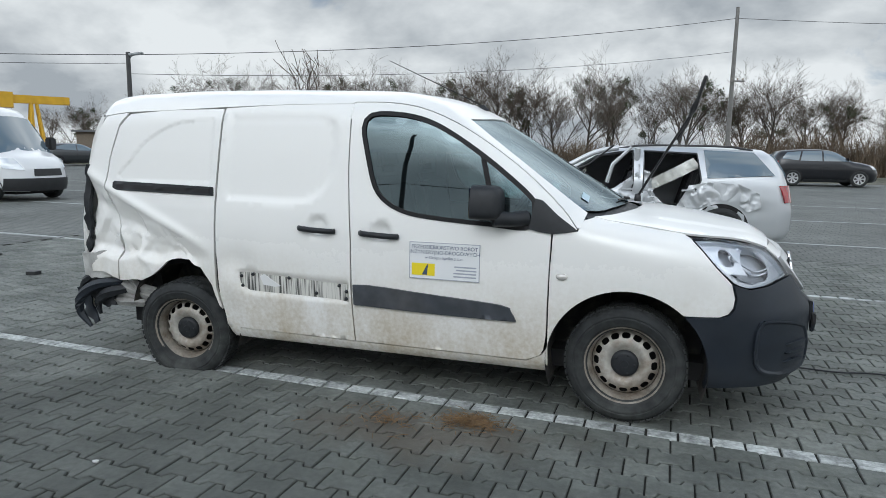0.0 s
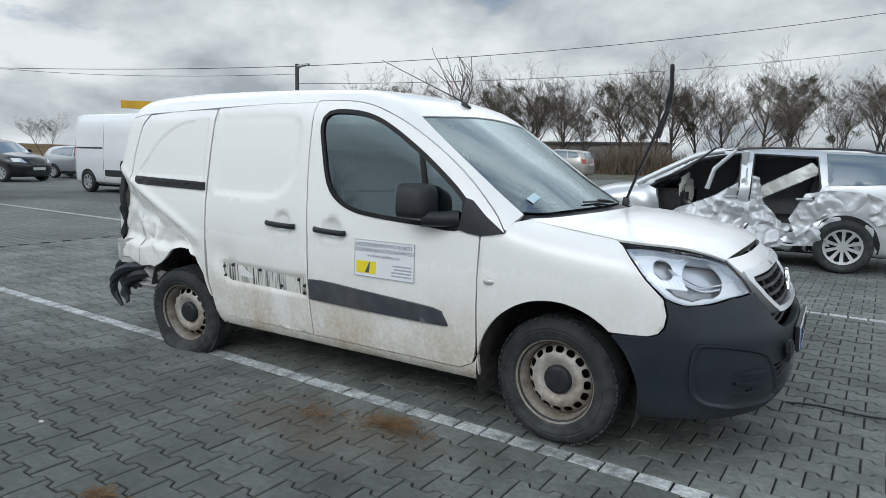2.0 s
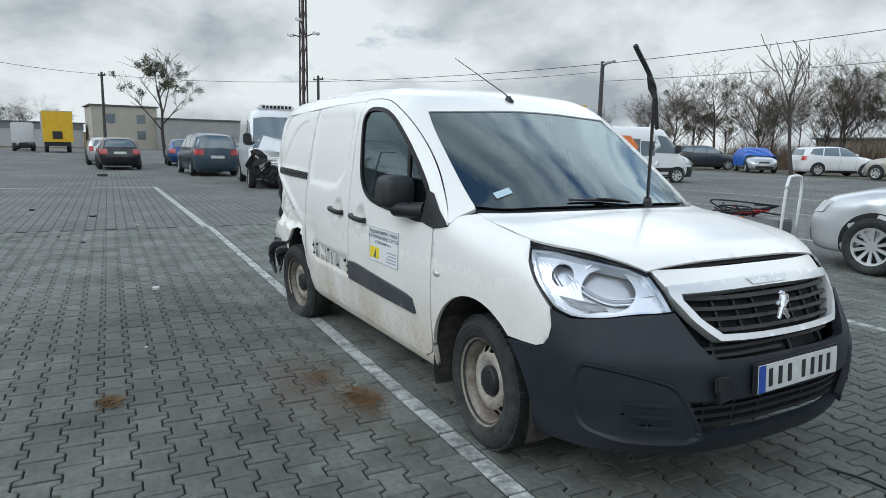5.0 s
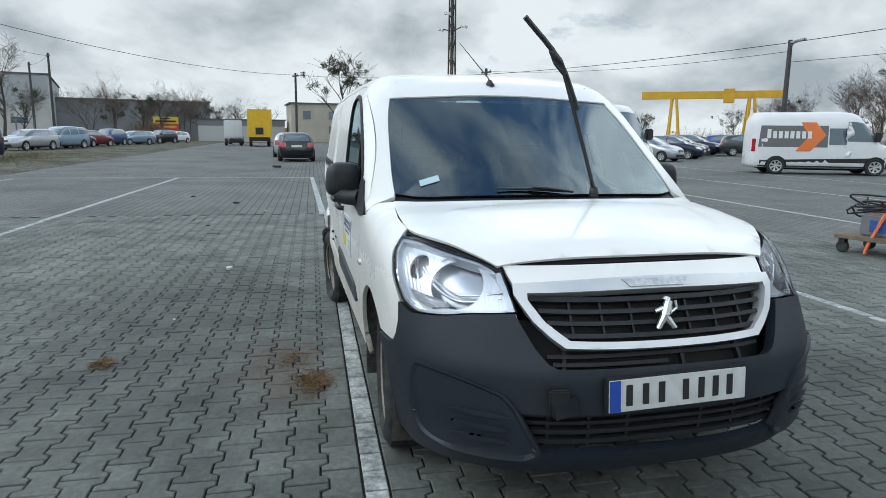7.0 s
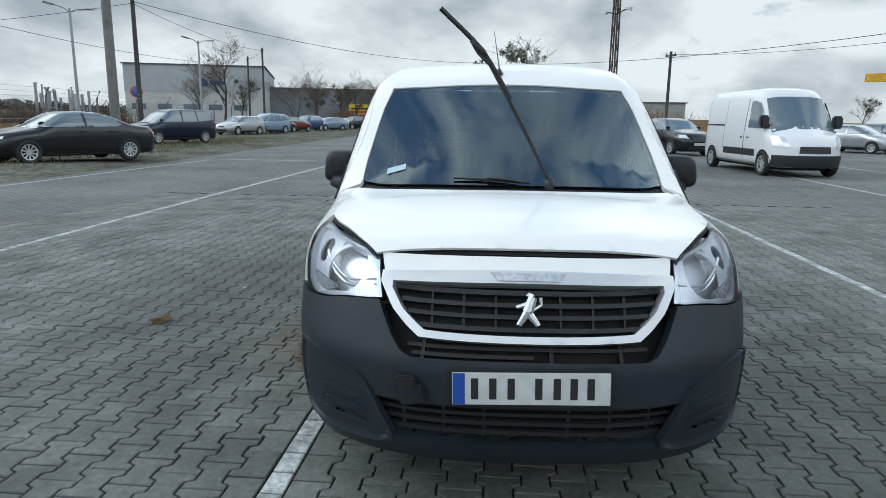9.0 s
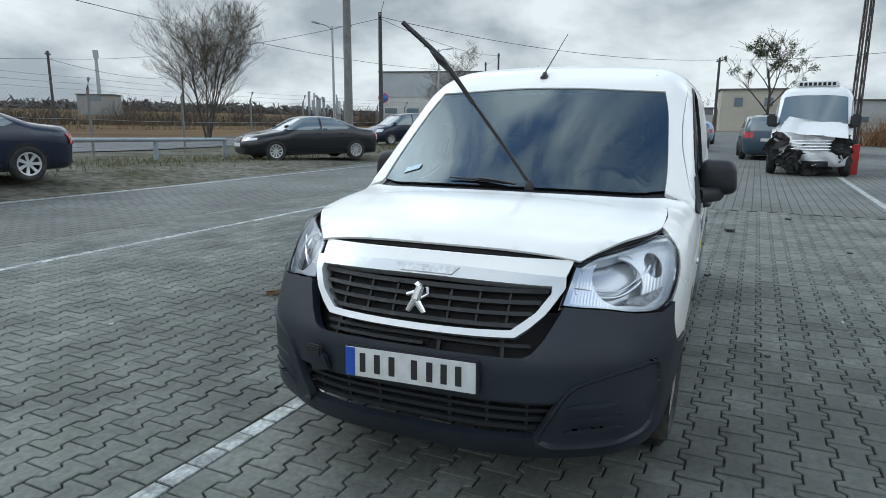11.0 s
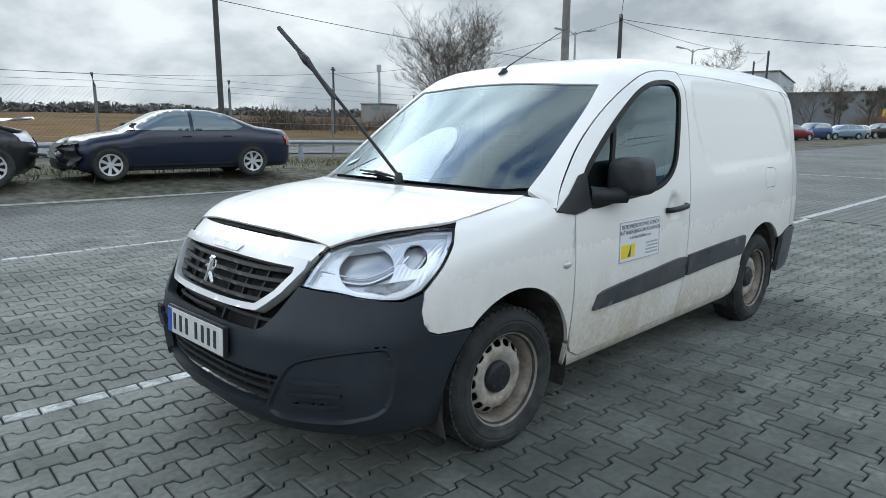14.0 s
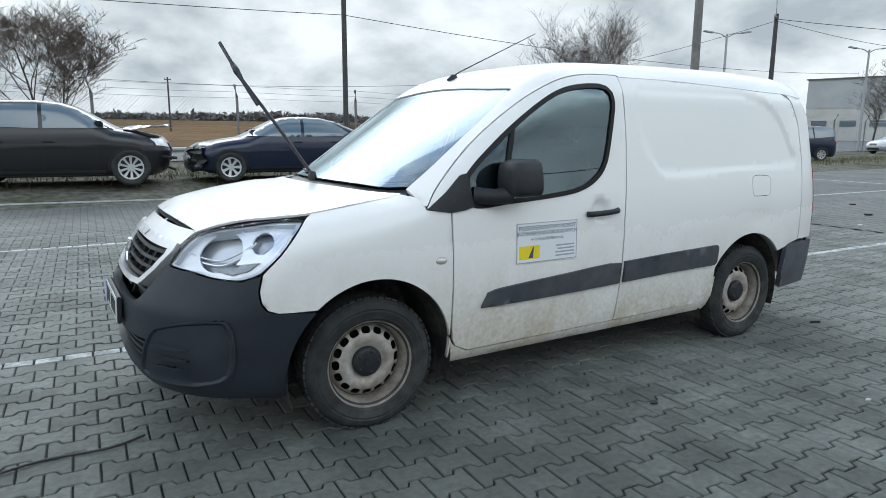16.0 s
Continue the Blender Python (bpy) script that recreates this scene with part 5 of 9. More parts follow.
for y in (-0.42, -0.28, 0.28, 0.42, -0.14, 0.14):
    lp = [(2.3 - 0.42 * (abs(y) / 0.9) ** 3.2, q, z) for q, z in ((y - 0.006, 0.352), (y + 0.006, 0.352), (y + 0.006, 0.486), (y - 0.006, 0.486))]
    round_panel("lower_grille_bar", lp, BLACK_PLASTIC, step=0.05, lift=-0.028, depth=0.02, parent=bump)
for z, w, w0 in ((0.680, 0.42, -0.42), (0.655, 0.02, -0.40)):
    lp = [(2.28 - 0.42 * (abs(y) / 0.9) ** 3.2, y, z + 0.006) for y in np.linspace(w, w0, 9)] + [(2.28 - 0.42 * (abs(y) / 0.9) ** 3.2, y, z - 0.006) for y in np.linspace(w0, w, 9)]
    round_panel("broken_slat", lp, BLACK_PLASTIC, step=0.05, lift=-0.045, depth=0.02, parent=bump)
for y in (-0.36, 0.08, 0.32):
    lp = [(2.28 - 0.42 * (abs(y) / 0.9) ** 3.2, q, z) for q, z in ((y - 0.007, 0.625), (y + 0.007, 0.625), (y + 0.007, 0.715), (y - 0.007, 0.715))]
    round_panel("grille_stub", lp, BLACK_PLASTIC, step=0.05, lift=-0.05, depth=0.02, parent=bump)


def fog(sg):
    lp = [(2.0, sg * 0.80, 0.612), (2.08, sg * 0.70, 0.60), (2.17, sg * 0.58, 0.565), (2.21, sg * 0.53, 0.53), (2.24, sg * 0.47, 0.42), (2.24, sg * 0.44, 0.335), (2.18, sg * 0.55, 0.318), (2.06, sg * 0.73, 0.325), (1.99, sg * 0.80, 0.36), (1.965, sg * 0.82, 0.45), (1.965, sg * 0.82, 0.56), (1.98, sg * 0.81, 0.605)]
    lp = spline(lp, 0.03, True)
    c = np.mean(np.array(lp), 0)
    grown = lambda q: [tuple(c + (np.array(p) - c) * q) for p in lp]
    fp = round_panel("fog_lamp_blank", lp, BUMPER, step=0.016, lift=0.026, depth=0.03, parent=bump, lines=[grown(0.95), grown(0.89)], emboss=[(grown(0.92), -0.009)], label="moulded blank fog lamp cover")
    fp.data.set_sharp_from_angle(angle=radians(24))
    for z in (0.49, 0.445, 0.40):
        sl = [(2.08, sg * 0.685, z + 0.004), (2.12, sg * 0.64, z + 0.013), (2.18, sg * 0.555, z + 0.012), (2.2, sg * 0.525, z + 0.002), (2.18, sg * 0.555, z - 0.010), (2.12, sg * 0.64, z - 0.009)]
        sl = spline(sl, 0.02, True)
        lv = round_panel("fog_louvre", [(a, b, zz - 0.017 + (0.006 if zz < z else 0)) for a, b, zz in sl], BUMPER, step=0.02, lift=0.030, depth=0.026, parent=fp)
        lv.data.set_sharp_from_angle(angle=radians(30))


both(fog)

# number plate: writing left as plain bars
bm = bmesh.new()
box(bm, -0.012, 0.006, -0.268, 0.268, -0.062, 0.062, 0.004)
plate = part("number_plate", bm, BLACK_PLASTIC, van, "white number plate in a black holder")
plate.matrix_local = pose(2.352, 0.006, 0.563, 0, -3, 0) @ pose(0, 0, 0, 1.2, 0, 0)
bm = bmesh.new()
box(bm, 0.006, 0.0095, -0.259, 0.259, -0.055, 0.055, 0.002)
part("plate_face", bm, mat("plate_white", (0.56, 0.57, 0.56), 0.45, vary=0.1, scale=20), plate)
bm = bmesh.new()
box(bm, 0.0095, 0.0115, -0.257, -0.217, -0.053, 0.053)
part("plate_band", bm, mat("plate_blue", (0.02, 0.07, 0.36), 0.4), plate)
INK = mat("plate_ink", (0.02, 0.02, 0.022), 0.45)
for i, y in enumerate((-0.185, -0.125, -0.065, 0.025, 0.085, 0.14, 0.195)):
    bm = bmesh.new()
    box(bm, 0.0095, 0.0118, y - 0.012, y + 0.012, -0.036, 0.036, 0.001)
    part("plate_bar", bm, INK, plate)

# broken tow-eye cover; a near-black block is painted shade for the hole
bm = bmesh.new()
box(bm, 0, 0.02, -0.035, 0.035, -0.03, 0.03, 0.006)
part("tow_eye_hole", bm, DARK, bump).matrix_local = pose(2.318, -0.41, 0.555, 0, 0, -8)
bm = bmesh.new()
box(bm, 0, 0.018, -0.05, 0.045, -0.035, 0.035, 0.008)
part("broken_flap", bm, BUMPER, bump, "broken tow-eye flap").matrix_local = pose(2.322, -0.385, 0.52, 14, 8, -6)

# ---- wheels ----
def wheel_parts(R=0.318, rim=0.205, wid=0.19, seg=64):
    h = wid / 2
    prof = [(rim - 0.012, h - 0.02), (rim, h - 0.006), (rim + 0.012, h + 0.0), (rim + 0.016, h + 0.006), (rim + 0.030, h + 0.0075), (rim + 0.033, h + 0.010), (R - 0.062, h + 0.0125), (R - 0.058, h + 0.0095), (R - 0.053, h + 0.0095), (R - 0.050, h + 0.012), (R - 0.03, h + 0.006), (R - 0.012, h - 0.012), (R - 0.003, h - 0.035), (R, h - 0.05)]
    ring = prof + [(R, -a) for r, a in prof[::-1][:1]] + [(r, -a) for r, a in prof[::-1]]
    return lathe(ring, seg)


def tread(R, wid, n=56):
    """Tread blocks round the tyre."""
    V, Fs = [], []
    for k in range(n):
        for j, (a, b) in enumerate(((-0.42, -0.22), (-0.19, -0.01), (0.02, 0.20), (0.23, 0.42))):
            w0, w1 = 2 * math.pi * (k + 0.12 + 0.25 * (j % 2)) / n, 2 * math.pi * (k + 0.86 + 0.25 * (j % 2)) / n
            o = len(V)
            for r in (R - 0.004, R + 0.006):
                for w, y in ((w0, a), (w1, a), (w1, b), (w0, b)):
                    V.append((r * math.cos(w), y * wid, r * math.sin(w)))
            Fs += [(o + 4, o + 5, o + 6, o + 7), (o, o + 1, o + 5, o + 4), (o + 1, o + 2, o + 6, o + 5), (o + 2, o + 3, o + 7, o + 6), (o + 3, o, o + 4, o + 7)]
    return V, Fs


def steel_disc(rim=0.205, n=16):
    """Pressed steel wheel: stepped rim well and a dished disc with a ring of oval holes. Outer face is +y."""
    outline = [(0.176 * math.cos(2 * math.pi * i / 72), 0.176 * math.sin(2 * math.pi * i / 72)) for i in range(72)]
    holes = []
    for k in range(n):
        w = 2 * math.pi * k / n
        lp = []
        for i in range(12):
            a = 2 * math.pi * i / 12
            ca, sa_ = math.cos(a), math.sin(a)
            r, t = 0.151 + 0.0150 * math.copysign(abs(ca) ** 0.7, ca), 0.0225 * math.copysign(abs(sa_) ** 0.7, sa_)
            lp.append((r * math.cos(w) - t * math.sin(w), r * math.sin(w) + t * math.cos(w)))
        holes.append(lp)
    Q, T = fill(outline, 0.014, holes)
    r = np.hypot(Q[:, 0], Q[:, 1])
    y = np.interp(r, [0, 0.06, 0.075, 0.10, 0.125, 0.14, 0.165, 0.176], [0.028, 0.028, 0.034, 0.052, 0.053, 0.044, 0.026, 0.004])
    P = np.stack([Q[:, 0], y, Q[:, 1]], 1)
    return P, T


WHEEL = {}


def wheel(parent, x, y, z, sg, camber=0, toe=0, flat=False):
    if "t" not in WHEEL:
        v, f = wheel_parts()
        WHEEL["t"] = (v, f)
        WHEEL["s"] = steel_disc()
    v, f = WHEEL["t"]
    v2, f2 = tread(0.314, 0.19)
    if flat:
        v, v2 = ([(a * (1 + 0.10 * max(0, (-c - 0.16) / 0.16)), b * (1 + 0.30 * max(0, (-c - 0.12) / 0.19)), max(c, -0.262) if c < -0.262 else c) for a, b, c in vs] for vs in (v, v2))
    w = mesh_ob("wheel", v, f, RUBBER, parent, "flat collapsed tyre on a steel wheel" if flat else "worn tyre on a silver steel wheel", sharp=35)
    w.matrix_local = pose(x, y, z, 0, 0, 0 if sg > 0 else 180) @ pose(0, 0, 0, camber, 0, toe)
    tagged(mesh_ob("tread", v2, f2, RUBBER, w, smooth=False), "worn tread blocks", kind="stuff")
    P, T = WHEEL["s"]
    N = np.tile([0, 1.0, 0], (len(P), 1))
    d = shell("wheel_disc", P, N, T, STEEL, w, 0, 0.006, "dirty silver steel disc with oval holes")
    lv, lf = lathe([(0.178, 0.002), (0.179, 0.015), (0.182, 0.035), (0.186, 0.055), (0.192, 0.062), (0.196, 0.075), (0.203, 0.088), (0.209, 0.092), (0.211, 0.085), (0.200, 0.07)], 64)
    mesh_ob("rim", lv, lf, mat("grimy_rim", (0.30, 0.27, 0.23), 0.55, 0.15, vary=0.3, scale=20, second=(0.10, 0.07, 0.045), sscale=11, sfac=0.8), w, "silver rim edge with brown grime", sharp=40)
    cv, cf = lathe([(0.0, 0.064), (0.02, 0.064), (0.022, 0.061), (0.052, 0.061), (0.066, 0.057), (0.072, 0.047), (0.072, 0.025)], 32)
    hub = mesh_ob("hub_cap", cv, cf, BLACK_PLASTIC, w, "round black centre cap", sharp=50)
    for k in range(5):
        a = 2 * math.pi * (k + 0.5) / 5
        bv, bf = lathe([(0.0, 0.006), (0.006, 0.005), (0.008, 0.0)], 8)
        b = mesh_ob("cap_stud", bv, bf, BLACK_PLASTIC, hub)
        b.location = (0.052 * math.cos(a), 0.060, 0.052 * math.sin(a))
    # rim inside coloured near-black so that the holes look shaded
    bv, bf = lathe([(0.177, 0.0), (0.172, -0.03), (0.165, -0.07), (0.0, -0.07)], 32)
    mesh_ob("rim_well", bv, bf, DARK, w, "rim inside, blackened for the shade behind the holes")
    return w


wheel(van, WB, -0.752, 0.312, -1, 0, -4)
wheel(van, WB, 0.762, 0.312, 1, 0, -3)
wheel(van, -1.40, 0.775, 0.312, 1)
wheel(van, -1.385, -0.80, 0.262, -1, -4, 5, flat=True)

# wheel-arch liners
def liner(cx, sg, r=0.425, y0=0.45, y1=0.872):
    v, f = [], []
    pts = circle_arc(cx, 0.315, r, -20, 200 if cx > 0 or sg > 0 else 168, 26)
    for x, z in pts:
        v += [(x, sg * y1, z), (x, sg * y0, z)]
    for i in range(len(pts) - 1):
        f.append((2 * i, 2 * i + 2, 2 * i + 3, 2 * i + 1))
    o = len(v)
    v += [(x, sg * y0, z) for x, z in pts]
    f.append(tuple(range(o, o + len(pts))))
    mesh_ob("arch_liner", v, f, LINER, van, "dirty black arch liner")


for cx, rr in ((1.358, 0.414), (-1.40, 0.415)):
    for sg in (-1, 1):
        liner(cx, sg, rr, 0.45, 0.845 if cx < 0 else 0.872)
bm = bmesh.new()
box(bm, -2.0, 1.9, -0.62, 0.62, 0.20, 0.30)
part("underbody", bm, DARK, van)
# back doors, never seen squarely
for sg in (-1, 1):
    Q, T = fill([(sg * 0.004, 0.30), (sg * 0.78, 0.30), (sg * 0.76, 1.2), (sg * 0.70, 1.62), (sg * 0.004, 1.62)], 0.08)
    o = np.stack([0 * Q[:, 0] - 1.0, Q[:, 0], Q[:, 1]], 1)
    P = VAN.cast(o, np.tile([-1.0, 0, 0], (len(Q), 1)), 2.5)
    shell("rear_door", P, VAN.normal(P), T, WHITE, van, 0.0, 0.02, "white rear door")
# load bay bulkhead and cab
bm = bmesh.new()
box(bm, -0.22, -0.20, -0.72, 0.72, 0.35, 1.62)
part("bulkhead", bm, mat("bulkhead_grey", (0.09, 0.095, 0.10), 0.7, vary=0.1), van)
bm = bmesh.new()
box(bm, -0.2, 0.90, -0.80, 0.80, 0.30, 0.36)
part("cab_floor", bm, INTERIOR, van)

# ---- van: cab, wipers, aerial, torn corner ----
# headliner
Qh, Th = fill([(-0.2, 0.25), (0.40, 0.25), (0.40, math.pi - 0.25), (-0.2, math.pi - 0.25)], 0.08)
hp = VAN.arch(Qh)
shell("headliner", hp, VAN.normal(hp), Th, mat("grey_headliner", (0.09, 0.09, 0.09), 0.9), van, -0.03, 0)
# dashboard
prof = [(0.62, 0.70), (0.64, 0.92), (0.72, 1.00), (0.95, 1.035), (1.20, 1.06), (1.26, 0.95), (1.26, 0.6)]
dv = [(x, y * (1 if x < 1.0 else 1 - 0.15 * (x - 1.0) / 0.26), z) for y in (-0.78, -0.4, 0, 0.4, 0.78) for x, z in prof]
n = len(prof)
df = [(a * n + i, a * n + i + 1, (a + 1) * n + i + 1, (a + 1) * n + i) for a in range(4) for i in range(n - 1)]
mesh_ob("dashboard", dv, df, INTERIOR, van, "dark grey dashboard", sharp=30)
# steering wheel on the left
sw = [(0.19 * math.cos(a), 0.19 * math.sin(a), 0) for a in np.linspace(0, 2 * math.pi, 33)]
v, f = tube_mesh(sw, 0.016, 8, False)
v2, f2 = tube_mesh([(-0.18, 0, 0), (0.18, 0, 0)], 0.018, 6)
v3, f3 = lathe([(0, 0.02), (0.06, 0.015), (0.07, -0.02), (0, -0.03)], 16, "z")
V, Fs = join([(v, f), (v2, f2), (v3, f3)])
st = mesh_ob("steering_wheel", V, Fs, INTERIOR, van, "black steering wheel", sharp=50)
st.matrix_local = pose(0.56, 0.38, 1.02, 0, -62, 0)


def seat(y):
    bm = bmesh.new()
    box(bm, -0.06, 0.44, y - 0.25, y + 0.25, 0.52, 0.70, 0.05)
    s = part("seat", bm, FABRIC, van, "dark grey fabric cab seat", smooth=True)
    bm = bmesh.new()
    box(bm, -0.07, 0.07, y - 0.24, y + 0.24, 0.0, 0.62, 0.06, pose(-0.02, 0, 0.66, 0, -14, 0))
    part("backrest", bm, FABRIC, s, smooth=True)
    bm = bmesh.new()
    box(bm, -0.045, 0.045, y - 0.13, y + 0.13, 0.0, 0.19, 0.04, pose(-0.16, 0, 1.29, 0, -10, 0))
    part("headrest", bm, FABRIC, s, smooth=True)


for y in (-0.40, 0.40):
    seat(y)
# sun-faded inspection sticker low on the windscreen, paper in the other corner
for (x, y), w, h, m_ in (((1.098, -0.577), 0.095, 0.020, mat("pale_blue_sticker", (0.42, 0.56, 0.62), 0.6)),):
    Qs = np.array([[x - h, y - w / 2], [x + h, y - w / 2], [x + h, y + w / 2], [x - h, y + w / 2]])
    ps = VAN.above(Qs)
    ns = VAN.normal(ps)
    shell("screen_sticker", ps, ns, np.array([[0, 1, 2], [0, 2, 3]]), m_, ws, 0.001, 0.001, "pale blue inspection sticker")
# dried dirt specks on the glass
rng = np.random.RandomState(4)
sv, sf = [], []
DUST = mat("dried_dirt", (0.40, 0.40, 0.37), 0.9)
for i in range(1900):
    u = rng.beta(3.4, 1.6)
    y = rng.uniform(-0.66, 0.66)
    x = 0.62 + 0.60 * u - 0.28 * y * y * u
    r = rng.uniform(0.0004, 0.0013) * (1.7 if rng.rand() < 0.12 else 1)
    pt = VAN.above(np.array([[x, y]]))[0]
    nn = Vector(VAN.normal(pt[None])[0])
    a = nn.orthogonal().normalized()
    b = nn.cross(a)
    o = len(sv)
    for k in range(6):
        w = 2 * math.pi * k / 6
        q = Vector(pt) + nn * 0.0015 + a * (r * math.cos(w) * rng.uniform(0.6, 1.6)) + b * (r * math.sin(w) * rng.uniform(0.6, 1.3))
        sv.append(q)
    sf.append(tuple(range(o, o + 6)))
tagged(mesh_ob("dirt_specks", sv, sf, DUST, ws, "dried mud specks on the glass", smooth=False), kind="stuff")

# parked wiper and the one that sticks up
tip = Vector((1.700, -0.336, 1.853))
foot = Vector((1.372, 0.158, 1.150))
WIP = mat("wiper_black", (0.012, 0.012, 0.013), 0.45)


def wiper(root, mid, end, blade_a, blade_b, label):
    v, f = tube_mesh(spline([root, root.lerp(mid, 0.35) + Vector((0, 0, 0.006)), mid], 0.04), 0.0085, 8)
    w = mesh_ob("wiper", v, f, WIP, van, label, sharp=50)
    v, f = lathe([(0.0, 0.02), (0.018, 0.016), (0.022, -0.01), (0.022, -0.03)], 14, "z")
    mesh_ob("spindle_cap", [Vector(p) + root for p in v], f, WIP, w)
    v, f = tube_mesh(spline([blade_a, blade_a.lerp(blade_b, 0.5) + end, blade_b], 0.05), 0.011, 6)
    b = mesh_ob("wiper_blade", v, f, WIP, w, "black rubber wiper blade", sharp=50)
    c = blade_a.lerp(blade_b, 0.5) + end * 0.8
    d = (blade_b - blade_a).normalized()
    v, f = tube_mesh([c - d * 0.06, c, c + d * 0.06], [0.012, 0.02, 0.012], 6)
    mesh_ob("blade_clip", v, f, WIP, b)


mid = Vector((1.664, -0.161, 1.690))
wiper(foot, mid, Vector((0.018, 0.022, 0.015)), Vector((1.588, -0.047, 1.513)), tip, "black wiper arm lifted upright off the glass")
low_a, low_b = (Vector(p) + Vector((0.004, 0, 0.008)) for p in VAN.above(np.array([(1.262, -0.285), (1.318, 0.075)])))
v, f = tube_mesh(spline([low_b, low_b.lerp(low_a, 0.3) + Vector((0.012, 0, 0.010)), low_b.lerp(low_a, 0.55) + Vector((0.004, 0, 0.012))], 0.03), 0.006, 8)
low = mesh_ob("wiper", v, f, WIP, van, "black wiper arm lying low on the glass", sharp=50)
v, f = tube_mesh([low_a, low_a.lerp(low_b, 0.5) + Vector((0, 0, 0.004)), low_b.lerp(low_a, 0.12)], [0.005, 0.0075, 0.005], 6)
mesh_ob("wiper_blade", v, f, WIP, low, "black rubber wiper blade", sharp=50)
# aerial
ar = VAN.above(np.array([(0.36, -0.045)]))[0]
v, f = lathe([(0.0, 0.03), (0.012, 0.028), (0.02, 0.012), (0.032, 0.0), (0.032, -0.01)], 16, "z")
ab = mesh_ob("aerial", [(a * 1.5, b * 0.8, c) for a, b, c in v], f, BLACK_PLASTIC, van, "black roof aerial", sharp=50)
ab.location = ar
bar("aerial_rod", [(0, 0, 0.02), (-0.04, 0, 0.045), (-0.65, -0.015, 0.325)], [0.006, 0.004, 0.0022], BLACK_PLASTIC, ab, sides=6)

# torn rear corner: bare crash box, hanging bumper shreds, broken lamp
BARE = mat("scraped_white_steel", (0.52, 0.52, 0.50), 0.45, 0.2, vary=0.25, scale=22, second=(0.12, 0.11, 0.10), sscale=11, sfac=0.8)


def torn(name, loop, y, thick, bend, material, label, step=0.03, seed=1):
    """A ragged sheet: outline in (x, z), bent and crinkled in y."""
    rg = random.Random(seed)
    lp = [(x + rg.uniform(-0.008, 0.008), z + rg.uniform(-0.008, 0.008)) for x, z in dense(loop, 0.035)]
    Q, T = fill(lp, step)
    yy = y + bend(Q[:, 0], Q[:, 1]) + 0.008 * np.sin(Q[:, 0] * 41 + seed) * np.cos(Q[:, 1] * 37)
    P = np.stack([Q[:, 0], yy, Q[:, 1]], 1)
    N = np.tile([0, -1.0, 0], (len(P), 1))
    return shell(name, P, N, T, material, van, 0, thick, label)


torn("rear_panel_stub", [(-2.22, 0.62), (-2.23, 0.70), (-1.96, 0.735), (-1.86, 0.70), (-1.74, 0.60), (-1.86, 0.545), (-2.2, 0.545)], -0.83, 0.04, lambda x, z: 0.03 * np.sin((x + 2) * 14), BARE, "scraped bare lower corner", seed=3)
for i, (x0, z0, x1, z1, w) in enumerate(((-2.10, 0.545, -1.86, 0.40, 0.035), (-2.02, 0.55, -1.74, 0.42, 0.03), (-1.90, 0.54, -1.70, 0.46, 0.028), (-2.1, 0.40, -1.78, 0.375, 0.03))):
    v, f = tube_mesh([(x0, -0.77, z0), ((x0 + x1) / 2, -0.80, (z0 + z1) / 2 - 0.01), (x1, -0.76, z1)], w, 4)
    mesh_ob("crash_member", v, f, BARE, van, "bare bent crash member", smooth=False)
# near-black sheet for the shade behind the torn corner
torn("corner_recess", [(-2.12, 0.56), (-1.70, 0.58), (-1.68, 0.38), (-2.05, 0.36)], -0.70, 0.01, lambda x, z: 0 * x, DARK, "near-black sheet painted as the shaded recess behind the torn bumper", seed=9)
torn("bumper_shred", [(-2.20, 0.52), (-2.08, 0.545), (-2.02, 0.50), (-1.98, 0.36), (-2.06, 0.33), (-2.16, 0.38), (-2.22, 0.44)], -0.80, 0.012, lambda x, z: 0.10 * (x + 2.1) ** 2 * 9 - 0.03, BLACK_PLASTIC, "hanging shred of black bumper", seed=5)
torn("bumper_shred", [(-2.30, 0.46), (-2.25, 0.48), (-2.21, 0.40), (-2.20, 0.31), (-2.13, 0.235), (-2.15, 0.215), (-2.25, 0.26), (-2.30, 0.36)], -0.84, 0.012, lambda x, z: 0.05 * np.sin((z - 0.2) * 11), BUMPER, "curled scrap of grey bumper", seed=7)
for pts_, rr_, m_ in (([(-1.93, -0.80, 0.52), (-2.08, -0.86, 0.50), (-2.20, -0.88, 0.42), (-2.24, -0.87, 0.31), (-2.16, -0.86, 0.20)], [0.022, 0.034, 0.036, 0.030, 0.012], BUMPER),
                      ([(-1.90, -0.79, 0.47), (-2.02, -0.84, 0.44), (-2.10, -0.85, 0.37), (-2.09, -0.84, 0.29)], [0.030, 0.040, 0.034, 0.012], BLACK_PLASTIC),
                      ([(-2.14, -0.82, 0.56), (-2.22, -0.83, 0.51), (-2.26, -0.83, 0.45)], [0.015, 0.028, 0.012], BLACK_PLASTIC)):
    path_ = spline(pts_, 0.03)
    rad_ = np.interp(np.linspace(0, 1, len(path_)), np.linspace(0, 1, len(rr_)), rr_)
    v, f = tube_mesh(path_, [float(r) for r in rad_], 6)
    mesh_ob("bumper_strip", v, f, m_, van, "torn curled strip of bumper", smooth=False)
torn("broken_tail_lamp", [(-2.15, 1.30), (-2.18, 1.30), (-2.205, 1.12), (-2.215, 1.10), (-2.215, 1.0), (-2.20, 0.97), (-2.225, 0.93), (-2.215, 0.86), (-2.20, 0.84), (-2.21, 0.70), (-2.19, 0.69), (-2.18, 0.80), (-2.17, 1.0), (-2.15, 1.18)], -0.80, 0.03, lambda x, z: 0.008 * np.sin(z * 23), BLACK_PLASTIC, "smashed black tail lamp housing", seed=11)
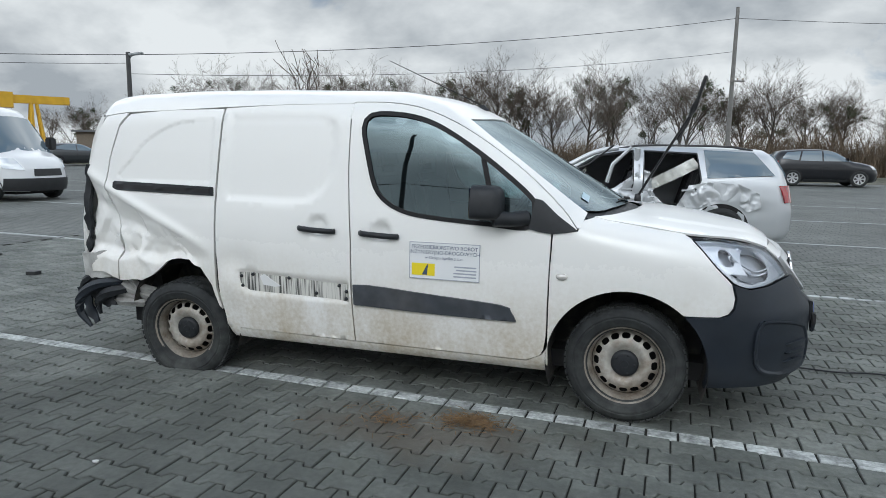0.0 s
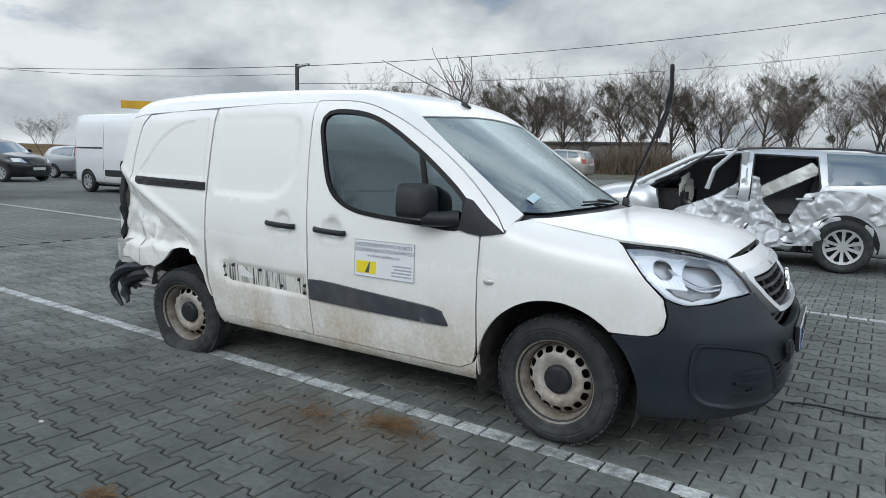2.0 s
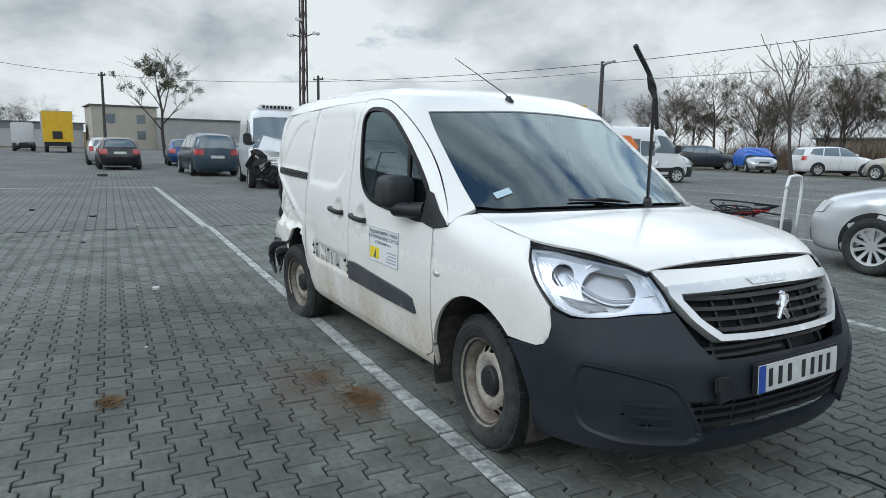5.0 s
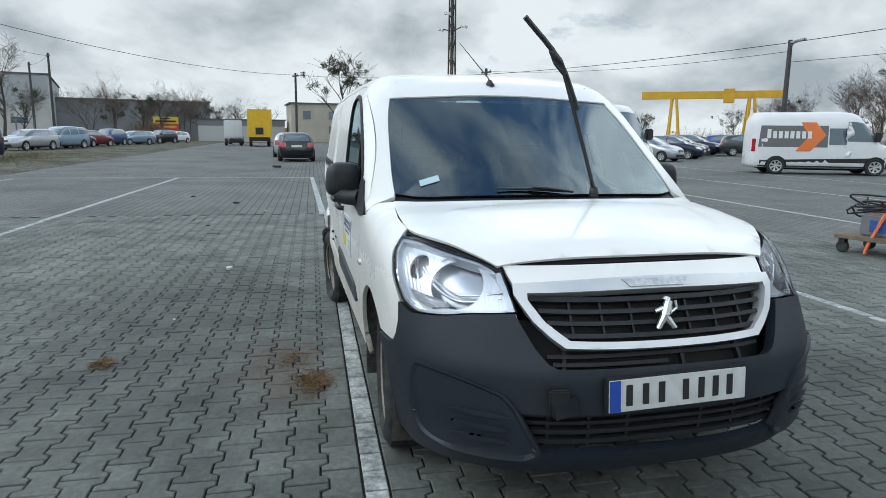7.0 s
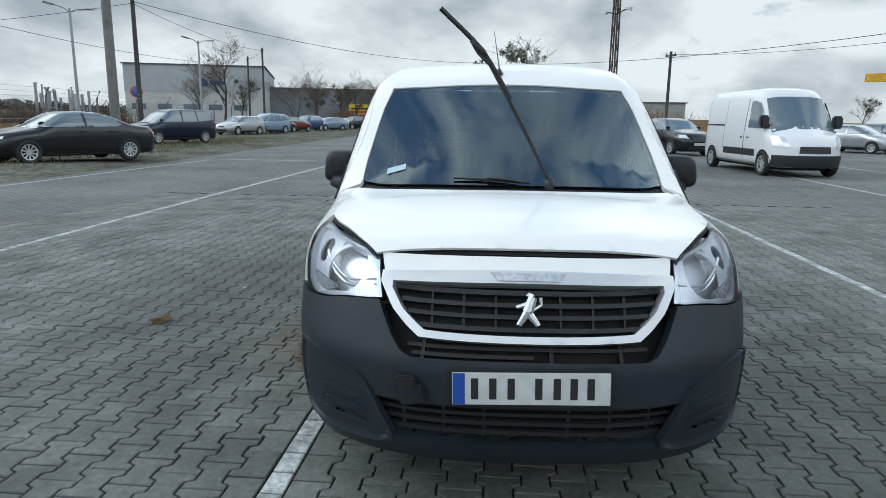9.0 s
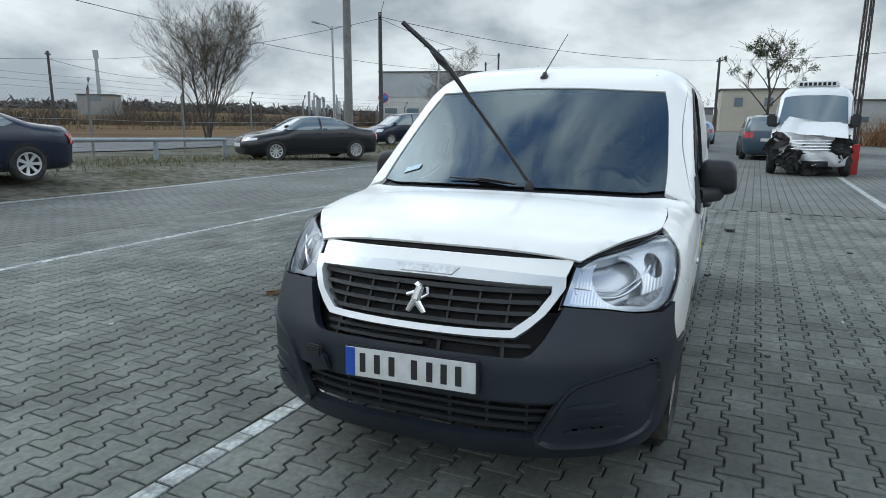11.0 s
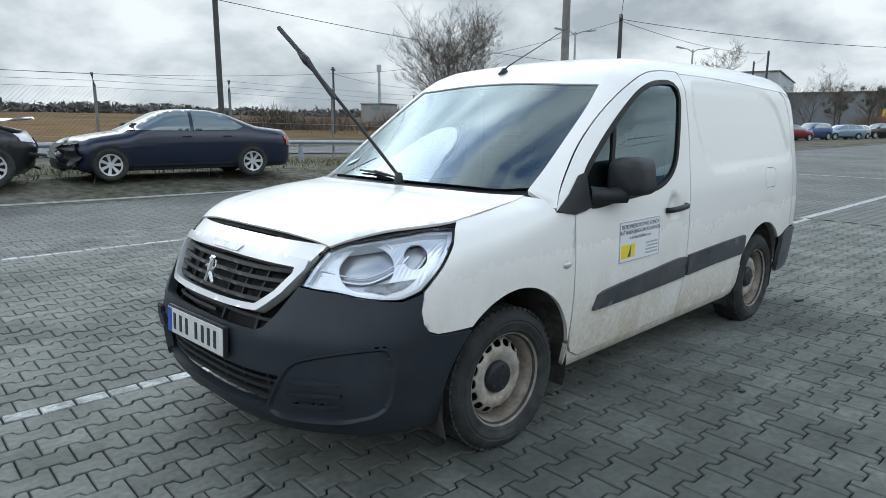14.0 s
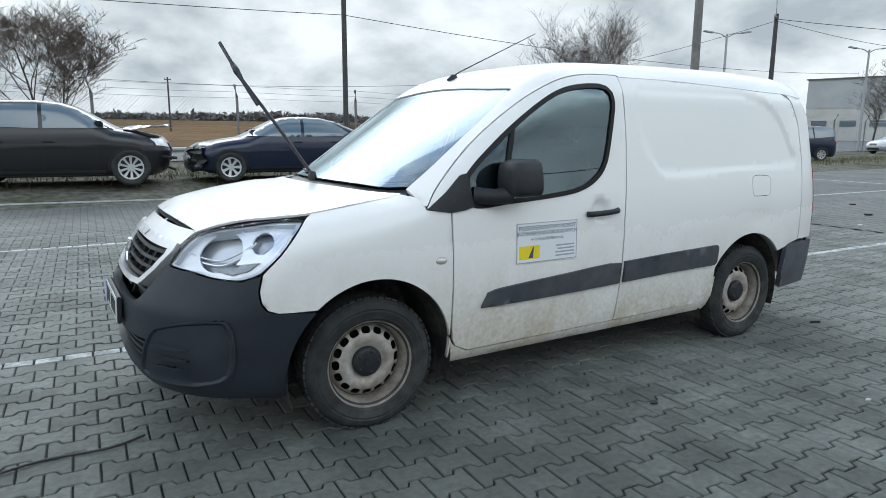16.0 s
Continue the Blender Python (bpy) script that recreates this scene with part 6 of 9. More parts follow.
# mud-caked hose dangling from the front
tagged(bar("loose_cable", spline([(2.30, 0.42, 0.012), (2.45, 0.47, 0.010), (2.7, 0.45, 0.010), (2.95, 0.5, 0.010), (3.2, 0.44, 0.010)], 0.05), 0.006, BLACK_PLASTIC, None, sides=6), "thin black cable lying on the paving before the van", "cable")

# ---- other vehicles ----
# opaque panes; the blue-grey base stands for sky and road light coming through
CAR_GLASS = mat("car_glass_dark", (0.10, 0.14, 0.17), 0.03, spec=0.9, coat=0.6)
RED_LENS = mat("red_lens", (0.35, 0.01, 0.015), 0.15, coat=1)
CLEAR = mat("clear_headlamp", (0.62, 0.65, 0.68), 0.12, 0.4, coat=1.0)
PLATE_W = mat("plate_white", (0.68, 0.69, 0.68), 0.4)
TRIM = mat("black_trim", (0.02, 0.021, 0.023), 0.5, vary=0.15)
INNER = mat("wreck_dark_inside", (0.02, 0.02, 0.021), 0.8, vary=0.4, scale=14)


def paint(name, c, metal=0.25):
    return mat(name, c, 0.28, metal, coat=0.7, spec=0.25, vary=0.05, scale=3, second=tuple(min(1, v * 0.85 + 0.004) for v in c), sscale=3, sfac=0.35)


KINDS = {
    "sedan": dict(top=[(-2.6, 0.80), (-2.40, 0.93), (-2.2, 1.01), (-1.75, 1.06), (-1.5, 1.10), (-0.95, 1.34), (-0.6, 1.415), (-0.2, 1.435), (0.2, 1.42), (0.42, 1.375), (1.22, 0.985), (1.6, 0.93), (2.1, 0.84), (2.35, 0.74), (2.5, 0.6)],
                  hw=[(0, 0.76), (0.25, 0.84), (0.5, 0.89), (0.75, 0.90), (0.92, 0.87), (1.05, 0.83), (1.40, 0.62)], nose=[(0, 2.25), (0.3, 2.38), (0.55, 2.40), (0.75, 2.33), (1.0, 2.2)], tail=[(0, -2.25), (0.35, -2.38), (0.7, -2.40), (0.95, -2.34), (1.2, -2.2)],
                  wins=[[(1.08, 0.99), (0.45, 1.33), (0.15, 1.385), (-0.12, 1.39), (-0.10, 0.98)], [(-0.17, 0.98), (-0.19, 1.39), (-0.55, 1.37), (-0.9, 1.26), (-1.22, 1.06), (-1.05, 1.0)]], ws=(0.44, 1.18, 0.58, 0.72), rw=(-1.47, -0.88, 0.66, 0.54), wheels=(1.45, -1.38), R=0.325, hl=(0.62, 0.74, 0.42, 0.80), tl=(0.66, 0.86, 0.50, 0.84), gr=(0.60, 0.74, 0.22)),
    "estate": dict(top=[(-2.5, 1.0), (-2.25, 1.22), (-2.05, 1.38), (-1.8, 1.44), (-1.2, 1.475), (-0.4, 1.48), (0.1, 1.46), (0.4, 1.39), (1.2, 1.0), (1.6, 0.95), (2.0, 0.85), (2.25, 0.72), (2.4, 0.6)],
                   hw=[(0, 0.76), (0.25, 0.84), (0.5, 0.89), (0.75, 0.90), (0.95, 0.87), (1.05, 0.84), (1.45, 0.64)], nose=[(0, 2.1), (0.3, 2.25), (0.55, 2.28), (0.75, 2.2), (1.0, 2.1)], tail=[(0, -2.15), (0.35, -2.30), (0.6, -2.31), (0.9, -2.24), (1.1, -2.17), (1.4, -1.98)],
                   wins=[[(1.05, 1.0), (0.4, 1.36), (0.1, 1.41), (-0.15, 1.42), (-0.13, 1.0)], [(-0.19, 1.0), (-0.2, 1.42), (-0.98, 1.41), (-1.02, 1.02)], [(-1.09, 1.03), (-1.05, 1.405), (-1.7, 1.38), (-1.95, 1.08)]], ws=(0.42, 1.16, 0.58, 0.72), rear_win=(0.62, 1.05, 0.52, 1.36), wheels=(1.33, -1.30), R=0.32, hl=(0.60, 0.78, 0.42, 0.80), tl=(0.72, 0.95, 0.52, 0.82), gr=(0.58, 0.70, 0.3)),
    "hatch": dict(top=[(-2.2, 0.95), (-2.0, 1.18), (-1.8, 1.34), (-1.55, 1.42), (-0.8, 1.47), (-0.2, 1.47), (0.15, 1.44), (0.4, 1.36), (1.15, 1.0), (1.55, 0.94), (1.85, 0.84), (2.05, 0.7), (2.2, 0.55)],
                  hw=[(0, 0.74), (0.25, 0.82), (0.5, 0.86), (0.75, 0.87), (0.95, 0.84), (1.05, 0.82), (1.45, 0.62)], nose=[(0, 1.95), (0.3, 2.08), (0.55, 2.1), (0.75, 2.02), (1.0, 1.9)], tail=[(0, -1.9), (0.35, -2.05), (0.7, -2.05), (1.0, -1.98), (1.4, -1.75)],
                  wins=[[(1.0, 1.0), (0.4, 1.32), (0.1, 1.39), (-0.12, 1.40), (-0.1, 1.0)], [(-0.17, 1.0), (-0.18, 1.40), (-0.8, 1.38), (-1.35, 1.24), (-1.45, 1.08)]], ws=(0.42, 1.1, 0.56, 0.68), rear_win=(0.56, 1.02, 0.46, 1.32), wheels=(1.27, -1.24), R=0.30, hl=(0.62, 0.80, 0.42, 0.76), tl=(0.74, 1.0, 0.55, 0.76), gr=(0.56, 0.68, 0.3)),
    "suv": dict(top=[(-2.4, 1.1), (-2.2, 1.35), (-1.98, 1.53), (-1.7, 1.60), (-1.0, 1.65), (-0.2, 1.66), (0.2, 1.62), (0.45, 1.54), (1.15, 1.14), (1.55, 1.08), (2.0, 0.97), (2.2, 0.8), (2.35, 0.6)],
                hw=[(0, 0.80), (0.3, 0.88), (0.6, 0.92), (0.85, 0.92), (1.05, 0.89), (1.15, 0.86), (1.6, 0.68)], nose=[(0, 2.05), (0.35, 2.22), (0.65, 2.25), (0.85, 2.18), (1.1, 2.05)], tail=[(0, -2.05), (0.4, -2.22), (0.8, -2.22), (1.1, -2.16), (1.5, -1.98)],
                wins=[[(1.05, 1.13), (0.45, 1.47), (0.15, 1.56), (-0.12, 1.575), (-0.1, 1.12)], [(-0.17, 1.12), (-0.18, 1.575), (-0.95, 1.56), (-1.05, 1.14)], [(-1.12, 1.15), (-1.02, 1.55), (-1.6, 1.50), (-1.82, 1.22)]], ws=(0.46, 1.1, 0.60, 0.74), rear_win=(0.60, 1.15, 0.52, 1.48), wheels=(1.36, -1.33), R=0.36, hl=(0.74, 0.92, 0.46, 0.82), tl=(0.86, 1.10, 0.60, 0.84), gr=(0.66, 0.84, 0.34)),
    "mpv": dict(top=[(-2.55, 1.1), (-2.4, 1.35), (-2.25, 1.56), (-2.0, 1.66), (-1.0, 1.72), (-0.2, 1.73), (0.3, 1.68), (0.6, 1.56), (1.4, 1.08), (1.75, 1.02), (2.1, 0.9), (2.3, 0.72), (2.45, 0.55)],
                hw=[(0, 0.78), (0.3, 0.86), (0.6, 0.90), (0.85, 0.90), (1.0, 0.88), (1.15, 0.85), (1.65, 0.70)], nose=[(0, 2.15), (0.35, 2.32), (0.6, 2.33), (0.8, 2.26), (1.1, 2.1)], tail=[(0, -2.2), (0.4, -2.36), (0.8, -2.36), (1.1, -2.32), (1.6, -2.2)],
                wins=[[(1.3, 1.08), (0.6, 1.50), (0.25, 1.62), (-0.05, 1.64), (-0.03, 1.08)], [(-0.1, 1.08), (-0.12, 1.64), (-0.95, 1.64), (-0.98, 1.1)], [(-1.05, 1.1), (-1.02, 1.63), (-1.95, 1.57), (-2.1, 1.2)]], ws=(0.60, 1.34, 0.62, 0.76), rear_win=(0.66, 1.12, 0.60, 1.58), wheels=(1.42, -1.42), R=0.33, hl=(0.66, 0.86, 0.46, 0.82), tl=(0.85, 1.08, 0.52, 0.84), gr=(0.60, 0.74, 0.3)),
    "van": dict(top=[(-2.95, 2.3), (-2.8, 2.40), (-2.4, 2.46), (0.7, 2.47), (1.0, 2.42), (1.22, 2.30), (2.02, 1.32), (2.2, 1.22), (2.5, 1.10), (2.68, 0.95), (2.8, 0.75)],
                hw=[(0, 0.90), (0.3, 0.97), (0.6, 1.0), (1.1, 1.0), (1.5, 0.97), (2.2, 0.90), (2.45, 0.84)], nose=[(0, 2.5), (0.3, 2.66), (0.55, 2.70), (0.85, 2.66), (1.1, 2.56), (1.4, 2.4)], tail=[(0, -2.7), (0.4, -2.78), (1.5, -2.78), (2.3, -2.72), (2.6, -2.6)],
                wins=[[(1.85, 1.30), (1.25, 2.02), (0.95, 2.08), (0.72, 2.08), (0.74, 1.32)]], ws=(1.26, 1.98, 0.78, 0.88), rear_win=None, wheels=(1.78, -1.75), R=0.34, hl=(0.80, 1.10, 0.60, 0.93), tl=(0.9, 1.4, 0.78, 0.9), gr=(0.66, 0.84, 0.42)),
}
TYRE_ME = {}


def plain_wheel(parent, x, y, z, sg, R, spokes=7, rim_mat=None, label="", turn=0):
    key = (round(R, 2), spokes)
    if key not in TYRE_ME:
        v, f = wheel_parts(R, R * 0.66, 0.20, 30)
        rr = R * 0.66
        outline = [(rr * math.cos(2 * math.pi * i / 40), rr * math.sin(2 * math.pi * i / 40)) for i in range(40)]
        holes = []
        for k in range(spokes):
            w = 2 * math.pi * k / spokes
            half = math.pi / spokes * 0.62
            holes.append([(r * math.cos(w + a * half), r * math.sin(w + a * half)) for r, a in ((0.30 * rr, -0.35), (0.30 * rr, 0.35), (0.6 * rr, 0.85), (0.86 * rr, 1.0), (0.9 * rr, 0), (0.86 * rr, -1.0), (0.6 * rr, -0.85))])
        Q, T = fill(outline, 0.05, holes)
        r = np.hypot(Q[:, 0], Q[:, 1])
        P = np.stack([Q[:, 0], 0.075 + 0.02 * (r / rr) ** 2, Q[:, 1]], 1)
        TYRE_ME[key] = ((v, f), (P, T))
    (v, f), (P, T) = TYRE_ME[key]
    if ("m", key) not in TYRE_ME:
        a = mesh_ob("wheel", v, f, RUBBER, parent, sharp=35)
        b = shell("rim", P, np.tile([0, 1.0, 0], (len(P), 1)), T, rim_mat or ALLOY, a, 0, 0.03, "alloy rim")
        lv, lf = lathe([(0.0, 0.02), (R * 0.62, 0.02)], 24)
        c = mesh_ob("brake_disc", lv, lf, DARK, a)
        TYRE_ME[("m", key)] = (a.data, b.data, c.data)
    else:
        me = TYRE_ME[("m", key)]
        a = new("wheel", me[0])
        a.parent = parent
        for nm, d in (("rim", me[1]), ("brake_disc", me[2])):
            o = new(nm, d)
            o.parent = a
    a["label"] = label or "black tyre on an alloy rim"
    a.matrix_local = pose(x, y, z, 0, 0, (0 if sg > 0 else 180) + turn)
    return a


def vehicle(name, kind, col, m, label, category="car", group="", skip=(), dent=None, res=(40, 48), cuts=(), spokes=7, roof_rails=False, lean=None, flat_black=None):
    """A car or van in its own axes (x forward), set down at the pose m."""
    K = KINDS[kind]
    L = max(v for _, v in K["nose"])
    S = Shape(K["top"], [(-9, 0), (K["ws"][0], 0.10), (K["ws"][1], 0.22), (9, 0.15)], K["hw"], K["nose"], K["tail"], 0.20 if kind != "van" else 0.26, cam=0.05,
              kx=[(-9, 0.20), (9, 0.20)], fx=(L - 0.75, 0.22), rx=(-L + 0.8, 0.12), front=(0.40, 3.0), rear=(0.22, 3.5))
    t = thing(name, label, category, group)
    body = S.skin("body", col, t, -L + 0.75, L - 0.75, 0.62, res[0], res[1], 10)
    if dent is not None or cuts:
        me = body.data
        P = np.array([v.co[:] for v in me.vertices])
        if cuts:
            bm = bmesh.new()
            bm.from_mesh(me)
            kill = []
            for f in bm.faces:
                c = f.calc_center_median()
                for sg, lp in cuts:
                    if c.y * sg > 0.3 and inside(np.array([[c.x, c.z]]), lp)[0]:
                        kill.append(f)
            bmesh.ops.delete(bm, geom=kill, context="FACES")
            bm.to_mesh(me)
            bm.free()
            P = np.array([v.co[:] for v in me.vertices])
        if dent is not None:
            for v, p in zip(me.vertices, dent(P)):
                v.co = p

    def pan(nm, lp, sg, material, lift=0.004, step=0.12, par=None, lab=""):
        Q, T = fill(lp, step)
        P = S.side(Q, sg)
        N = S.normal(P)
        P = P + N * lift
        if dent is not None:
            P = dent(P)
        return shell(nm, P, N, T, material, par or body, 0, 0.006, lab)

    def fr(nm, lp, sx, material, lift=0.004, lab="", step=0.1):
        Q, T = fill(lp, step)
        o = np.stack([0 * Q[:, 0] + sx * 1.0, Q[:, 0], Q[:, 1]], 1)
        P = S.cast(o, np.tile([float(sx), 0, 0], (len(Q), 1)), 3)
        N = S.normal(P)
        P = P + N * (lift + 0.012)
        if dent is not None:
            P = dent(P)
        return shell(nm, P, N, T, material, body, 0, 0.022, lab)

    def tp(nm, lp, material, lift=0.004, lab=""):
        Q, T = fill(lp, 0.12)
        P = S.above(Q, 0.7)
        N = S.normal(P)
        P = P + N * lift
        if dent is not None:
            P = dent(P)
        return shell(nm, P, N, T, material, body, 0, 0.006, lab)
    for sg in (-1, 1):
        for i, w in enumerate(K["wins"]):
            if (sg, i) in skip:
                continue
            pan("side_window", w, sg, CAR_GLASS, 0.012, 0.07, lab="dark side window")
        R = K["R"]
        for j, x in enumerate(K["wheels"]):
            # flat near-black discs on the body, painted as the shaded arch openings
            lp = [(px, max(pz, 0.21)) for px, pz in circle_arc(x, R, R + 0.055, -20, 200, 22)]
            pan("wheel_arch", lp, sg, DARK, 0.003, 0.2)
            y = float(S.side(np.array([[x, 0.5]]), sg)[0][1])
            plain_wheel(t, x, y - sg * 0.072, R, sg, R, spokes)
        pan("sill_trim", [(K["wheels"][1] + R + 0.08, 0.22), (K["wheels"][0] - R - 0.08, 0.22), (K["wheels"][0] - R - 0.1, 0.32), (K["wheels"][1] + R + 0.1, 0.32)], sg, TRIM, 0.006)
        z0, z1, y0, y1 = K["hl"]
        if ("hl", sg) not in skip:
            fr("headlight", [(sg * y0, z0), (sg * y1, z0 + 0.05), (sg * y1, z1), (sg * (y0 + 0.1), z1 - 0.01)], 1, CLEAR, 0.006, "clear headlight")
        z0, z1, y0, y1 = K["tl"]
        fr("tail_light", [(sg * y0, z0), (sg * y1, z0), (sg * y1, z1), (sg * y0, z1)], -1, RED_LENS, 0.006, "red tail light")
        mx = K["ws"][1] - 0.12
        zb = K["wins"][0][0][1] + 0.07
        yb = float(S.side(np.array([[mx - 0.05, zb]]), sg)[0][1])
        bm = bmesh.new()
        if kind == "van":
            box(bm, mx - 0.22, mx - 0.02, yb + sg * 0.06, yb + sg * 0.30, zb - 0.05, zb + 0.30, 0.04)
            box(bm, mx - 0.15, mx - 0.06, yb - sg * 0.04, yb + sg * 0.10, zb - 0.02, zb + 0.05)
        else:
            box(bm, mx - 0.22, mx - 0.06, yb + sg * 0.05, yb + sg * 0.20, zb - 0.06, zb + 0.07, 0.03)
            box(bm, mx - 0.16, mx - 0.09, yb - sg * 0.05, yb + sg * 0.08, zb - 0.05, zb - 0.01)
        part("door_mirror", bm, TRIM if kind == "van" else col, t, smooth=True)
        if kind != "van":
            for hx in (-0.02, -0.85):
                hp_ = S.side(np.array([[hx, 0.86]]), sg)[0]
                bm = bmesh.new()
                box(bm, hx - 0.09, hx + 0.09, hp_[1] - 0.008, hp_[1] + 0.022 * sg, 0.85, 0.875, 0.004)
                part("door_handle", bm, col, body)
            # shut lines
            for lx in (K["wins"][0][-1][0] - 0.035, K["wheels"][0] - R - 0.22):
                pan("shut_line", [(lx - 0.004, 0.34), (lx + 0.004, 0.34), (lx + 0.004, K["wins"][0][0][1] - 0.02), (lx - 0.004, K["wins"][0][0][1] - 0.02)], sg, DARK, 0.001, 0.3)
    x0, x1, y0, y1 = K["ws"]
    if "ws" not in skip:
        tp("windscreen", [(x0, -y0), (x0 + 0.05, 0), (x0, y0), (x1, y1), (x1 + 0.08, 0), (x1, -y1)], CAR_GLASS, lab="dark windscreen")
    if K.get("rw"):
        a, b, ya, yb_ = K["rw"]
        tp("rear_window", [(a, -ya), (b, -yb_), (b, yb_), (a, ya)], CAR_GLASS)
    if K.get("rear_win"):
        ya, za, yb_, zb = K["rear_win"]
        fr("rear_window", [(-ya, za), (ya, za), (yb_, zb), (-yb_, zb)], -1, CAR_GLASS, lab="dark rear window")
    z0, z1, w = K["gr"]
    if "gr" not in skip:
        fr("grille", [(-w, z0), (w, z0), (w * 0.95, z1), (-w * 0.95, z1)], 1, TRIM, 0.005)
    fr("lower_intake", [(-0.5, 0.28), (0.5, 0.28), (0.48, 0.42), (-0.48, 0.42)], 1, TRIM, 0.004)
    for sx, zc in ((1, 0.52), (-1, 0.78 if kind in ("estate", "hatch", "mpv", "suv") else 0.74)):
        if ("plate", sx) in skip:
            continue
        fr("number_plate", [(-0.26, zc - 0.055), (0.26, zc - 0.055), (0.26, zc + 0.055), (-0.26, zc + 0.055)], sx, PLATE_W, 0.012, "pale number plate", 0.2)
    if roof_rails:
        for sg in (-1, 1):
            rp = S.above(np.array([(x, sg * 0.55) for x in np.linspace(-1.7, 0.1, 8)]))
            bar("roof_rail", [tuple(p + np.array([0, 0, 0.03 if 0 < i < 7 else 0.0])) for i, p in enumerate(rp)], 0.016, TRIM, t, sides=6)
    bm = bmesh.new()
    box(bm, -L + 0.5, L - 0.5, -0.6, 0.6, 0.18, 0.30)
    part("underbody", bm, DARK, t)
    t.matrix_world = m
    return t, S, pan, fr, tp


def put(x, y, yaw, extra=0.0):
    return pose(x, y, float(rise(x, y)) + extra, 0, 0, yaw)


BLACK_P, NAVY, SILVER, GREY_P, WHITE_P = paint("black_car_paint", (0.012, 0.013, 0.016)), paint("navy_car_paint", (0.007, 0.013, 0.034)), paint("silver_car_paint", (0.45, 0.47, 0.49), 0.6), paint("graphite_car_paint", (0.05, 0.055, 0.06), 0.5), paint("white_car_paint", (0.72, 0.73, 0.74), 0.0)
BLUE_P, TEAL, CHAMP, RED_P, PALEBLUE = paint("blue_car_paint", (0.03, 0.07, 0.19), 0.4), paint("blue_grey_car_paint", (0.05, 0.08, 0.11), 0.5), paint("champagne_car_paint", (0.42, 0.40, 0.36), 0.5), paint("dark_red_car_paint", (0.16, 0.02, 0.025), 0.3), paint("pale_blue_car_paint", (0.25, 0.34, 0.46), 0.4)

# the wrecked estate beside the van: its left doors torn open
VD1 = [(1.02, 0.98), (0.42, 1.35), (0.1, 1.41), (-0.14, 1.42), (-0.16, 1.0), (-0.10, 0.42), (0.70, 0.38), (0.86, 0.6), (0.93, 0.9)]
VD2 = [(-0.22, 1.42), (-0.98, 1.40), (-1.06, 1.0), (-0.92, 0.72), (-0.78, 0.42), (-0.20, 0.40)]


def estate_dent(P):
    P = np.array(P, float).copy()
    y, x, z = P[:, 1], P[:, 0], P[:, 2]
    w = (y > 0.2) * np.clip((0.98 - z) / 0.35, 0, 1) * np.clip(1.25 - np.abs(x + 0.1) / 1.45, 0, 1)
    P[:, 1] -= w * (0.10 + 0.05 * np.sin(x * 8 + z * 13) + 0.025 * np.sin(x * 23 - z * 19))
    P[:, 0] += w * 0.02 * np.sin(z * 31)
    return P


est, ES, epan, efr, etp = vehicle("wrecked_estate_car", "estate", paint("pearl_silver_paint", (0.56, 0.58, 0.60), 0.35), put(1.08, 6.72, 184) @ Matrix.Diagonal((1.06, 1.06, 1.07, 1)), "silver estate car with its side crushed and doors torn open", cuts=[(1, VD1), (1, VD2)], dent=estate_dent, res=(90, 120), skip=((1, 0), (1, 1)), spokes=10, roof_rails=True)
CRUSH = mat("crumpled_silver_metal", (0.56, 0.58, 0.60), 0.34, 0.3, vary=0.12, scale=9, second=(0.30, 0.30, 0.29), sscale=9, sfac=0.45)


def crumple(name, loop, par, place, amp, seed, material, label, step=0.02, thick=0.012, fold=1.0):
    """A crushed sheet: an outline in its own plane with folds thrown up across it."""
    Q, T = fill(loop, step)
    rg = np.random.RandomState(seed)
    h = amp * (2.6 * creases(Q, rg, 0.30 / fold) + 1.2 * creases(Q, rg, 0.13 / fold) + 0.5 * creases(Q, rg, 0.06 / fold))
    P = np.stack([Q[:, 0], h, Q[:, 1]], 1)
    N = np.tile([0, 1.0, 0], (len(P), 1))
    ob = shell(name, P, N, T, material, par, 0, thick, label)
    ob.data.polygons.foreach_set("use_smooth", [True] * len(ob.data.polygons))
    ob.data.set_sharp_from_angle(angle=radians(40))
    ob.matrix_local = place
    return ob


crumple("front_door", [(-0.62, -0.02), (0.45, 0.0), (0.78, 0.30), (0.62, 0.42), (0.15, 0.60), (-0.22, 0.86), (-0.34, 0.84), (-0.40, 0.55), (-0.62, 0.30)], est, pose(-0.02, 0.97, 0.28, 12, 0, 10), 0.030, 3, CRUSH, "crumpled silver front door hanging outward")
crumple("rear_door_skin", [(-0.42, 0.0), (0.35, 0.02), (0.4, 0.30), (0.1, 0.30), (-0.3, 0.22)], est, pose(-0.75, 0.86, 0.28, 10, 6, -12), 0.035, 8, CRUSH, "crushed silver rear door skin")
crumple("rear_wing_flap", [(-0.80, 0.40), (-0.70, 0.62), (-0.86, 0.93), (-1.12, 0.98), (-1.5, 0.96), (-1.76, 0.84), (-1.80, 0.66), (-1.70, 0.62)] + circle_arc(-1.30, 0.32, 0.42, 140, 25, 12), est, pose(0, 0.895, 0, 0, 0, 0), 0.016, 12, CRUSH, "torn silver rear wing")
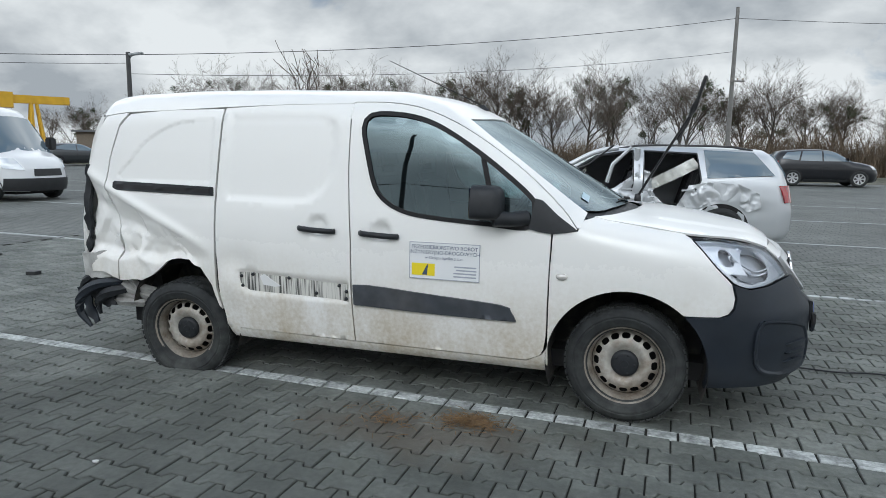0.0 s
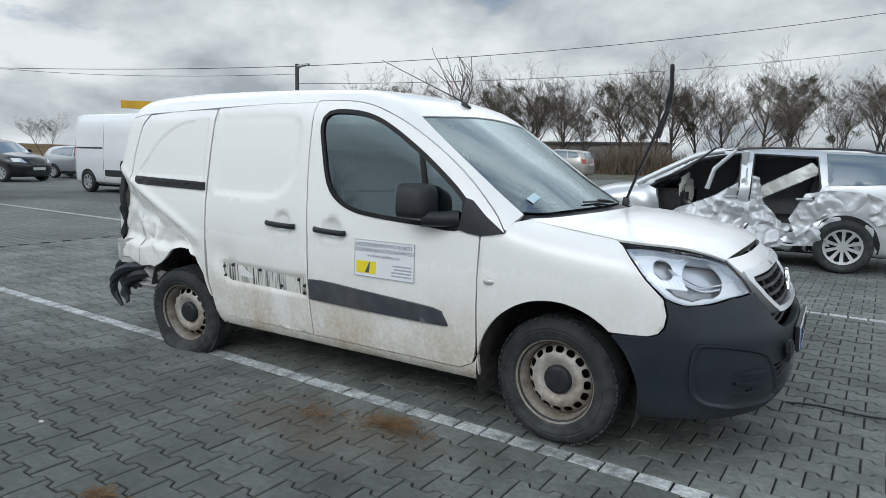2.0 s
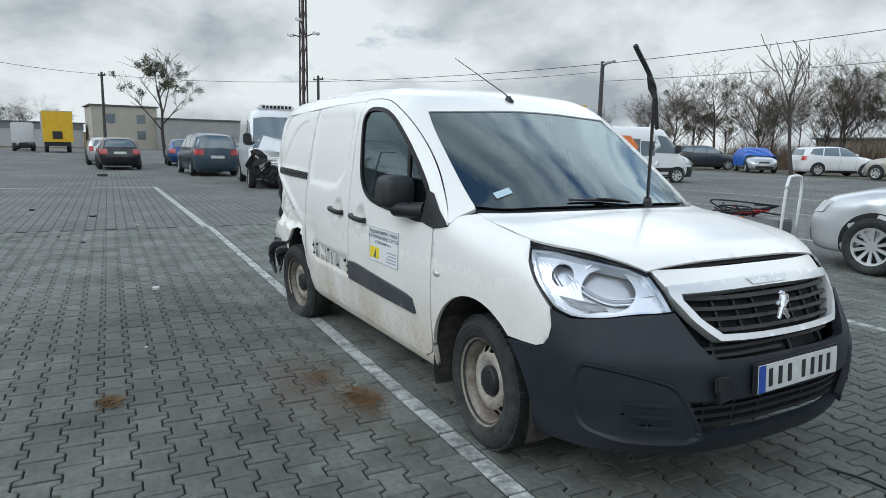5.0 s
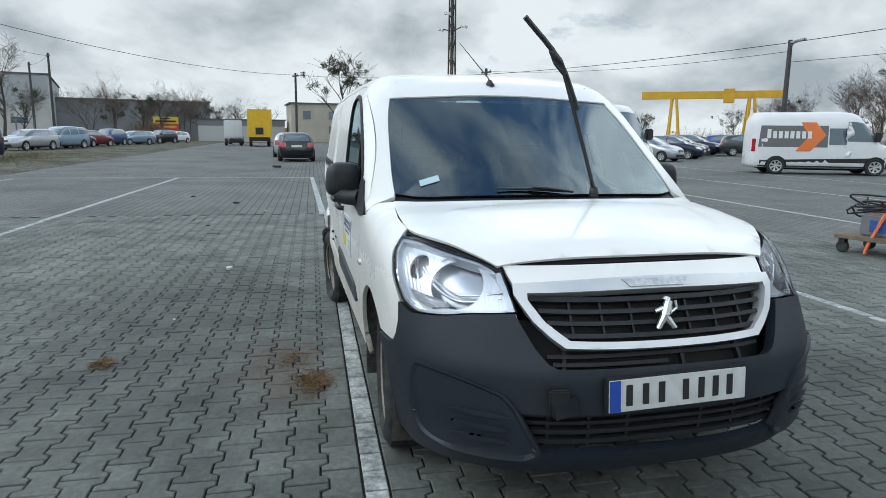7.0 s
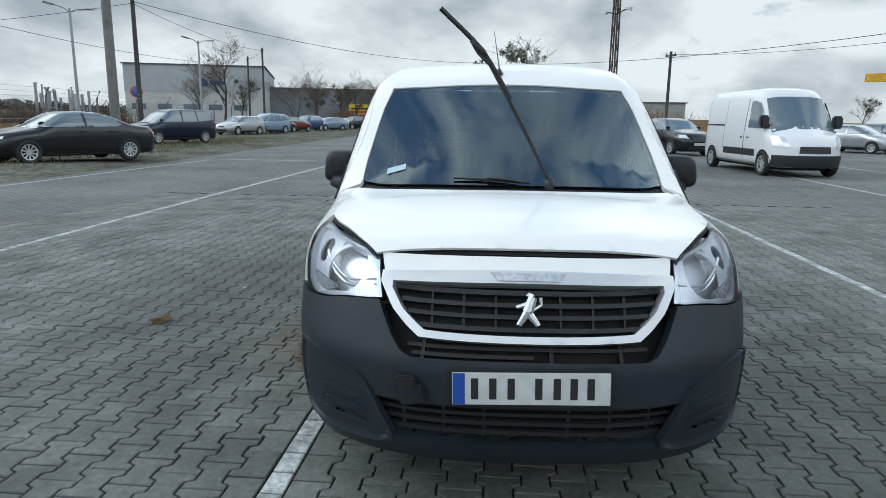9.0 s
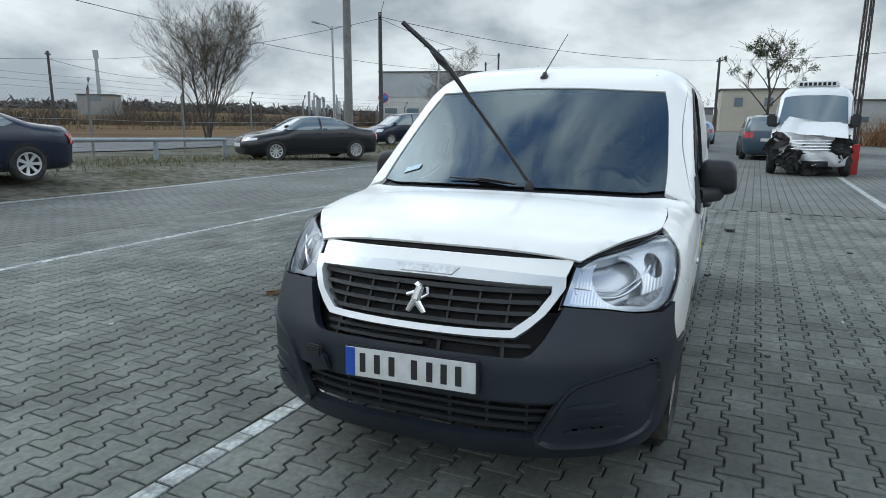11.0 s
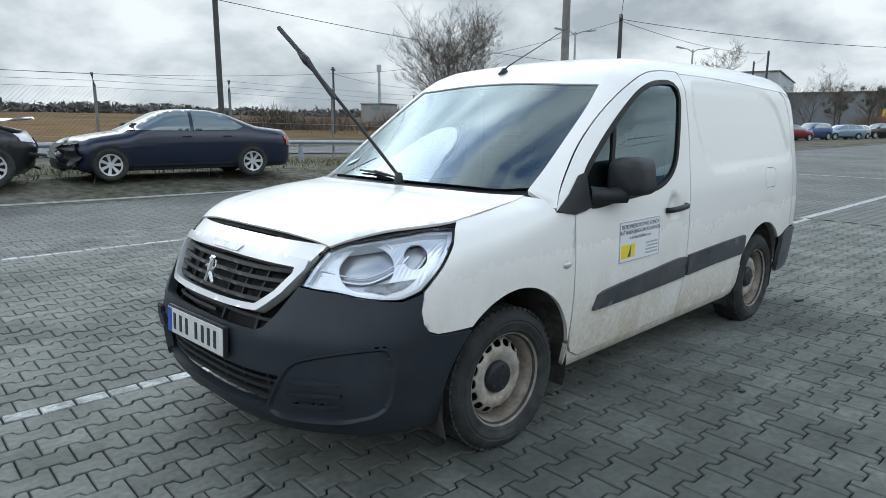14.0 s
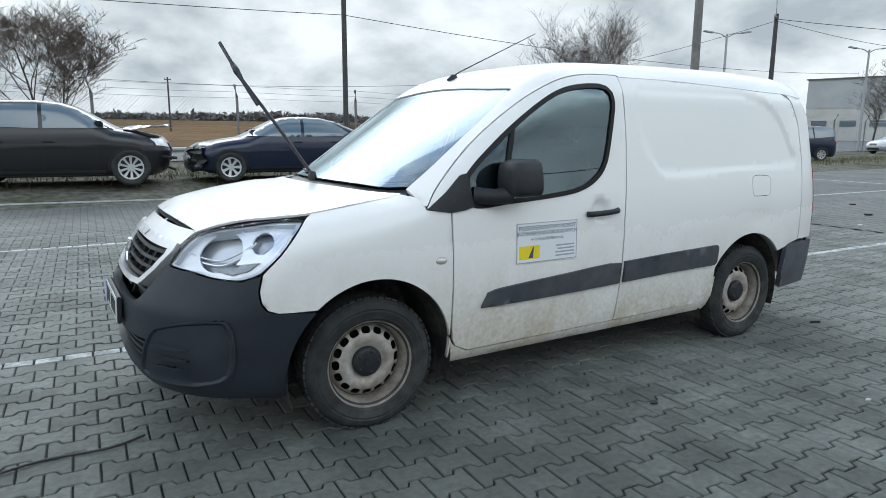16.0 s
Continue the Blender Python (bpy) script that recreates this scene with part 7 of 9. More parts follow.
for lp_, gaps in ((VD1, 0.05), (VD2, 0.045)):
    for nm_, lo_, hi_, mt_, lf_ in (("door_aperture", -gaps, 0.035, MATS["pearl_silver_paint"], 0.010), ("door_seal", 0.03, 0.055, TRIM, 0.004)):
        Qa, Ta = fill(dense(shrink(lp_, lo_), 0.06), 0.05, [dense(shrink(lp_, hi_), 0.06)])
        Pa = ES.side(Qa, 1)
        Na = ES.normal(Pa)
        shell(nm_, estate_dent(Pa + Na * lf_), Na, Ta, mt_, est, 0, 0.03, "silver door opening edge" if lo_ < 0 else "black door seal")
bar("door_frame_pillar", [(0.25, 0.98, 0.95), (0.18, 0.99, 1.2), (-0.06, 0.97, 1.44)], [0.03, 0.028, 0.022], CRUSH, est, "bent silver door frame")
bar("bent_pillar", [(-0.16, 0.74, 1.43), (-0.14, 0.66, 1.0), (-0.05, 0.60, 0.5)], 0.045, CRUSH, est, "dented silver centre pillar")
bar("front_pillar", spline([(1.16, 0.80, 0.985), (0.75, 0.75, 1.20), (0.42, 0.685, 1.365), (0.1, 0.655, 1.432)], 0.08), 0.038, MATS["pearl_silver_paint"], est, "silver windscreen pillar")
bar("window_channel", [(0.9, 0.94, 1.02), (0.5, 1.0, 1.2), (0.18, 1.0, 1.46)], 0.014, TRIM, est)
for x, y in ((0.05, 0.36), (0.05, -0.36), (-0.85, 0.30), (-0.85, -0.3)):
    bm = bmesh.new()
    box(bm, x - 0.05, x + 0.45, y - 0.24, y + 0.24, 0.40, 0.58, 0.05)
    sx = part("seat", bm, FABRIC, est, "dark seat", smooth=True)
    bm = bmesh.new()
    box(bm, -0.07, 0.07, y - 0.23, y + 0.23, 0, 0.62, 0.05, pose(x - 0.03, 0, 0.54, 0, -16, 0))
    part("backrest", bm, FABRIC, sx, smooth=True)
    bm = bmesh.new()
    box(bm, -0.04, 0.04, y - 0.12, y + 0.12, 0, 0.17, 0.035, pose(x - 0.20, 0, 1.14, 0, -12, 0))
    part("headrest", bm, FABRIC, sx, smooth=True)
crumple("airbag", [(-0.2, 0.0), (0.2, 0.0), (0.24, 0.3), (0.0, 0.42), (-0.22, 0.3)], est, pose(0.55, 0.42, 0.72, 6, 0, 70), 0.03, 21, mat("airbag_cloth", (0.62, 0.62, 0.58), 0.9, vary=0.1), "spent white airbag")
crumple("side_airbag", [(-0.5, 0.0), (0.5, 0.0), (0.45, 0.14), (-0.45, 0.16)], est, pose(-0.58, 0.72, 0.95, 0, 28, 0), 0.02, 22, MATS["airbag_cloth"], "torn white side airbag")
bm = bmesh.new()
box(bm, 0.55, 1.0, -0.68, 0.62, 0.6, 0.92, 0.05)
part("dashboard", bm, INNER, est)
for i in range(14):
    rg = random.Random(40 + i)
    a = Vector((rg.uniform(0.3, 0.95), rg.uniform(0.5, 0.9), rg.uniform(0.42, 0.85)))
    bar("loose_wire", spline([a, a + Vector((rg.uniform(-0.25, 0.25), rg.uniform(0, 0.15), rg.uniform(-0.2, 0.1))), a + Vector((rg.uniform(-0.4, 0.2), rg.uniform(0, 0.2), rg.uniform(-0.35, -0.1)))], 0.06), rg.uniform(0.006, 0.02), TRIM, est, sides=5)

# delivery vans
def wreck_dent(P):
    P = np.array(P, float).copy()
    x, y, z = P[:, 0], P[:, 1], P[:, 2]
    w = np.clip((x - 1.6) / 1.0, 0, 1) * np.clip((1.45 - z) / 0.4, 0, 1)
    side = np.clip(-y / 0.9, -0.15, 1)
    P[:, 0] -= w * (0.16 + 0.30 * np.maximum(side, 0) + 0.07 * np.sin(y * 11 + z * 9))
    P[:, 2] += w * 0.10 * np.sin(y * 5 + 1) * (z > 0.9)
    return P


vw_, VS, vpan, vfr, vtp = vehicle("wrecked_delivery_van", "van", WHITE_P, put(-18.3, 3.5, -8), "white delivery van with its front smashed in", "van", dent=wreck_dent, res=(70, 72), skip=(("hl", 1), ("hl", -1), "gr"))
for i, (y, z, s, sd) in enumerate(((-0.75, 0.62, 0.42, 1), (0.72, 0.66, 0.36, 2), (-0.80, 0.95, 0.34, 3), (0.78, 0.98, 0.28, 4), (0.0, 0.45, 0.6, 5), (-0.4, 0.42, 0.4, 6))):
    lp = [(s * math.cos(a) * (0.8 + 0.3 * math.sin(3 * a + i)), s * 0.75 * math.sin(a)) for a in np.linspace(0, 2 * math.pi, 14)[:-1]]
    crumple("smashed_part", lp, vw_, pose(2.42 - 0.2 * (y < -0.5), y, z, 0, 0, 90 + 20 * math.sin(i * 2.0)), 0.07, 60 + sd, INNER, "smashed black engine bay parts", 0.06, 0.03, 0.6)
for i in range(10):
    rg = random.Random(i + 5)
    a = Vector((2.40, rg.choice((-1, 1)) * rg.uniform(0.45, 0.95), rg.uniform(0.4, 1.1)))
    bar("bent_bracket", [a, a + Vector((rg.uniform(-0.1, 0.15), rg.uniform(-0.2, 0.2), rg.uniform(-0.3, 0.2)))], 0.025, rg.choice((TRIM, CRUSH)), vw_, sides=5)
for k in range(4):
    bar("grille_bar", [(2.60 - 0.015 * k, y, 0.98 - 0.075 * k - 0.03 * math.cos(y * 2)) for y in np.linspace(-0.42, 0.52, 8)], 0.018, CHROME, vw_, "chrome grille bar", 6)
crumple("bonnet", [(-0.85, 0.0), (0.85, 0.0), (0.72, 0.62), (-0.70, 0.66)], vw_, pose(2.58, 0.05, 1.10, -52, 0, 90) @ pose(0, 0, 0, 0, 7, 0), 0.016, 31, WHITE_P, "buckled white bonnet", 0.06, 0.012, 0.25)
bm = bmesh.new()
box(bm, 0.0, 0.9, -0.55, 0.55, 2.42, 2.60, 0.05)
cool = part("roof_cooler", bm, WHITE_P, vw_, "white roof cooling unit", smooth=True)
bm = bmesh.new()
for k in range(8):
    box(bm, 0.895, 0.91, -0.46 + k * 0.118, -0.38 + k * 0.118, 2.48, 2.57)
part("cooler_grille", bm, DARK, cool)

v3, _, p3, f3, _ = vehicle("delivery_van", "van", WHITE_P, put(-16.2, 8.95, 2), "white delivery van with a black rubbing strip", "van")
p3("door_rail", [(-2.45, 1.36), (-0.95, 1.36), (-0.95, 1.41), (-2.45, 1.41)], -1, TRIM, 0.006, 0.4)
for lx in (-0.92, 0.50, 0.52):
    p3("shut_line", [(lx, 0.45), (lx + 0.014, 0.45), (lx + 0.014, 2.15), (lx, 2.15)], -1, DARK, 0.002, 0.3)
for hx in (0.30, 0.72):
    p3("door_handle", [(hx, 1.02), (hx + 0.16, 1.02), (hx + 0.16, 1.06), (hx, 1.06)], -1, TRIM, 0.02, 0.3)
f3("front_cladding", [(-0.93, 0.3), (0.93, 0.3), (0.93, 0.60), (-0.93, 0.60)], 1, TRIM, 0.022)
p3("rub_strip", [(-0.85, 0.52), (1.28, 0.52), (1.28, 0.72), (-0.85, 0.72)], -1, TRIM, 0.006, 0.4)

dv_, DS, dpan, dfr, dtp = vehicle("advert_van", "van", WHITE_P, put(-18.1, 19.95, 62), "white long van with a grey and orange advert and torn side", "van")
for lp, col_, nm, lf_ in (([(-2.45, 1.08), (-2.38, 1.92), (0.05, 1.92), (0.05, 1.08)], mat("advert_grey", (0.13, 0.13, 0.13), 0.4), "advert_panel", 0.004),
                    ([(-0.95, 2.05), (-0.40, 2.05), (-0.02, 1.55), (-0.55, 0.92), (-1.1, 0.92), (-0.62, 1.5)], mat("advert_orange", (0.72, 0.18, 0.04), 0.4), "advert_arrow", 0.008),
                    ([(0.10, 1.18), (0.08, 1.82), (0.70, 1.82), (0.72, 1.18)], CAR_GLASS, "side_window", 0.008)):
    dpan(nm, lp, -1, col_, lf_, 0.3)
for i in range(8):
    x = -2.15 + i * 0.21
    dpan("advert_bar", [(x, 1.42), (x + 0.14, 1.42), (x + 0.14, 1.70 if i else 1.78), (x, 1.70 if i else 1.78)], -1, WHITE_P, 0.012, 0.3)
dpan("lower_cladding", [(-2.65, 0.30), (2.6, 0.30), (2.6, 0.72), (2.1, 0.70), (-2.65, 0.55)], -1, TRIM, 0.002, 0.3)
dfr("front_cladding", [(-0.93, 0.3), (0.93, 0.3), (0.93, 0.72), (-0.93, 0.72)], 1, TRIM, 0.022)
crumple("torn_door_edge", [(-0.15, 0.0), (0.12, 0.0), (0.16, 0.9), (0.0, 1.4), (-0.12, 1.0)], dv_, pose(0.78, -0.97, 0.7, 0, 0, 12), 0.04, 77, WHITE_P, "torn white sliding door edge", 0.06)

# sedans and the crossover on the verge
def bmw_dent(P):
    P = np.array(P, float).copy()
    w = np.clip((P[:, 0] - 1.75) / 0.5, 0, 1) * np.clip((P[:, 1] + 0.1) / 0.6, 0, 1)
    P[:, 0] -= w * (0.16 + 0.06 * np.sin(P[:, 2] * 17 + P[:, 1] * 9))
    P[:, 2] += w * 0.05 * np.sin(P[:, 0] * 13)
    return P


b5, _, b5p, b5f, _ = vehicle("navy_saloon", "sedan", NAVY, put(-2.45, -11.75, -9), "dark blue saloon car with a smashed front corner", dent=bmw_dent, res=(60, 60), skip=(("hl", 1),))
crumple("smashed_corner", [(-0.3, 0), (0.3, 0.05), (0.25, 0.5), (-0.2, 0.55)], b5, pose(2.05, 0.72, 0.22, 0, 0, 55), 0.06, 91, BLACK_P, "crushed black wing and bumper corner", 0.05)
vehicle("black_saloon", "sedan", BLACK_P, put(-14.4, -12.0, -32), "black saloon car parked on the earth verge", spokes=10)


def suv_dent(P):
    P = np.array(P, float).copy()
    w = np.clip((P[:, 0] - 1.5) / 0.6, 0, 1)
    P[:, 0] -= w * np.clip((1.0 - P[:, 2]), 0, 1) * 0.25
    return P


gl, _, _, _, _ = vehicle("graphite_crossover", "suv", BLACK_P, put(2.35, -11.95, 172), "black crossover car with its bonnet burst up", spokes=10, dent=suv_dent, res=(60, 60))
# silver on the black car's bonnet stands for the sky it reflects
crumple("bonnet", [(-0.75, 0.0), (0.75, 0.0), (0.68, 0.85), (-0.68, 0.85)], gl, pose(2.10, 0, 1.20, -96, 0, 90), 0.014, 33, SILVER, "buckled bonnet standing open", 0.07)
for i in range(9):
    rg = random.Random(i + 70)
    a = Vector((1.95, rg.uniform(-0.8, 0.8), rg.uniform(0.3, 0.75)))
    bar("broken_part", [a, a + Vector((rg.uniform(0.05, 0.28), rg.uniform(-0.15, 0.15), rg.uniform(-0.2, 0.1)))], 0.03, TRIM, gl, sides=5)

# cars further off
FAR = [
    ("mpv", TEAL, (-25.7, 2.55, 181), "blue-grey people carrier seen from behind"),
    ("estate", BLUE_P, (-36.4, 3.1, 176), "dark blue estate car in the yard row"),
    ("suv", BLACK_P, (-26.9, 9.3, 14), "black off-road car beside the wrecked van"),
    ("hatch", BLACK_P, (-30.5, 5.6, 180), "black hatchback in the yard row"),
    ("estate", BLACK_P, (-31.7, -0.55, 180), "black estate car parked tail out"),
    ("hatch", SILVER, (-37.5, -0.9, 180), "silver hatchback behind the black estate"),
    ("hatch", PALEBLUE, (-43.5, -0.4, 180), "pale blue hatchback in the yard row"),
    ("estate", GREY_P, (-49.5, -0.7, 180), "grey estate car in the yard row"),
    ("mpv", NAVY, (-28.9, -15.6, -28), "dark blue people carrier on the verge"),
    ("suv", BLACK_P, (9.2, 29.6, 2), "black off-road car at the yard edge"),
    ("suv", CHAMP, (-12.3, 33.0, 176), "champagne off-road car at the yard edge"),
    ("suv", WHITE_P, (-17.8, 35.6, 60), "white crossover car at the yard edge"),
    ("suv", GREY_P, (-27.0, 36.0, 60), "grey off-road car beside the covered one"),
    ("estate", RED_P, (6.6, 33.4, 70), "dark red estate car at the yard edge"),
    ("estate", SILVER, (-47.6, -18.6, -20), "silver estate car in the long row"),
    ("mpv", PALEBLUE, (-52.6, -18.0, -24), "pale blue people carrier in the long row"),
    ("hatch", GREY_P, (-57.5, -18.4, 160), "grey hatchback in the long row"),
    ("hatch", RED_P, (-62.0, -18.2, 150), "dark red hatchback in the long row"),
    ("suv", BLUE_P, (-67.0, -18.0, -18), "dark blue off-road car in the long row"),
    ("estate", PALEBLUE, (-71.5, -16.6, -35), "pale blue estate car in the long row"),
    ("hatch", SILVER, (-77.5, -17.0, -20), "silver hatchback in the long row"),
    ("suv", BLACK_P, (-82.0, -15.6, -30), "black off-road car in the long row"),
    ("hatch", WHITE_P, (-88.0, -14.8, -30), "small white van-like car in the long row"),
    ("hatch", GREY_P, (-85.0, -7.0, 0), "grey hatchback beside the lorries"),
    ("hatch", NAVY, (-34.0, 23.6, 40), "dark blue hatchback under the crane"),
    ("hatch", BLACK_P, (-36.4, 25.6, 40), "black hatchback under the crane"),
    ("hatch", GREY_P, (-35.2, 30.6, 60), "grey hatchback under the crane"),
    ("estate", NAVY, (-38.6, 28.2, 40), "dark blue estate car under the crane"),
    ("hatch", BLUE_P, (-40.5, 33.0, 50), "blue hatchback under the crane"),
    ("hatch", SILVER, (-31.5, 20.4, 30), "silver hatchback under the crane"),
    ("hatch", SILVER, (-27.0, 13.2, 15), "silver hatchback behind the delivery van"),
    ("estate", GREY_P, (-29.0, 15.0, 20), "grey estate car behind the delivery van"),
]
PROTO = {}
for kind, col, (x, y, yaw), lab in FAR:
    key = (kind, col.name)
    if key in PROTO:
        o = copy_thing(PROTO[key], put(x, y, yaw))
        tagged(o, lab, "car", "parked cars")
    else:
        o, *_ = vehicle("parked_car", kind, col, put(x, y, yaw), lab, "car", "parked cars", res=(30, 36))
        PROTO[key] = o
# car under a blue sheet
cov, *_ = vehicle("covered_car", "hatch", SILVER, put(-22.6, 35.4, -40), "silver wrecked car under a blue tarpaulin", "car", res=(30, 36))
S2 = Shape([(x, z + 0.06) for x, z in KINDS["hatch"]["top"]], [(-9, 0), (9, 0.1)], [(z, w + 0.08) for z, w in KINDS["hatch"]["hw"]], KINDS["hatch"]["nose"], [(z, x - 0.1) for z, x in KINDS["hatch"]["tail"]], 0.1, cam=0.05, fx=(1.3, 0.22), rx=(-1.2, 0.12))
Qt, Tt = fill([(-2.1, -0.1), (0.9, -0.1), (1.15, 0.3), (1.1, math.pi - 0.3), (0.9, math.pi + 0.1), (-2.1, math.pi + 0.1)], 0.12)
pt = S2.arch(Qt, 0.5)
pt = pt + S2.normal(pt) * (0.03 * np.sin(Qt[:, 0] * 9 + Qt[:, 1] * 7))[:, None]
shell("tarpaulin", pt, S2.normal(pt), Tt, mat("blue_tarpaulin", (0.02, 0.10, 0.42), 0.45, vary=0.2, scale=3, bump=0.5, bscale=6), cov, 0, 0.01, "blue plastic tarpaulin")

# ---- trolley with jump leads ----
cart = thing("booster_trolley", "grey battery booster on a wooden trolley with tangled leads", "trolley")
bm = bmesh.new()
box(bm, -0.45, 0.45, -0.30, 0.30, 0.15, 0.19, 0.006)
part("deck", bm, mat("worn_wood", (0.17, 0.13, 0.09), 0.85, vary=0.25, scale=15), cart, "worn wooden deck")
for x in (-0.38, 0.38):
    for y in (-0.24, 0.24):
        v, f = lathe([(0, 0.025), (0.05, 0.024), (0.062, 0.012), (0.062, -0.012), (0.05, -0.024), (0, -0.025)], 18)
        w = mesh_ob("castor", v, f, RUBBER, cart, "black rubber castor", sharp=40)
        w.location = (x, y, 0.062)
        bm = bmesh.new()
        box(bm, x - 0.03, x + 0.03, y - 0.035, y + 0.035, 0.10, 0.15)
        part("castor_fork", bm, TRIM, cart)
bm = bmesh.new()
box(bm, -0.26, 0.40, -0.20, 0.20, 0.19, 0.42, 0.02)
bx = part("booster_case", bm, mat("grey_case", (0.16, 0.165, 0.17), 0.45, vary=0.1), cart, "grey steel case with a blue label", smooth=True)
bm = bmesh.new()
box(bm, -0.16, 0.14, -0.206, -0.199, 0.24, 0.36)
part("blue_label", bm, mat("blue_label", (0.03, 0.10, 0.32), 0.4, vary=0.3, scale=20), bx)
bar("push_handle", spline([(0.42, -0.24, 0.19), (0.44, -0.24, 0.80), (0.44, -0.18, 0.90), (0.44, 0.18, 0.90), (0.44, 0.24, 0.80), (0.42, 0.24, 0.19)], 0.06), 0.016, mat("white_tube", (0.72, 0.73, 0.74), 0.35), cart, "white tubular push handle")
for i in range(7):
    rg = random.Random(i)
    pts = [Vector((rg.uniform(-0.5, 0.3), rg.uniform(-0.25, 0.2), rg.uniform(0.28 if k % 2 else 0.44, 0.58))) for k in range(5)]
    bar("lead", spline([tuple(p) for p in pts], 0.04), 0.010, BLACK_PLASTIC if i else mat("red_lead", (0.45, 0.03, 0.03), 0.5), cart, "", 6)
bar("orange_strap", spline([(-0.02, -0.21, 0.43), (-0.06, -0.24, 0.30), (-0.12, -0.26, 0.12), (-0.14, -0.27, 0.02)], 0.04), 0.018, mat("orange_strap", (0.80, 0.20, 0.08), 0.7), cart, "orange webbing strap", 4)
cart.matrix_world = pose(-2.05, 5.95, 0, 0, 0, 14) @ Matrix.Diagonal((1.22, 1.22, 1.22, 1))

# ---- poles, lamps, wires ----
CONC = mat("pole_concrete", (0.20, 0.195, 0.185), 0.85, vary=0.15, scale=5, second=(0.10, 0.10, 0.095), sscale=2, sfac=0.6)
DPOLE = mat("dark_pole", (0.055, 0.055, 0.055), 0.7, vary=0.2)
GALV = mat("galvanised_steel", (0.36, 0.38, 0.39), 0.5, 0.55, vary=0.12, scale=12)


def round_pole(name, x, y, h, r0, r1, material, label, arms=(), category="pole"):
    t = thing(name, label, category)
    z = float(rise(x, y))
    bar("shaft", [(0, 0, -0.1), (0, 0, h * 0.5), (0, 0, h)], [r0, (r0 + r1) / 2, r1], material, t, sides=12)
    for k, (dx, dy, zz, kind) in enumerate(arms):
        if kind == "lamp":
            bar("lamp_arm", spline([(0, 0, zz - 0.25), (dx * 0.4, dy * 0.4, zz), (dx, dy, zz + 0.1)], 0.2), 0.035, GALV, t)
            bm = bmesh.new()
            box(bm, -0.35, 0.35, -0.11, 0.11, -0.05, 0.06, 0.03)
            part("lamp_head", bm, GALV, t, "grey street lamp head").matrix_local = pose(dx * 1.2, dy * 1.2, zz + 0.12, 0, -8, math.degrees(math.atan2(dy, dx)))
        else:
            bm = bmesh.new()
            box(bm, -0.5, 0.5, -0.05, 0.05, -0.05, 0.05)
            part("cross_arm", bm, material, t).matrix_local = pose(dx, dy, zz, 0, 0, 30)
            for q in (-0.42, 0, 0.42):
                v, f = lathe([(0.0, 0.16), (0.035, 0.15), (0.05, 0.08), (0.03, 0.0)], 8, "z")
                mesh_ob("insulator", [Vector(p) + Vector((dx + q * 0.87, dy + q * 0.5, zz + 0.05)) for p in v], f, mat("insulator", (0.25, 0.2, 0.16), 0.3), t)
    t.matrix_world = pose(x, y, z)
    return t


round_pole("street_pole", 6.7, 43.4, 10.9, 0.17, 0.11, CONC, "grey concrete pole with a small lamp on top", [(0.3, 0, 6.2, "arm")])
round_pole("street_pole", -22.9, 22.3, 6.0, 0.14, 0.10, DPOLE, "dark pole with a small lamp at its top", [(0.3, 0.1, 5.8, "lamp")])
round_pole("street_pole", -17.3, -12.1, 9.6, 0.165, 0.125, CONC, "thick grey concrete pole by the fence")
round_pole("power_pole", -33.0, -19.2, 7.9, 0.15, 0.11, DPOLE, "dark power pole with cross arm", [(0, 0, 7.6, "arm")])
round_pole("street_lamp", -37.9, -25.8, 8.0, 0.11, 0.07, GALV, "grey street lamp with two heads", [(-1.0, 0.5, 8.0, "lamp"), (1.0, -0.5, 8.0, "lamp")], "street lamp")
round_pole("street_lamp", -51.2, -23.1, 7.6, 0.11, 0.07, GALV, "grey street lamp with two heads", [(-1.0, 0.5, 7.6, "lamp"), (1.0, -0.5, 7.6, "lamp")], "street lamp")
round_pole("power_pole", -6.1, -17.0, 8.5, 0.09, 0.075, DPOLE, "grey pole behind the fence")
round_pole("power_pole", -37.3, -55.3, 6.8, 0.14, 0.10, DPOLE, "dark power pole across the road", [(0, 0, 6.5, "arm")])
round_pole("power_pole", -75, -27.0, 8.5, 0.14, 0.10, DPOLE, "dark power pole by the long row", [(0, 0, 8.2, "arm")])
round_pole("power_pole", -68, -23.0, 8.8, 0.14, 0.10, DPOLE, "dark power pole by the long row", [(0, 0, 8.5, "arm")])
round_pole("power_pole", -60, -62, 6.5, 0.13, 0.10, DPOLE, "dark power pole across the road", [(0, 0, 6.2, "arm")])
round_pole("power_pole", 8, -64, 6.5, 0.13, 0.10, DPOLE, "dark power pole in the fields", [(0, 0, 6.2, "arm")])
round_pole("power_pole", -12, -90, 7, 0.13, 0.10, DPOLE, "dark power pole in the fields", [(0, 0, 6.7, "arm")])
round_pole("power_pole", -62, 0.2, 7.2, 0.14, 0.10, DPOLE, "dark pole beyond the lorries", [(0, 0, 6.9, "arm")])
round_pole("power_pole", -46, 14.5, 6.6, 0.13, 0.10, DPOLE, "dark pole behind the vans", [(0, 0, 6.3, "arm")])

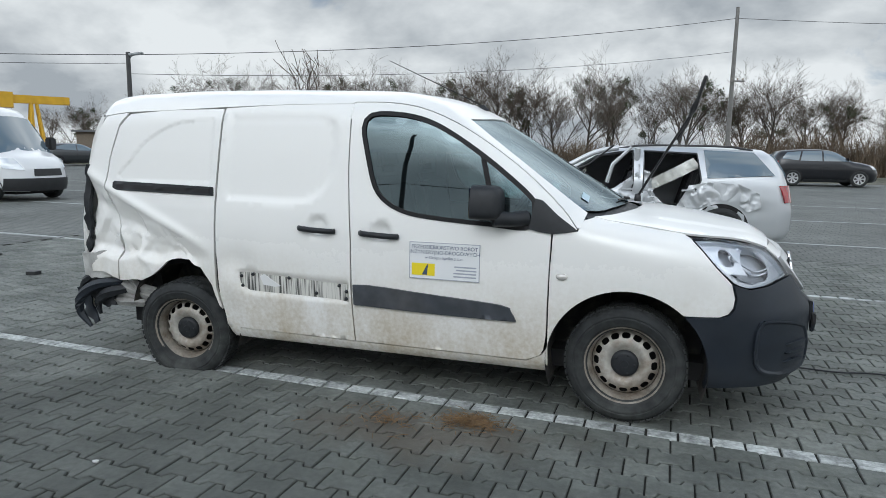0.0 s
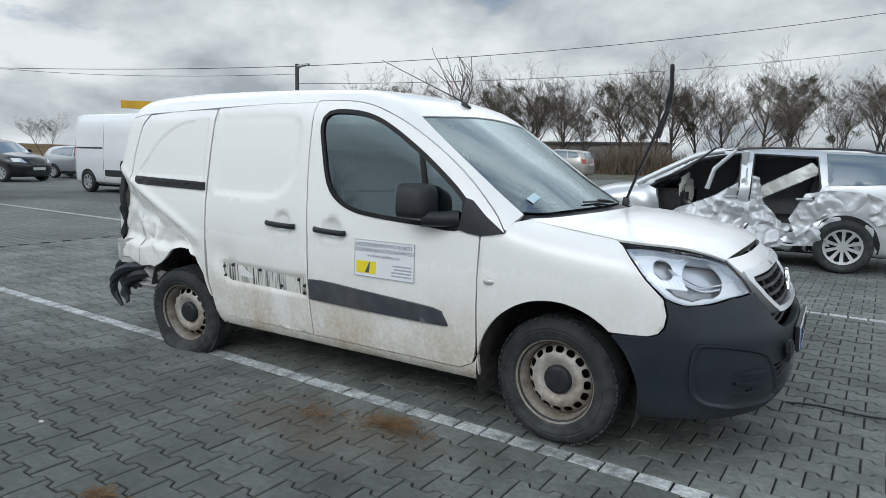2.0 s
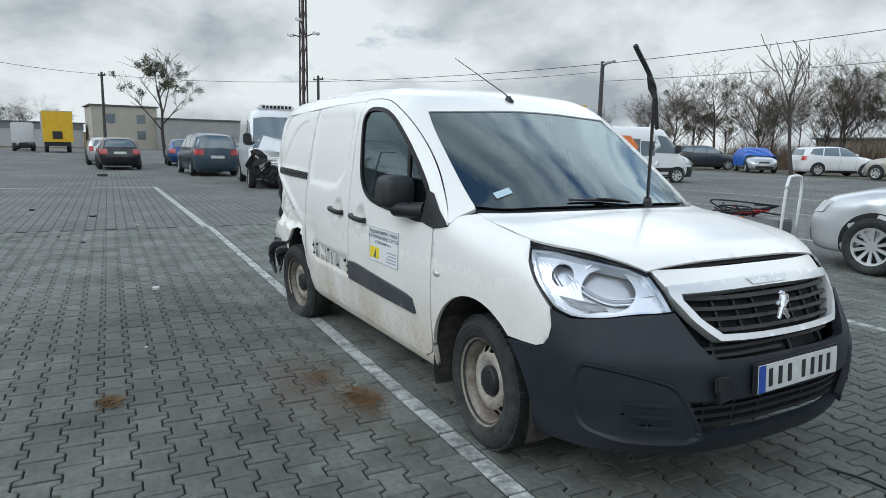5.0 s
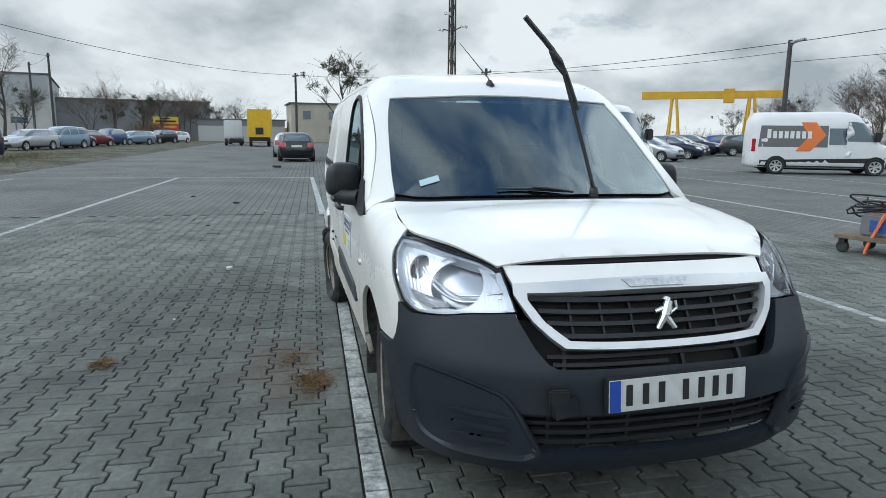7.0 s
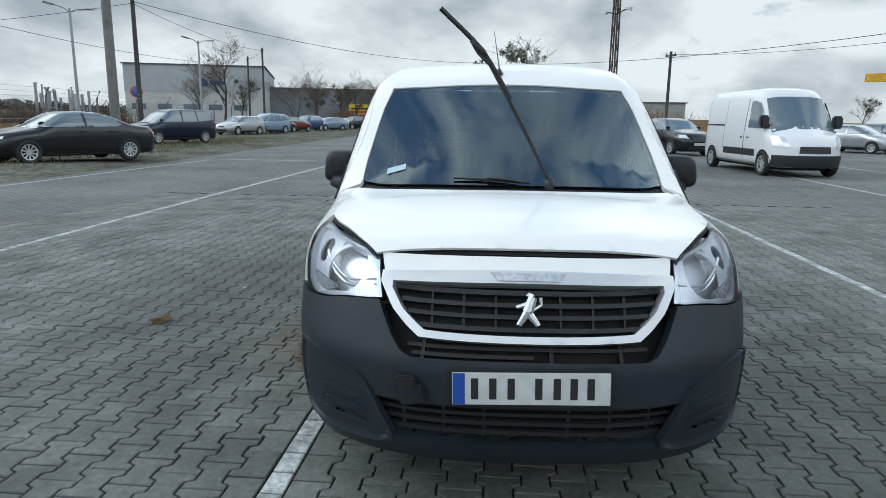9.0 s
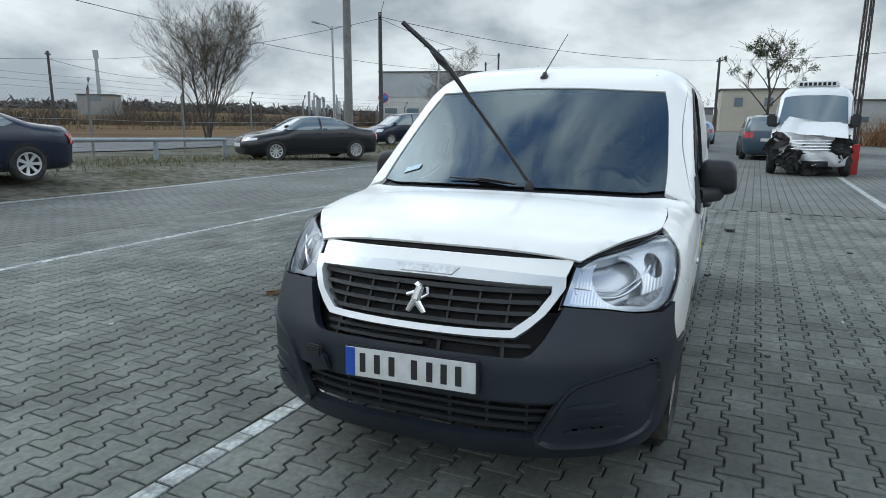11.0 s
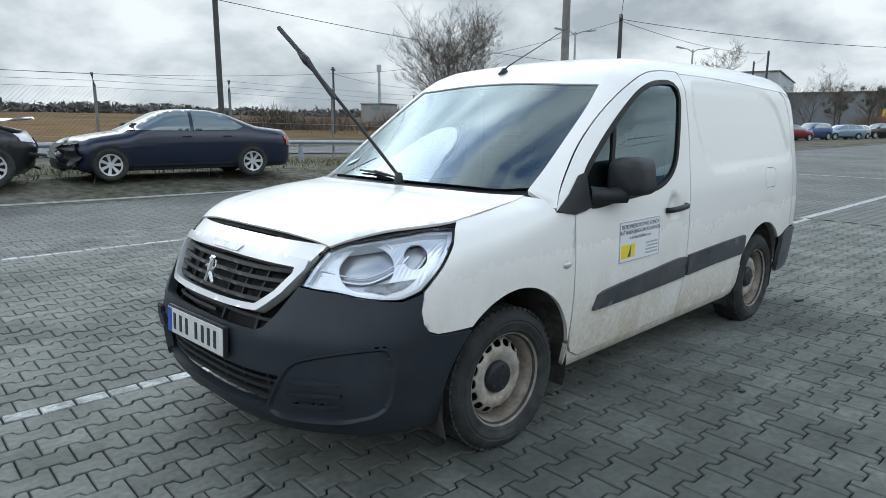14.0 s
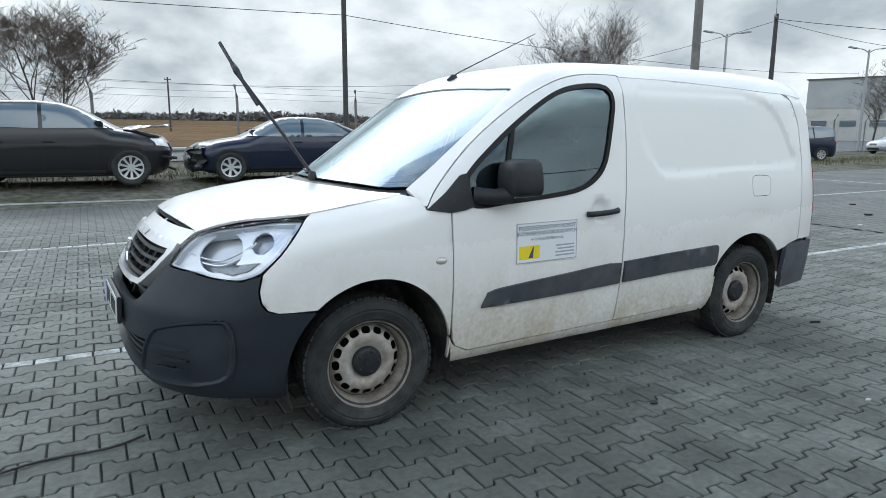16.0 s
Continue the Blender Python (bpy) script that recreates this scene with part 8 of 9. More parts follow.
# lattice mast with cameras
mast = thing("lattice_mast", "rusty steel lattice mast with small cameras", "mast")
MST = mat("mast_steel", (0.07, 0.06, 0.055), 0.7, 0.3, vary=0.2)
H = 9.5
for sx in (-1, 1):
    for sy in (-1, 1):
        bar("corner_post", [(sx * 0.125, sy * 0.10, 0), (sx * 0.065, sy * 0.05, H)], 0.030, MST, mast, sides=4)
for k in range(16):
    z0, z1 = k * H / 16, (k + 1) * H / 16
    w0, w1 = 0.125 - 0.06 * k / 16, 0.125 - 0.06 * (k + 1) / 16
    s = 1 if k % 2 else -1
    for sy in (-1, 1):
        bar("lattice_bar", [(-s * w0, sy * w0 * 0.74, z0), (s * w1, sy * w1 * 0.74, z1)], 0.014, MST, mast, sides=4)
for z, dx, dy in ((4.9, 0.45, 0.2), (4.9, -0.42, -0.2), (5.3, 0.3, -0.3)):
    bar("camera_arm", [(0, 0, z), (dx, dy, z + 0.12)], 0.02, MST, mast)
    bm = bmesh.new()
    box(bm, -0.13, 0.13, -0.05, 0.05, -0.05, 0.05, 0.02)
    part("camera", bm, mat("camera_white", (0.6, 0.6, 0.6), 0.4), mast, "pale camera").matrix_local = pose(dx * 1.1, dy * 1.1, z + 0.1, 0, 12, 20)
mast.matrix_world = pose(-18.15, 4.5, 0, 0, 0, 10)
cab = thing("red_cabinet", "small red steel cabinet at the mast foot", "cabinet")
bm = bmesh.new()
box(bm, -0.16, 0.16, -0.22, 0.22, 0.0, 0.85, 0.015)
cb = part("cabinet_body", bm, mat("red_paint", (0.42, 0.02, 0.02), 0.4, vary=0.1), cab)
bm = bmesh.new()
box(bm, 0.16, 0.175, -0.18, 0.18, 0.10, 0.78, 0.004)
part("cabinet_door", bm, MATS["red_paint"], cab)
cab.matrix_world = pose(-17.3, 4.35, 0)

# overhead wires
WIRE = mat("wire_black", (0.03, 0.03, 0.032), 0.6)


def wire(a, b, sag, r=0.012):
    a, b = Vector(a), Vector(b)
    pts = [a.lerp(b, i / 16) - Vector((0, 0, sag * 4 * (i / 16) * (1 - i / 16))) for i in range(17)]
    tagged(bar("overhead_wire", pts, r, WIRE, None, sides=4), "thin dark overhead wire hung between poles", "wire", "overhead wires")


wire((-22.9, 22.3, 5.9), (6.7, 43.4, 10.4), 0.5, 0.016)
wire((6.7, 43.4, 10.4), (45, 52, 10.5), 0.5, 0.016)
wire((-22.9, 22.3, 5.9), (-62, 0.2, 7.0), 0.8, 0.016)
wire((-22.9, 22.3, 5.0), (6.7, 43.4, 8.3), 0.6, 0.012)
wire((-46, 14.5, 6.4), (-22.9, 22.3, 5.5), 0.4, 0.012)
wire((-33.0, -19.2, 7.7), (-62, 0.2, 7.0), 0.8, 0.016)
wire((-33.0, -19.2, 7.6), (-68, -23, 8.6), 0.5, 0.014)
wire((-68, -23, 8.6), (-75, -27, 8.3), 0.2, 0.014)
wire((-33.0, -19.2, 7.8), (-15, -8, 10.5), 0.5, 0.014)
wire((-17.3, -12.1, 9.4), (12, -19.5, 8.2), 0.9, 0.012)
wire((-37.3, -55.3, 6.6), (8, -64, 6.4), 0.9, 0.016)
wire((-60, -62, 6.3), (-37.3, -55.3, 6.6), 0.6, 0.016)
wire((-37.3, -55.3, 6.6), (-33.0, -19.2, 7.6), 0.8, 0.014)
wire((-6.1, -17.0, 5.1), (30, -18, 5.2), 0.4, 0.010)
wire((-40, -18, 5.0), (-6.1, -17.0, 5.1), 0.5, 0.010)

# ---- guard rail and fence on the road side ----
rail = thing("guard_rail", "grey painted tube rail on square posts along the verge", "guard rail")
RAILM = mat("grey_rail_paint", (0.30, 0.34, 0.38), 0.5, 0.4, vary=0.12, scale=4)
rx = np.linspace(-13.5, 22.5, 13)


def rail_y(x):
    return -14.7 + 0.0022 * (x + 4) - 0.0035 * np.maximum(0, -x - 12) ** 1.6


for i in range(len(rx) - 1):
    x0, x1 = rx[i], rx[i + 1]
    a, b = Vector((x0, rail_y(x0), 0.60 + rise(x0, -14.7))), Vector((x1, rail_y(x1), 0.60 + rise(x1, -14.7)))
    bar("rail_beam", [a, b], 0.06, RAILM, rail, sides=10)
    bm = bmesh.new()
    box(bm, a.x - 0.07, a.x + 0.07, a.y - 0.10, a.y - 0.03, a.z - 0.75, a.z + 0.02, 0.008)
    part("rail_post", bm, RAILM, rail)

fence = thing("mesh_fence", "wire mesh fence with cranked posts and barbed wire", "fence")
FPOST = mat("fence_post", (0.17, 0.17, 0.165), 0.8, vary=0.2)
fx_ = [x for x in np.arange(-52, 26, 4.1)]


def fence_y(x):
    return -18.0 - 0.004 * max(0, -x - 5) ** 1.55


posts = []
for x in fx_:
    y = fence_y(x)
    z = float(rise(x, y))
    bar("fence_post", [(x, y, z), (x, y, z + 2.15), (x + 0.12, y + 0.25, z + 2.5)], 0.045, FPOST, fence, sides=8)
    posts.append((x, y, z))
for (xa, ya, za), (xb, yb, zb) in zip(posts, posts[1:]):
    for h, dy in ((2.12, 0), (2.3, 0.12), (2.48, 0.24), (1.2, 0), (0.3, 0)):
        v, f = tube_mesh([(xa, ya + dy, za + h), ((xa + xb) / 2, (ya + yb) / 2 + dy, (za + zb) / 2 + h - 0.02), (xb, yb + dy, zb + h)], 0.006, 3, False)
        mesh_ob("fence_wire", v, f, GALV, fence)
    V, Fs = [], []
    n = 34
    for k in range(-16, n):
        for s in (1, -1):
            pts = []
            for hh in (0.15, 2.1):
                t_ = (k + (0 if s > 0 else 16) + s * (hh - 0.15) * 8.2) / n
                pts.append((t_, hh))
            (t0, h0), (t1, h1) = pts
            lo, hi = max(0, min(t0, t1)), min(1, max(t0, t1))
            if hi - lo < 1e-4:
                continue
            g = lambda t_: h0 + (h1 - h0) * (t_ - t0) / (t1 - t0)
            o = len(V)
            for t_ in (lo, hi):
                p = Vector((xa + (xb - xa) * t_, ya + (yb - ya) * t_, za + g(t_)))
                V += [p, p + Vector((0.003, 0, 0.003))]
            Fs.append((o, o + 1, o + 3, o + 2))
    tagged(mesh_ob("chain_link", V, Fs, DPOLE, fence, smooth=False), kind="stuff")

# road beyond the fence
rv, rf = [], []
for x in np.linspace(-120, 90, 43):
    y = fence_y(x) - 3.2 if x > -60 else fence_y(-60) - 3.2 + (x + 60) * 0.45
    rv += [(x, y, float(rise(x, y)) + 0.035), (x, y - 8.5, float(rise(x, y - 8.5)) + 0.035)]
rf = [(2 * i, 2 * i + 1, 2 * i + 3, 2 * i + 2) for i in range(42)]
tagged(mesh_ob("road", rv, rf, ASPHALT, smooth=False), "pale grey asphalt road beyond the fence", "road", kind="structure")

# ---- trees ----
BARK = mat("winter_bark", (0.062, 0.054, 0.046), 0.9, vary=0.3, scale=8)
TWIG = mat("winter_twigs", (0.10, 0.080, 0.064), 0.9, vary=0.25, scale=2)
TWIG2 = mat("willow_twigs", (0.066, 0.055, 0.04), 0.9, vary=0.25, scale=2)
LEAF = mat("evergreen_clump", (0.035, 0.05, 0.018), 0.8, vary=0.4, scale=6)
BUSH = mat("dry_bush", (0.135, 0.10, 0.068), 0.95, vary=0.35, scale=1.5)


def grow(seed, h, spread, levels, first, n_kids, droop=0.0, trunks=1, thin=0.018, clumps=0):
    """Bare tree: a trunk that forks down to fine twigs. Returns wood, twigs and clumps of mistletoe."""
    rg = random.Random(seed)
    wood, twigs, cl = [], [], []

    def limb(p, d, length, r, lev):
        n = 3 if lev < levels else 2
        pts, rad = [p], [r]
        q, dd = Vector(p), Vector(d)
        for i in range(n):
            dd = (dd + Vector((rg.uniform(-1, 1), rg.uniform(-1, 1), rg.uniform(-0.5, 0.8) - droop * lev)) * 0.17).normalized()
            q = q + dd * length / n
            pts.append(q.copy())
            rad.append(max(thin * 0.35, r * (1 - 0.62 * (i + 1) / n)))
        (wood if lev < 2 else twigs).append(tube_mesh(pts, rad, 6 if lev < 2 else 3, False))
        if lev >= levels:
            return
        if clumps and lev >= 2 and rg.random() < clumps:
            cl.append((pts[-1], rg.uniform(0.25, 0.5)))
        kids = n_kids[min(lev, len(n_kids) - 1)]
        for k in range(kids):
            t = first + (1 - first) * (k + rg.random()) / kids if lev == 0 else 0.25 + 0.75 * (k + rg.random()) / kids
            j = min(int(t * n), n - 1)
            base = pts[j].lerp(pts[j + 1], t * n - j)
            w = rg.uniform(0, 2 * math.pi)
            side = Vector((math.cos(w), math.sin(w), rg.uniform(-0.15, 0.6)))
            nd = (dd * 0.75 + side * spread).normalized()
            limb(base, nd, length * rg.uniform(0.46, 0.72) * (1.1 - 0.35 * t if lev == 0 else 1), max(thin * 0.4, rad[j] * 0.5), lev + 1)
    for k in range(trunks):
        w = rg.uniform(0, 6.28)
        lean = 0.10 if trunks == 1 else 0.45
        limb(Vector((0.2 * math.cos(w) * (trunks > 1), 0.2 * math.sin(w) * (trunks > 1), 0)), Vector((math.cos(w) * lean, math.sin(w) * lean, 1)).normalized(), h * (0.62 if trunks == 1 else rg.uniform(0.6, 0.8)), h * 0.018 / (1 if trunks == 1 else 1.8), 0)
    return join(wood), join(twigs), cl


def clump_mesh(cl, seed):
    rg = random.Random(seed)
    V, Fs = [], []
    for c, r in cl:
        for _ in range(90):
            d = Vector((rg.gauss(0, 1), rg.gauss(0, 1), rg.gauss(0, 1))).normalized() * r * rg.uniform(0.3, 1)
            a, b = Vector((rg.uniform(-1, 1), rg.uniform(-1, 1), rg.uniform(-1, 1))).normalized(), Vector((rg.uniform(-1, 1), rg.uniform(-1, 1), rg.uniform(-1, 1))).normalized()
            s = r * 0.22
            o = len(V)
            V += [c + d - a * s, c + d + b * s * 0.5, c + d + a * s, c + d - b * s * 0.5]
            Fs.append((o, o + 1, o + 2, o + 3))
    return V, Fs


def tree(name, seed, h, label, spread=0.75, levels=5, first=0.35, kids=(8, 4, 3, 3), droop=0.0, trunks=1, clumps=0.0, twig=None, thin=0.022):
    t = thing(name, label, "tree")
    w, tw, cl = grow(seed, h, spread, levels, first, kids, droop, trunks, thin, clumps)
    mesh_ob("trunk", w[0], w[1], BARK, t, sharp=60)
    tagged(mesh_ob("crown", tw[0], tw[1], twig or TWIG, t, smooth=False), "bare winter twigs", kind="stuff")
    if cl:
        v, f = clump_mesh(cl, seed)
        tagged(mesh_ob("mistletoe", v, f, LEAF, t, smooth=False), "dark green mistletoe clumps", kind="stuff")
    return t


TREES = [tree("bare_tree", 11, 7.6, "tall bare winter tree with mistletoe clumps", clumps=0.012, spread=0.72, thin=0.014, kids=(11, 5, 4, 3)),
         tree("bare_tree", 12, 7.9, "tall bare winter tree with many thin twigs", spread=0.68, thin=0.014, kids=(12, 5, 4, 3)),
         tree("bare_tree", 13, 7.0, "bare winter tree with several stems", trunks=2, spread=0.65, kids=(9, 4, 4, 3), thin=0.014),
         tree("bare_tree", 14, 7.4, "bare winter tree with dark evergreen clumps", clumps=0.016, spread=0.75, thin=0.014, kids=(10, 5, 4, 3))]
rng2 = random.Random(8)
spots = []
for i in range(46):
    a = i / 45
    spots.append((-46 + 62 * a + rng2.uniform(-0.9, 0.9), 50 + rng2.uniform(-3, 9), rng2.uniform(0.75, 1.12)))
for x, y, s in ((-68, 62, 0.8), (-62, 58, 0.7), (-56, 52, 0.75), (-34, 40, 0.5), (22, 62, 0.85), (28, 70, 0.8), (-80, -30, 0.9), (-74, -33, 0.8), (-92, -26, 1.0), (-98, -24, 1.05), (-104, -22, 1.1), (-110, -20, 1.0), (-116, -17, 1.1), (-122, -15, 1.05), (-128, -12, 1.0), (-134, -10, 1.0), (-138, -5, 0.9), (-110, -27, 0.9), (-118, -24, 1.0), (-126, -20, 1.0), (-84, 40, 0.7), (-88, 70, 0.8), (-100, 60, 0.8), (-96, 84, 0.9)):
    spots.append((x, y, s))
for i, (x, y, s) in enumerate(spots):
    src = TREES[i % 4]
    m = pose(x, y, float(rise(x, y)), 0, 0, rng2.uniform(0, 360))
    if i < 4:
        src.matrix_world = m @ Matrix.Diagonal((s, s, s, 1))
        tagged(src, group="tree belt")
    else:
        o = copy_thing(src, Matrix.Identity(4))
        o.scale = (s, s, s * rng2.uniform(0.9, 1.1))
        o.location, o.rotation_euler = m.translation, (0, 0, rng2.uniform(0, 6.28))
        tagged(o, group="tree belt")
wil = tree("willow_tree", 31, 8.2, "broad bare willow with many stems behind the fence", spread=0.75, levels=5, first=0.2, kids=(8, 5, 4, 3), trunks=6, twig=TWIG2, thin=0.014)
wil.matrix_world = pose(-25.2, -26.3, 0.2) @ Matrix.Diagonal((0.72, 0.72, 0.95, 1))
o = tree("roadside_tree", 37, 7.0, "bare roadside tree behind the crossover car", spread=0.8, first=0.22, trunks=2, kids=(10, 5, 5, 4), thin=0.018)
o.matrix_world = pose(2.0, -31.5, 0.3)
o = tree("lopped_tree", 41, 7.5, "lopped bare tree with upright stumpy limbs", spread=0.45, levels=3, first=0.55, kids=(7, 3, 2), thin=0.06)
o.matrix_world = pose(-18.6, 33.0, 0.2)
o = tree("mistletoe_tree", 43, 9.2, "bare tree hung with round mistletoe clumps", spread=0.7, levels=4, kids=(7, 4, 3), clumps=0.35, thin=0.03)
o.matrix_world = pose(-56, 4.4, 0)
o = tree("bare_tree", 47, 9.0, "bare tree before the warehouse", spread=0.75, kids=(9, 5, 4, 3))
o.matrix_world = pose(-64, -26.0, 0.3)


def thicket(name, pts, h, label, n, material=None, seed=3):
    """Dry undergrowth: many thin bent stems along a line."""
    rg = random.Random(seed)
    V, Fs = [], []
    for i in range(n):
        t_ = rg.random() * (len(pts) - 1)
        k = min(int(t_), len(pts) - 2)
        a, b = Vector(pts[k]), Vector(pts[k + 1])
        p = a.lerp(b, t_ - k) + Vector((rg.gauss(0, 1.0), rg.gauss(0, 1.0), 0))
        hh = h * rg.uniform(0.3, 1.0) * (0.75 + 0.35 * math.sin(p.x * 0.7) * math.cos(p.y * 0.5))
        q = p + Vector((rg.gauss(0, 0.35), rg.gauss(0, 0.35), 1)) * hh
        r = rg.uniform(0.012, 0.035)
        w = Vector((rg.uniform(-1, 1), rg.uniform(-1, 1), 0)).normalized() * r
        mid = p.lerp(q, 0.5) + Vector((rg.gauss(0, 0.15), rg.gauss(0, 0.15), 0))
        o = len(V)
        V += [p - w, p + w, mid + w * 0.8, mid - w * 0.8, q]
        Fs += [(o, o + 1, o + 2, o + 3), (o + 3, o + 2, o + 4)]
        for _ in range(3):
            s = p.lerp(q, rg.uniform(0.4, 0.9))
            e = s + Vector((rg.gauss(0, 0.4), rg.gauss(0, 0.4), rg.uniform(0.1, 0.5))) * hh * 0.5
            o = len(V)
            V += [s - w * 0.6, s + w * 0.6, e]
            Fs.append((o, o + 1, o + 2))
    tagged(mesh_ob(name, V, Fs, material or BUSH, smooth=False), label, "bushes", kind="stuff")


thicket("hedge_thicket", [(-50, 47, 0.2), (-20, 45, 0.2), (4, 46, 0.2)], 3.0, "brown bare undergrowth below the tree belt", 7000)
thicket("hedge_thicket", [(-44, 66, 0.2), (-10, 64, 0.2), (26, 70, 0.2)], 3.6, "dense bare young growth behind the tree belt", 6000, mat("young_growth", (0.075, 0.058, 0.046), 0.95, vary=0.3, scale=0.6), seed=16)
thicket("bramble_thicket", [(8, 46, 0.2), (14, 47, 0.2), (21, 50, 0.2)], 4.6, "tall brown bare bushes beside the tree belt", 3200, seed=5)
thicket("hedge_thicket", [(22, 58, 0.2), (40, 66, 0.2), (70, 80, 0.2)], 3.0, "brown bare hedge along the far field", 2200, seed=6)
thicket("hedge_thicket", [(-120, -24, 0), (-95, -19, 0)], 4.0, "brown undergrowth behind the long row", 2200, seed=7)
thicket("scrub_belt", [(-30, -72, 0.9), (-42, -66, 0.7), (-58, -58, 0.5), (-74, -54, 0.4), (-90, -50, 0.4)], 3.4, "belt of brown bare scrub beyond the road", 5200, mat("scrub", (0.095, 0.075, 0.058), 0.95, vary=0.35, scale=0.4), seed=19)
thicket("hedge_thicket", [(-60, -44, 0.3), (-40, -50, 0.3), (-28, -62, 0.3)], 1.3, "dry hedge across the road", 700, seed=9)
V, Fs = [], []
rg = random.Random(91)
wood = [Vector(p) for p in ((-420, -60, 0), (-330, -160, 0), (-230, -260, 0), (-100, -340, 0), (40, -380, 0), (190, -330, 0))]
for i in range(26000):
    t_ = rg.random() * (len(wood) - 1)
    k = int(t_)
    p = wood[k].lerp(wood[k + 1], t_ - k) + Vector((rg.gauss(0, 6), rg.gauss(0, 6), 0))
    top = 3.6 + 1.4 * math.sin(p.x * 0.045) + 0.8 * math.sin(p.x * 0.19 + 1)
    c = p + Vector((0, 0, float(rise(p.x, p.y)) + 0.3 + 0.8 * top * rg.random() ** 1.8))
    s_ = rg.uniform(0.5, 1.3)
    o = len(V)
    V += [c + Vector((rg.gauss(0, s_), rg.gauss(0, s_), rg.gauss(0, s_))) for _ in range(3)]
    Fs.append((o, o + 1, o + 2))
# woods colour is lightened, with the haze of distance painted into it
tagged(mesh_ob("far_woods", V, Fs, mat("hazy_far_woods", (0.12, 0.115, 0.11), 0.95, vary=0.3, scale=0.3), smooth=False), "dark line of bare woods behind the far fields", "woods", kind="stuff")
thicket("hedge_thicket", [(-100, 66, 0.2), (-60, 56, 0.2), (-50, 48, 0.2)], 3.0, "brown undergrowth by the crane", 2400, seed=12)
thicket("hedge_thicket", [(-45, 9, 0), (-42, 14, 0)], 2.6, "rusty brown bushes behind the wrecked van", 900, mat("rusty_bush", (0.20, 0.11, 0.05), 0.95, vary=0.3), seed=14)
GRASS = mat("winter_grass", (0.13, 0.125, 0.06), 0.95, vary=0.35, scale=3)
V, Fs = [], []
rg = random.Random(77)
for i in range(9000):
    x = rg.uniform(-40, 14)
    y = rail_y(x) + rg.gauss(0.6, 0.9) if rg.random() < 0.75 else rg.uniform(-14.2, -11.2)
    if y > -10.8:
        continue
    hh = rg.uniform(0.04, 0.20)
    z = float(rise(x, y))
    w = rg.uniform(0, 6.28)
    d = Vector((math.cos(w), math.sin(w), 0)) * 0.012
    o = len(V)
    p = Vector((x, y, z))
    V += [p - d, p + d, p + Vector((rg.gauss(0, 0.05), rg.gauss(0, 0.05), hh))]
    Fs.append((o, o + 1, o + 2))
tagged(mesh_ob("verge_grass", V, Fs, GRASS, smooth=False), "thin winter grass tufts along the guard rail", "grass", kind="stuff")

# ---- buildings far off ----
def hall(name, x, y, yaw, lx, ly, h, wall, label, windows=(), band=None, roof_mat=None):
    t = thing(name, label, "building")
    bm = bmesh.new()
    box(bm, -lx / 2, lx / 2, -ly / 2, ly / 2, 0, h)
    part("wall", bm, wall, t)
    bm = bmesh.new()
    box(bm, -lx / 2 - 0.3, lx / 2 + 0.3, -ly / 2 - 0.3, ly / 2 + 0.3, h, h + 0.16)
    part("roof", bm, roof_mat or mat("roof_grey", (0.12, 0.125, 0.13), 0.8), t)
    if band:
        z0, z1, bm_ = band
        bm = bmesh.new()
        box(bm, -lx / 2 - 0.06, lx / 2 + 0.06, -ly / 2 - 0.06, ly / 2 + 0.06, z0, z1)
        part("wall_band", bm, bm_, t)
    for side_, u, z, w, hh in windows:
        bm = bmesh.new()
        if side_ == "x":
            box(bm, lx / 2 - 0.05, lx / 2 + 0.09, u - w / 2, u + w / 2, z, z + hh)
        else:
            box(bm, u - w / 2, u + w / 2, side_ * ly / 2 - 0.09, side_ * ly / 2 + 0.09, z, z + hh)
        part("window", bm, CAR_GLASS, t)
    t.matrix_world = pose(x, y, float(rise(x, y)), 0, 0, yaw)
    return t


PALE_WALL = mat("pale_render", (0.50, 0.51, 0.50), 0.85, vary=0.08, scale=0.5, second=(0.38, 0.38, 0.36), sscale=0.3, sfac=0.6)
GREY_CLAD = mat("grey_cladding", (0.20, 0.215, 0.23), 0.6, vary=0.08, scale=0.4)
CLAD_LIGHT = mat("pale_blue_cladding", (0.40, 0.43, 0.45), 0.6, vary=0.06, scale=0.5, second=(0.30, 0.32, 0.33), sscale=0.15, sfac=0.7)
hall("warehouse", -121, -50, 14, 34, 22, 9.4, PALE_WALL, "long pale warehouse with light blue-grey upper cladding", [("x", u, 2.2, 2.2, 0.9) for u in range(-9, 10, 4)], (5.0, 9.42, CLAD_LIGHT))
hall("warehouse", -138, -30, 14, 24, 26, 7.0, GREY_CLAD, "grey clad warehouse behind the trees")
sg_ = thing("hall_sign", "round blue sign on the warehouse wall", "sign")
v, f = lathe([(0, 0.1), (0.6, 0.1), (0.6, 0)], 24, "z")
mesh_ob("sign_disc", v, f, mat("sign_blue", (0.03, 0.12, 0.38), 0.5), sg_).matrix_local = pose(0, 0, 0, 0, 90, 0)
bm = bmesh.new()
box(bm, 0, 0.1, 0.9, 3.2, -0.35, 0.35)
part("sign_bar", bm, MATS["sign_blue"], sg_)
sg_.matrix_world = pose(-121 + 17.3 * math.cos(radians(14)), -50 + 17.3 * math.sin(radians(14)) + 1.5, 7.0, 0, 0, 14)
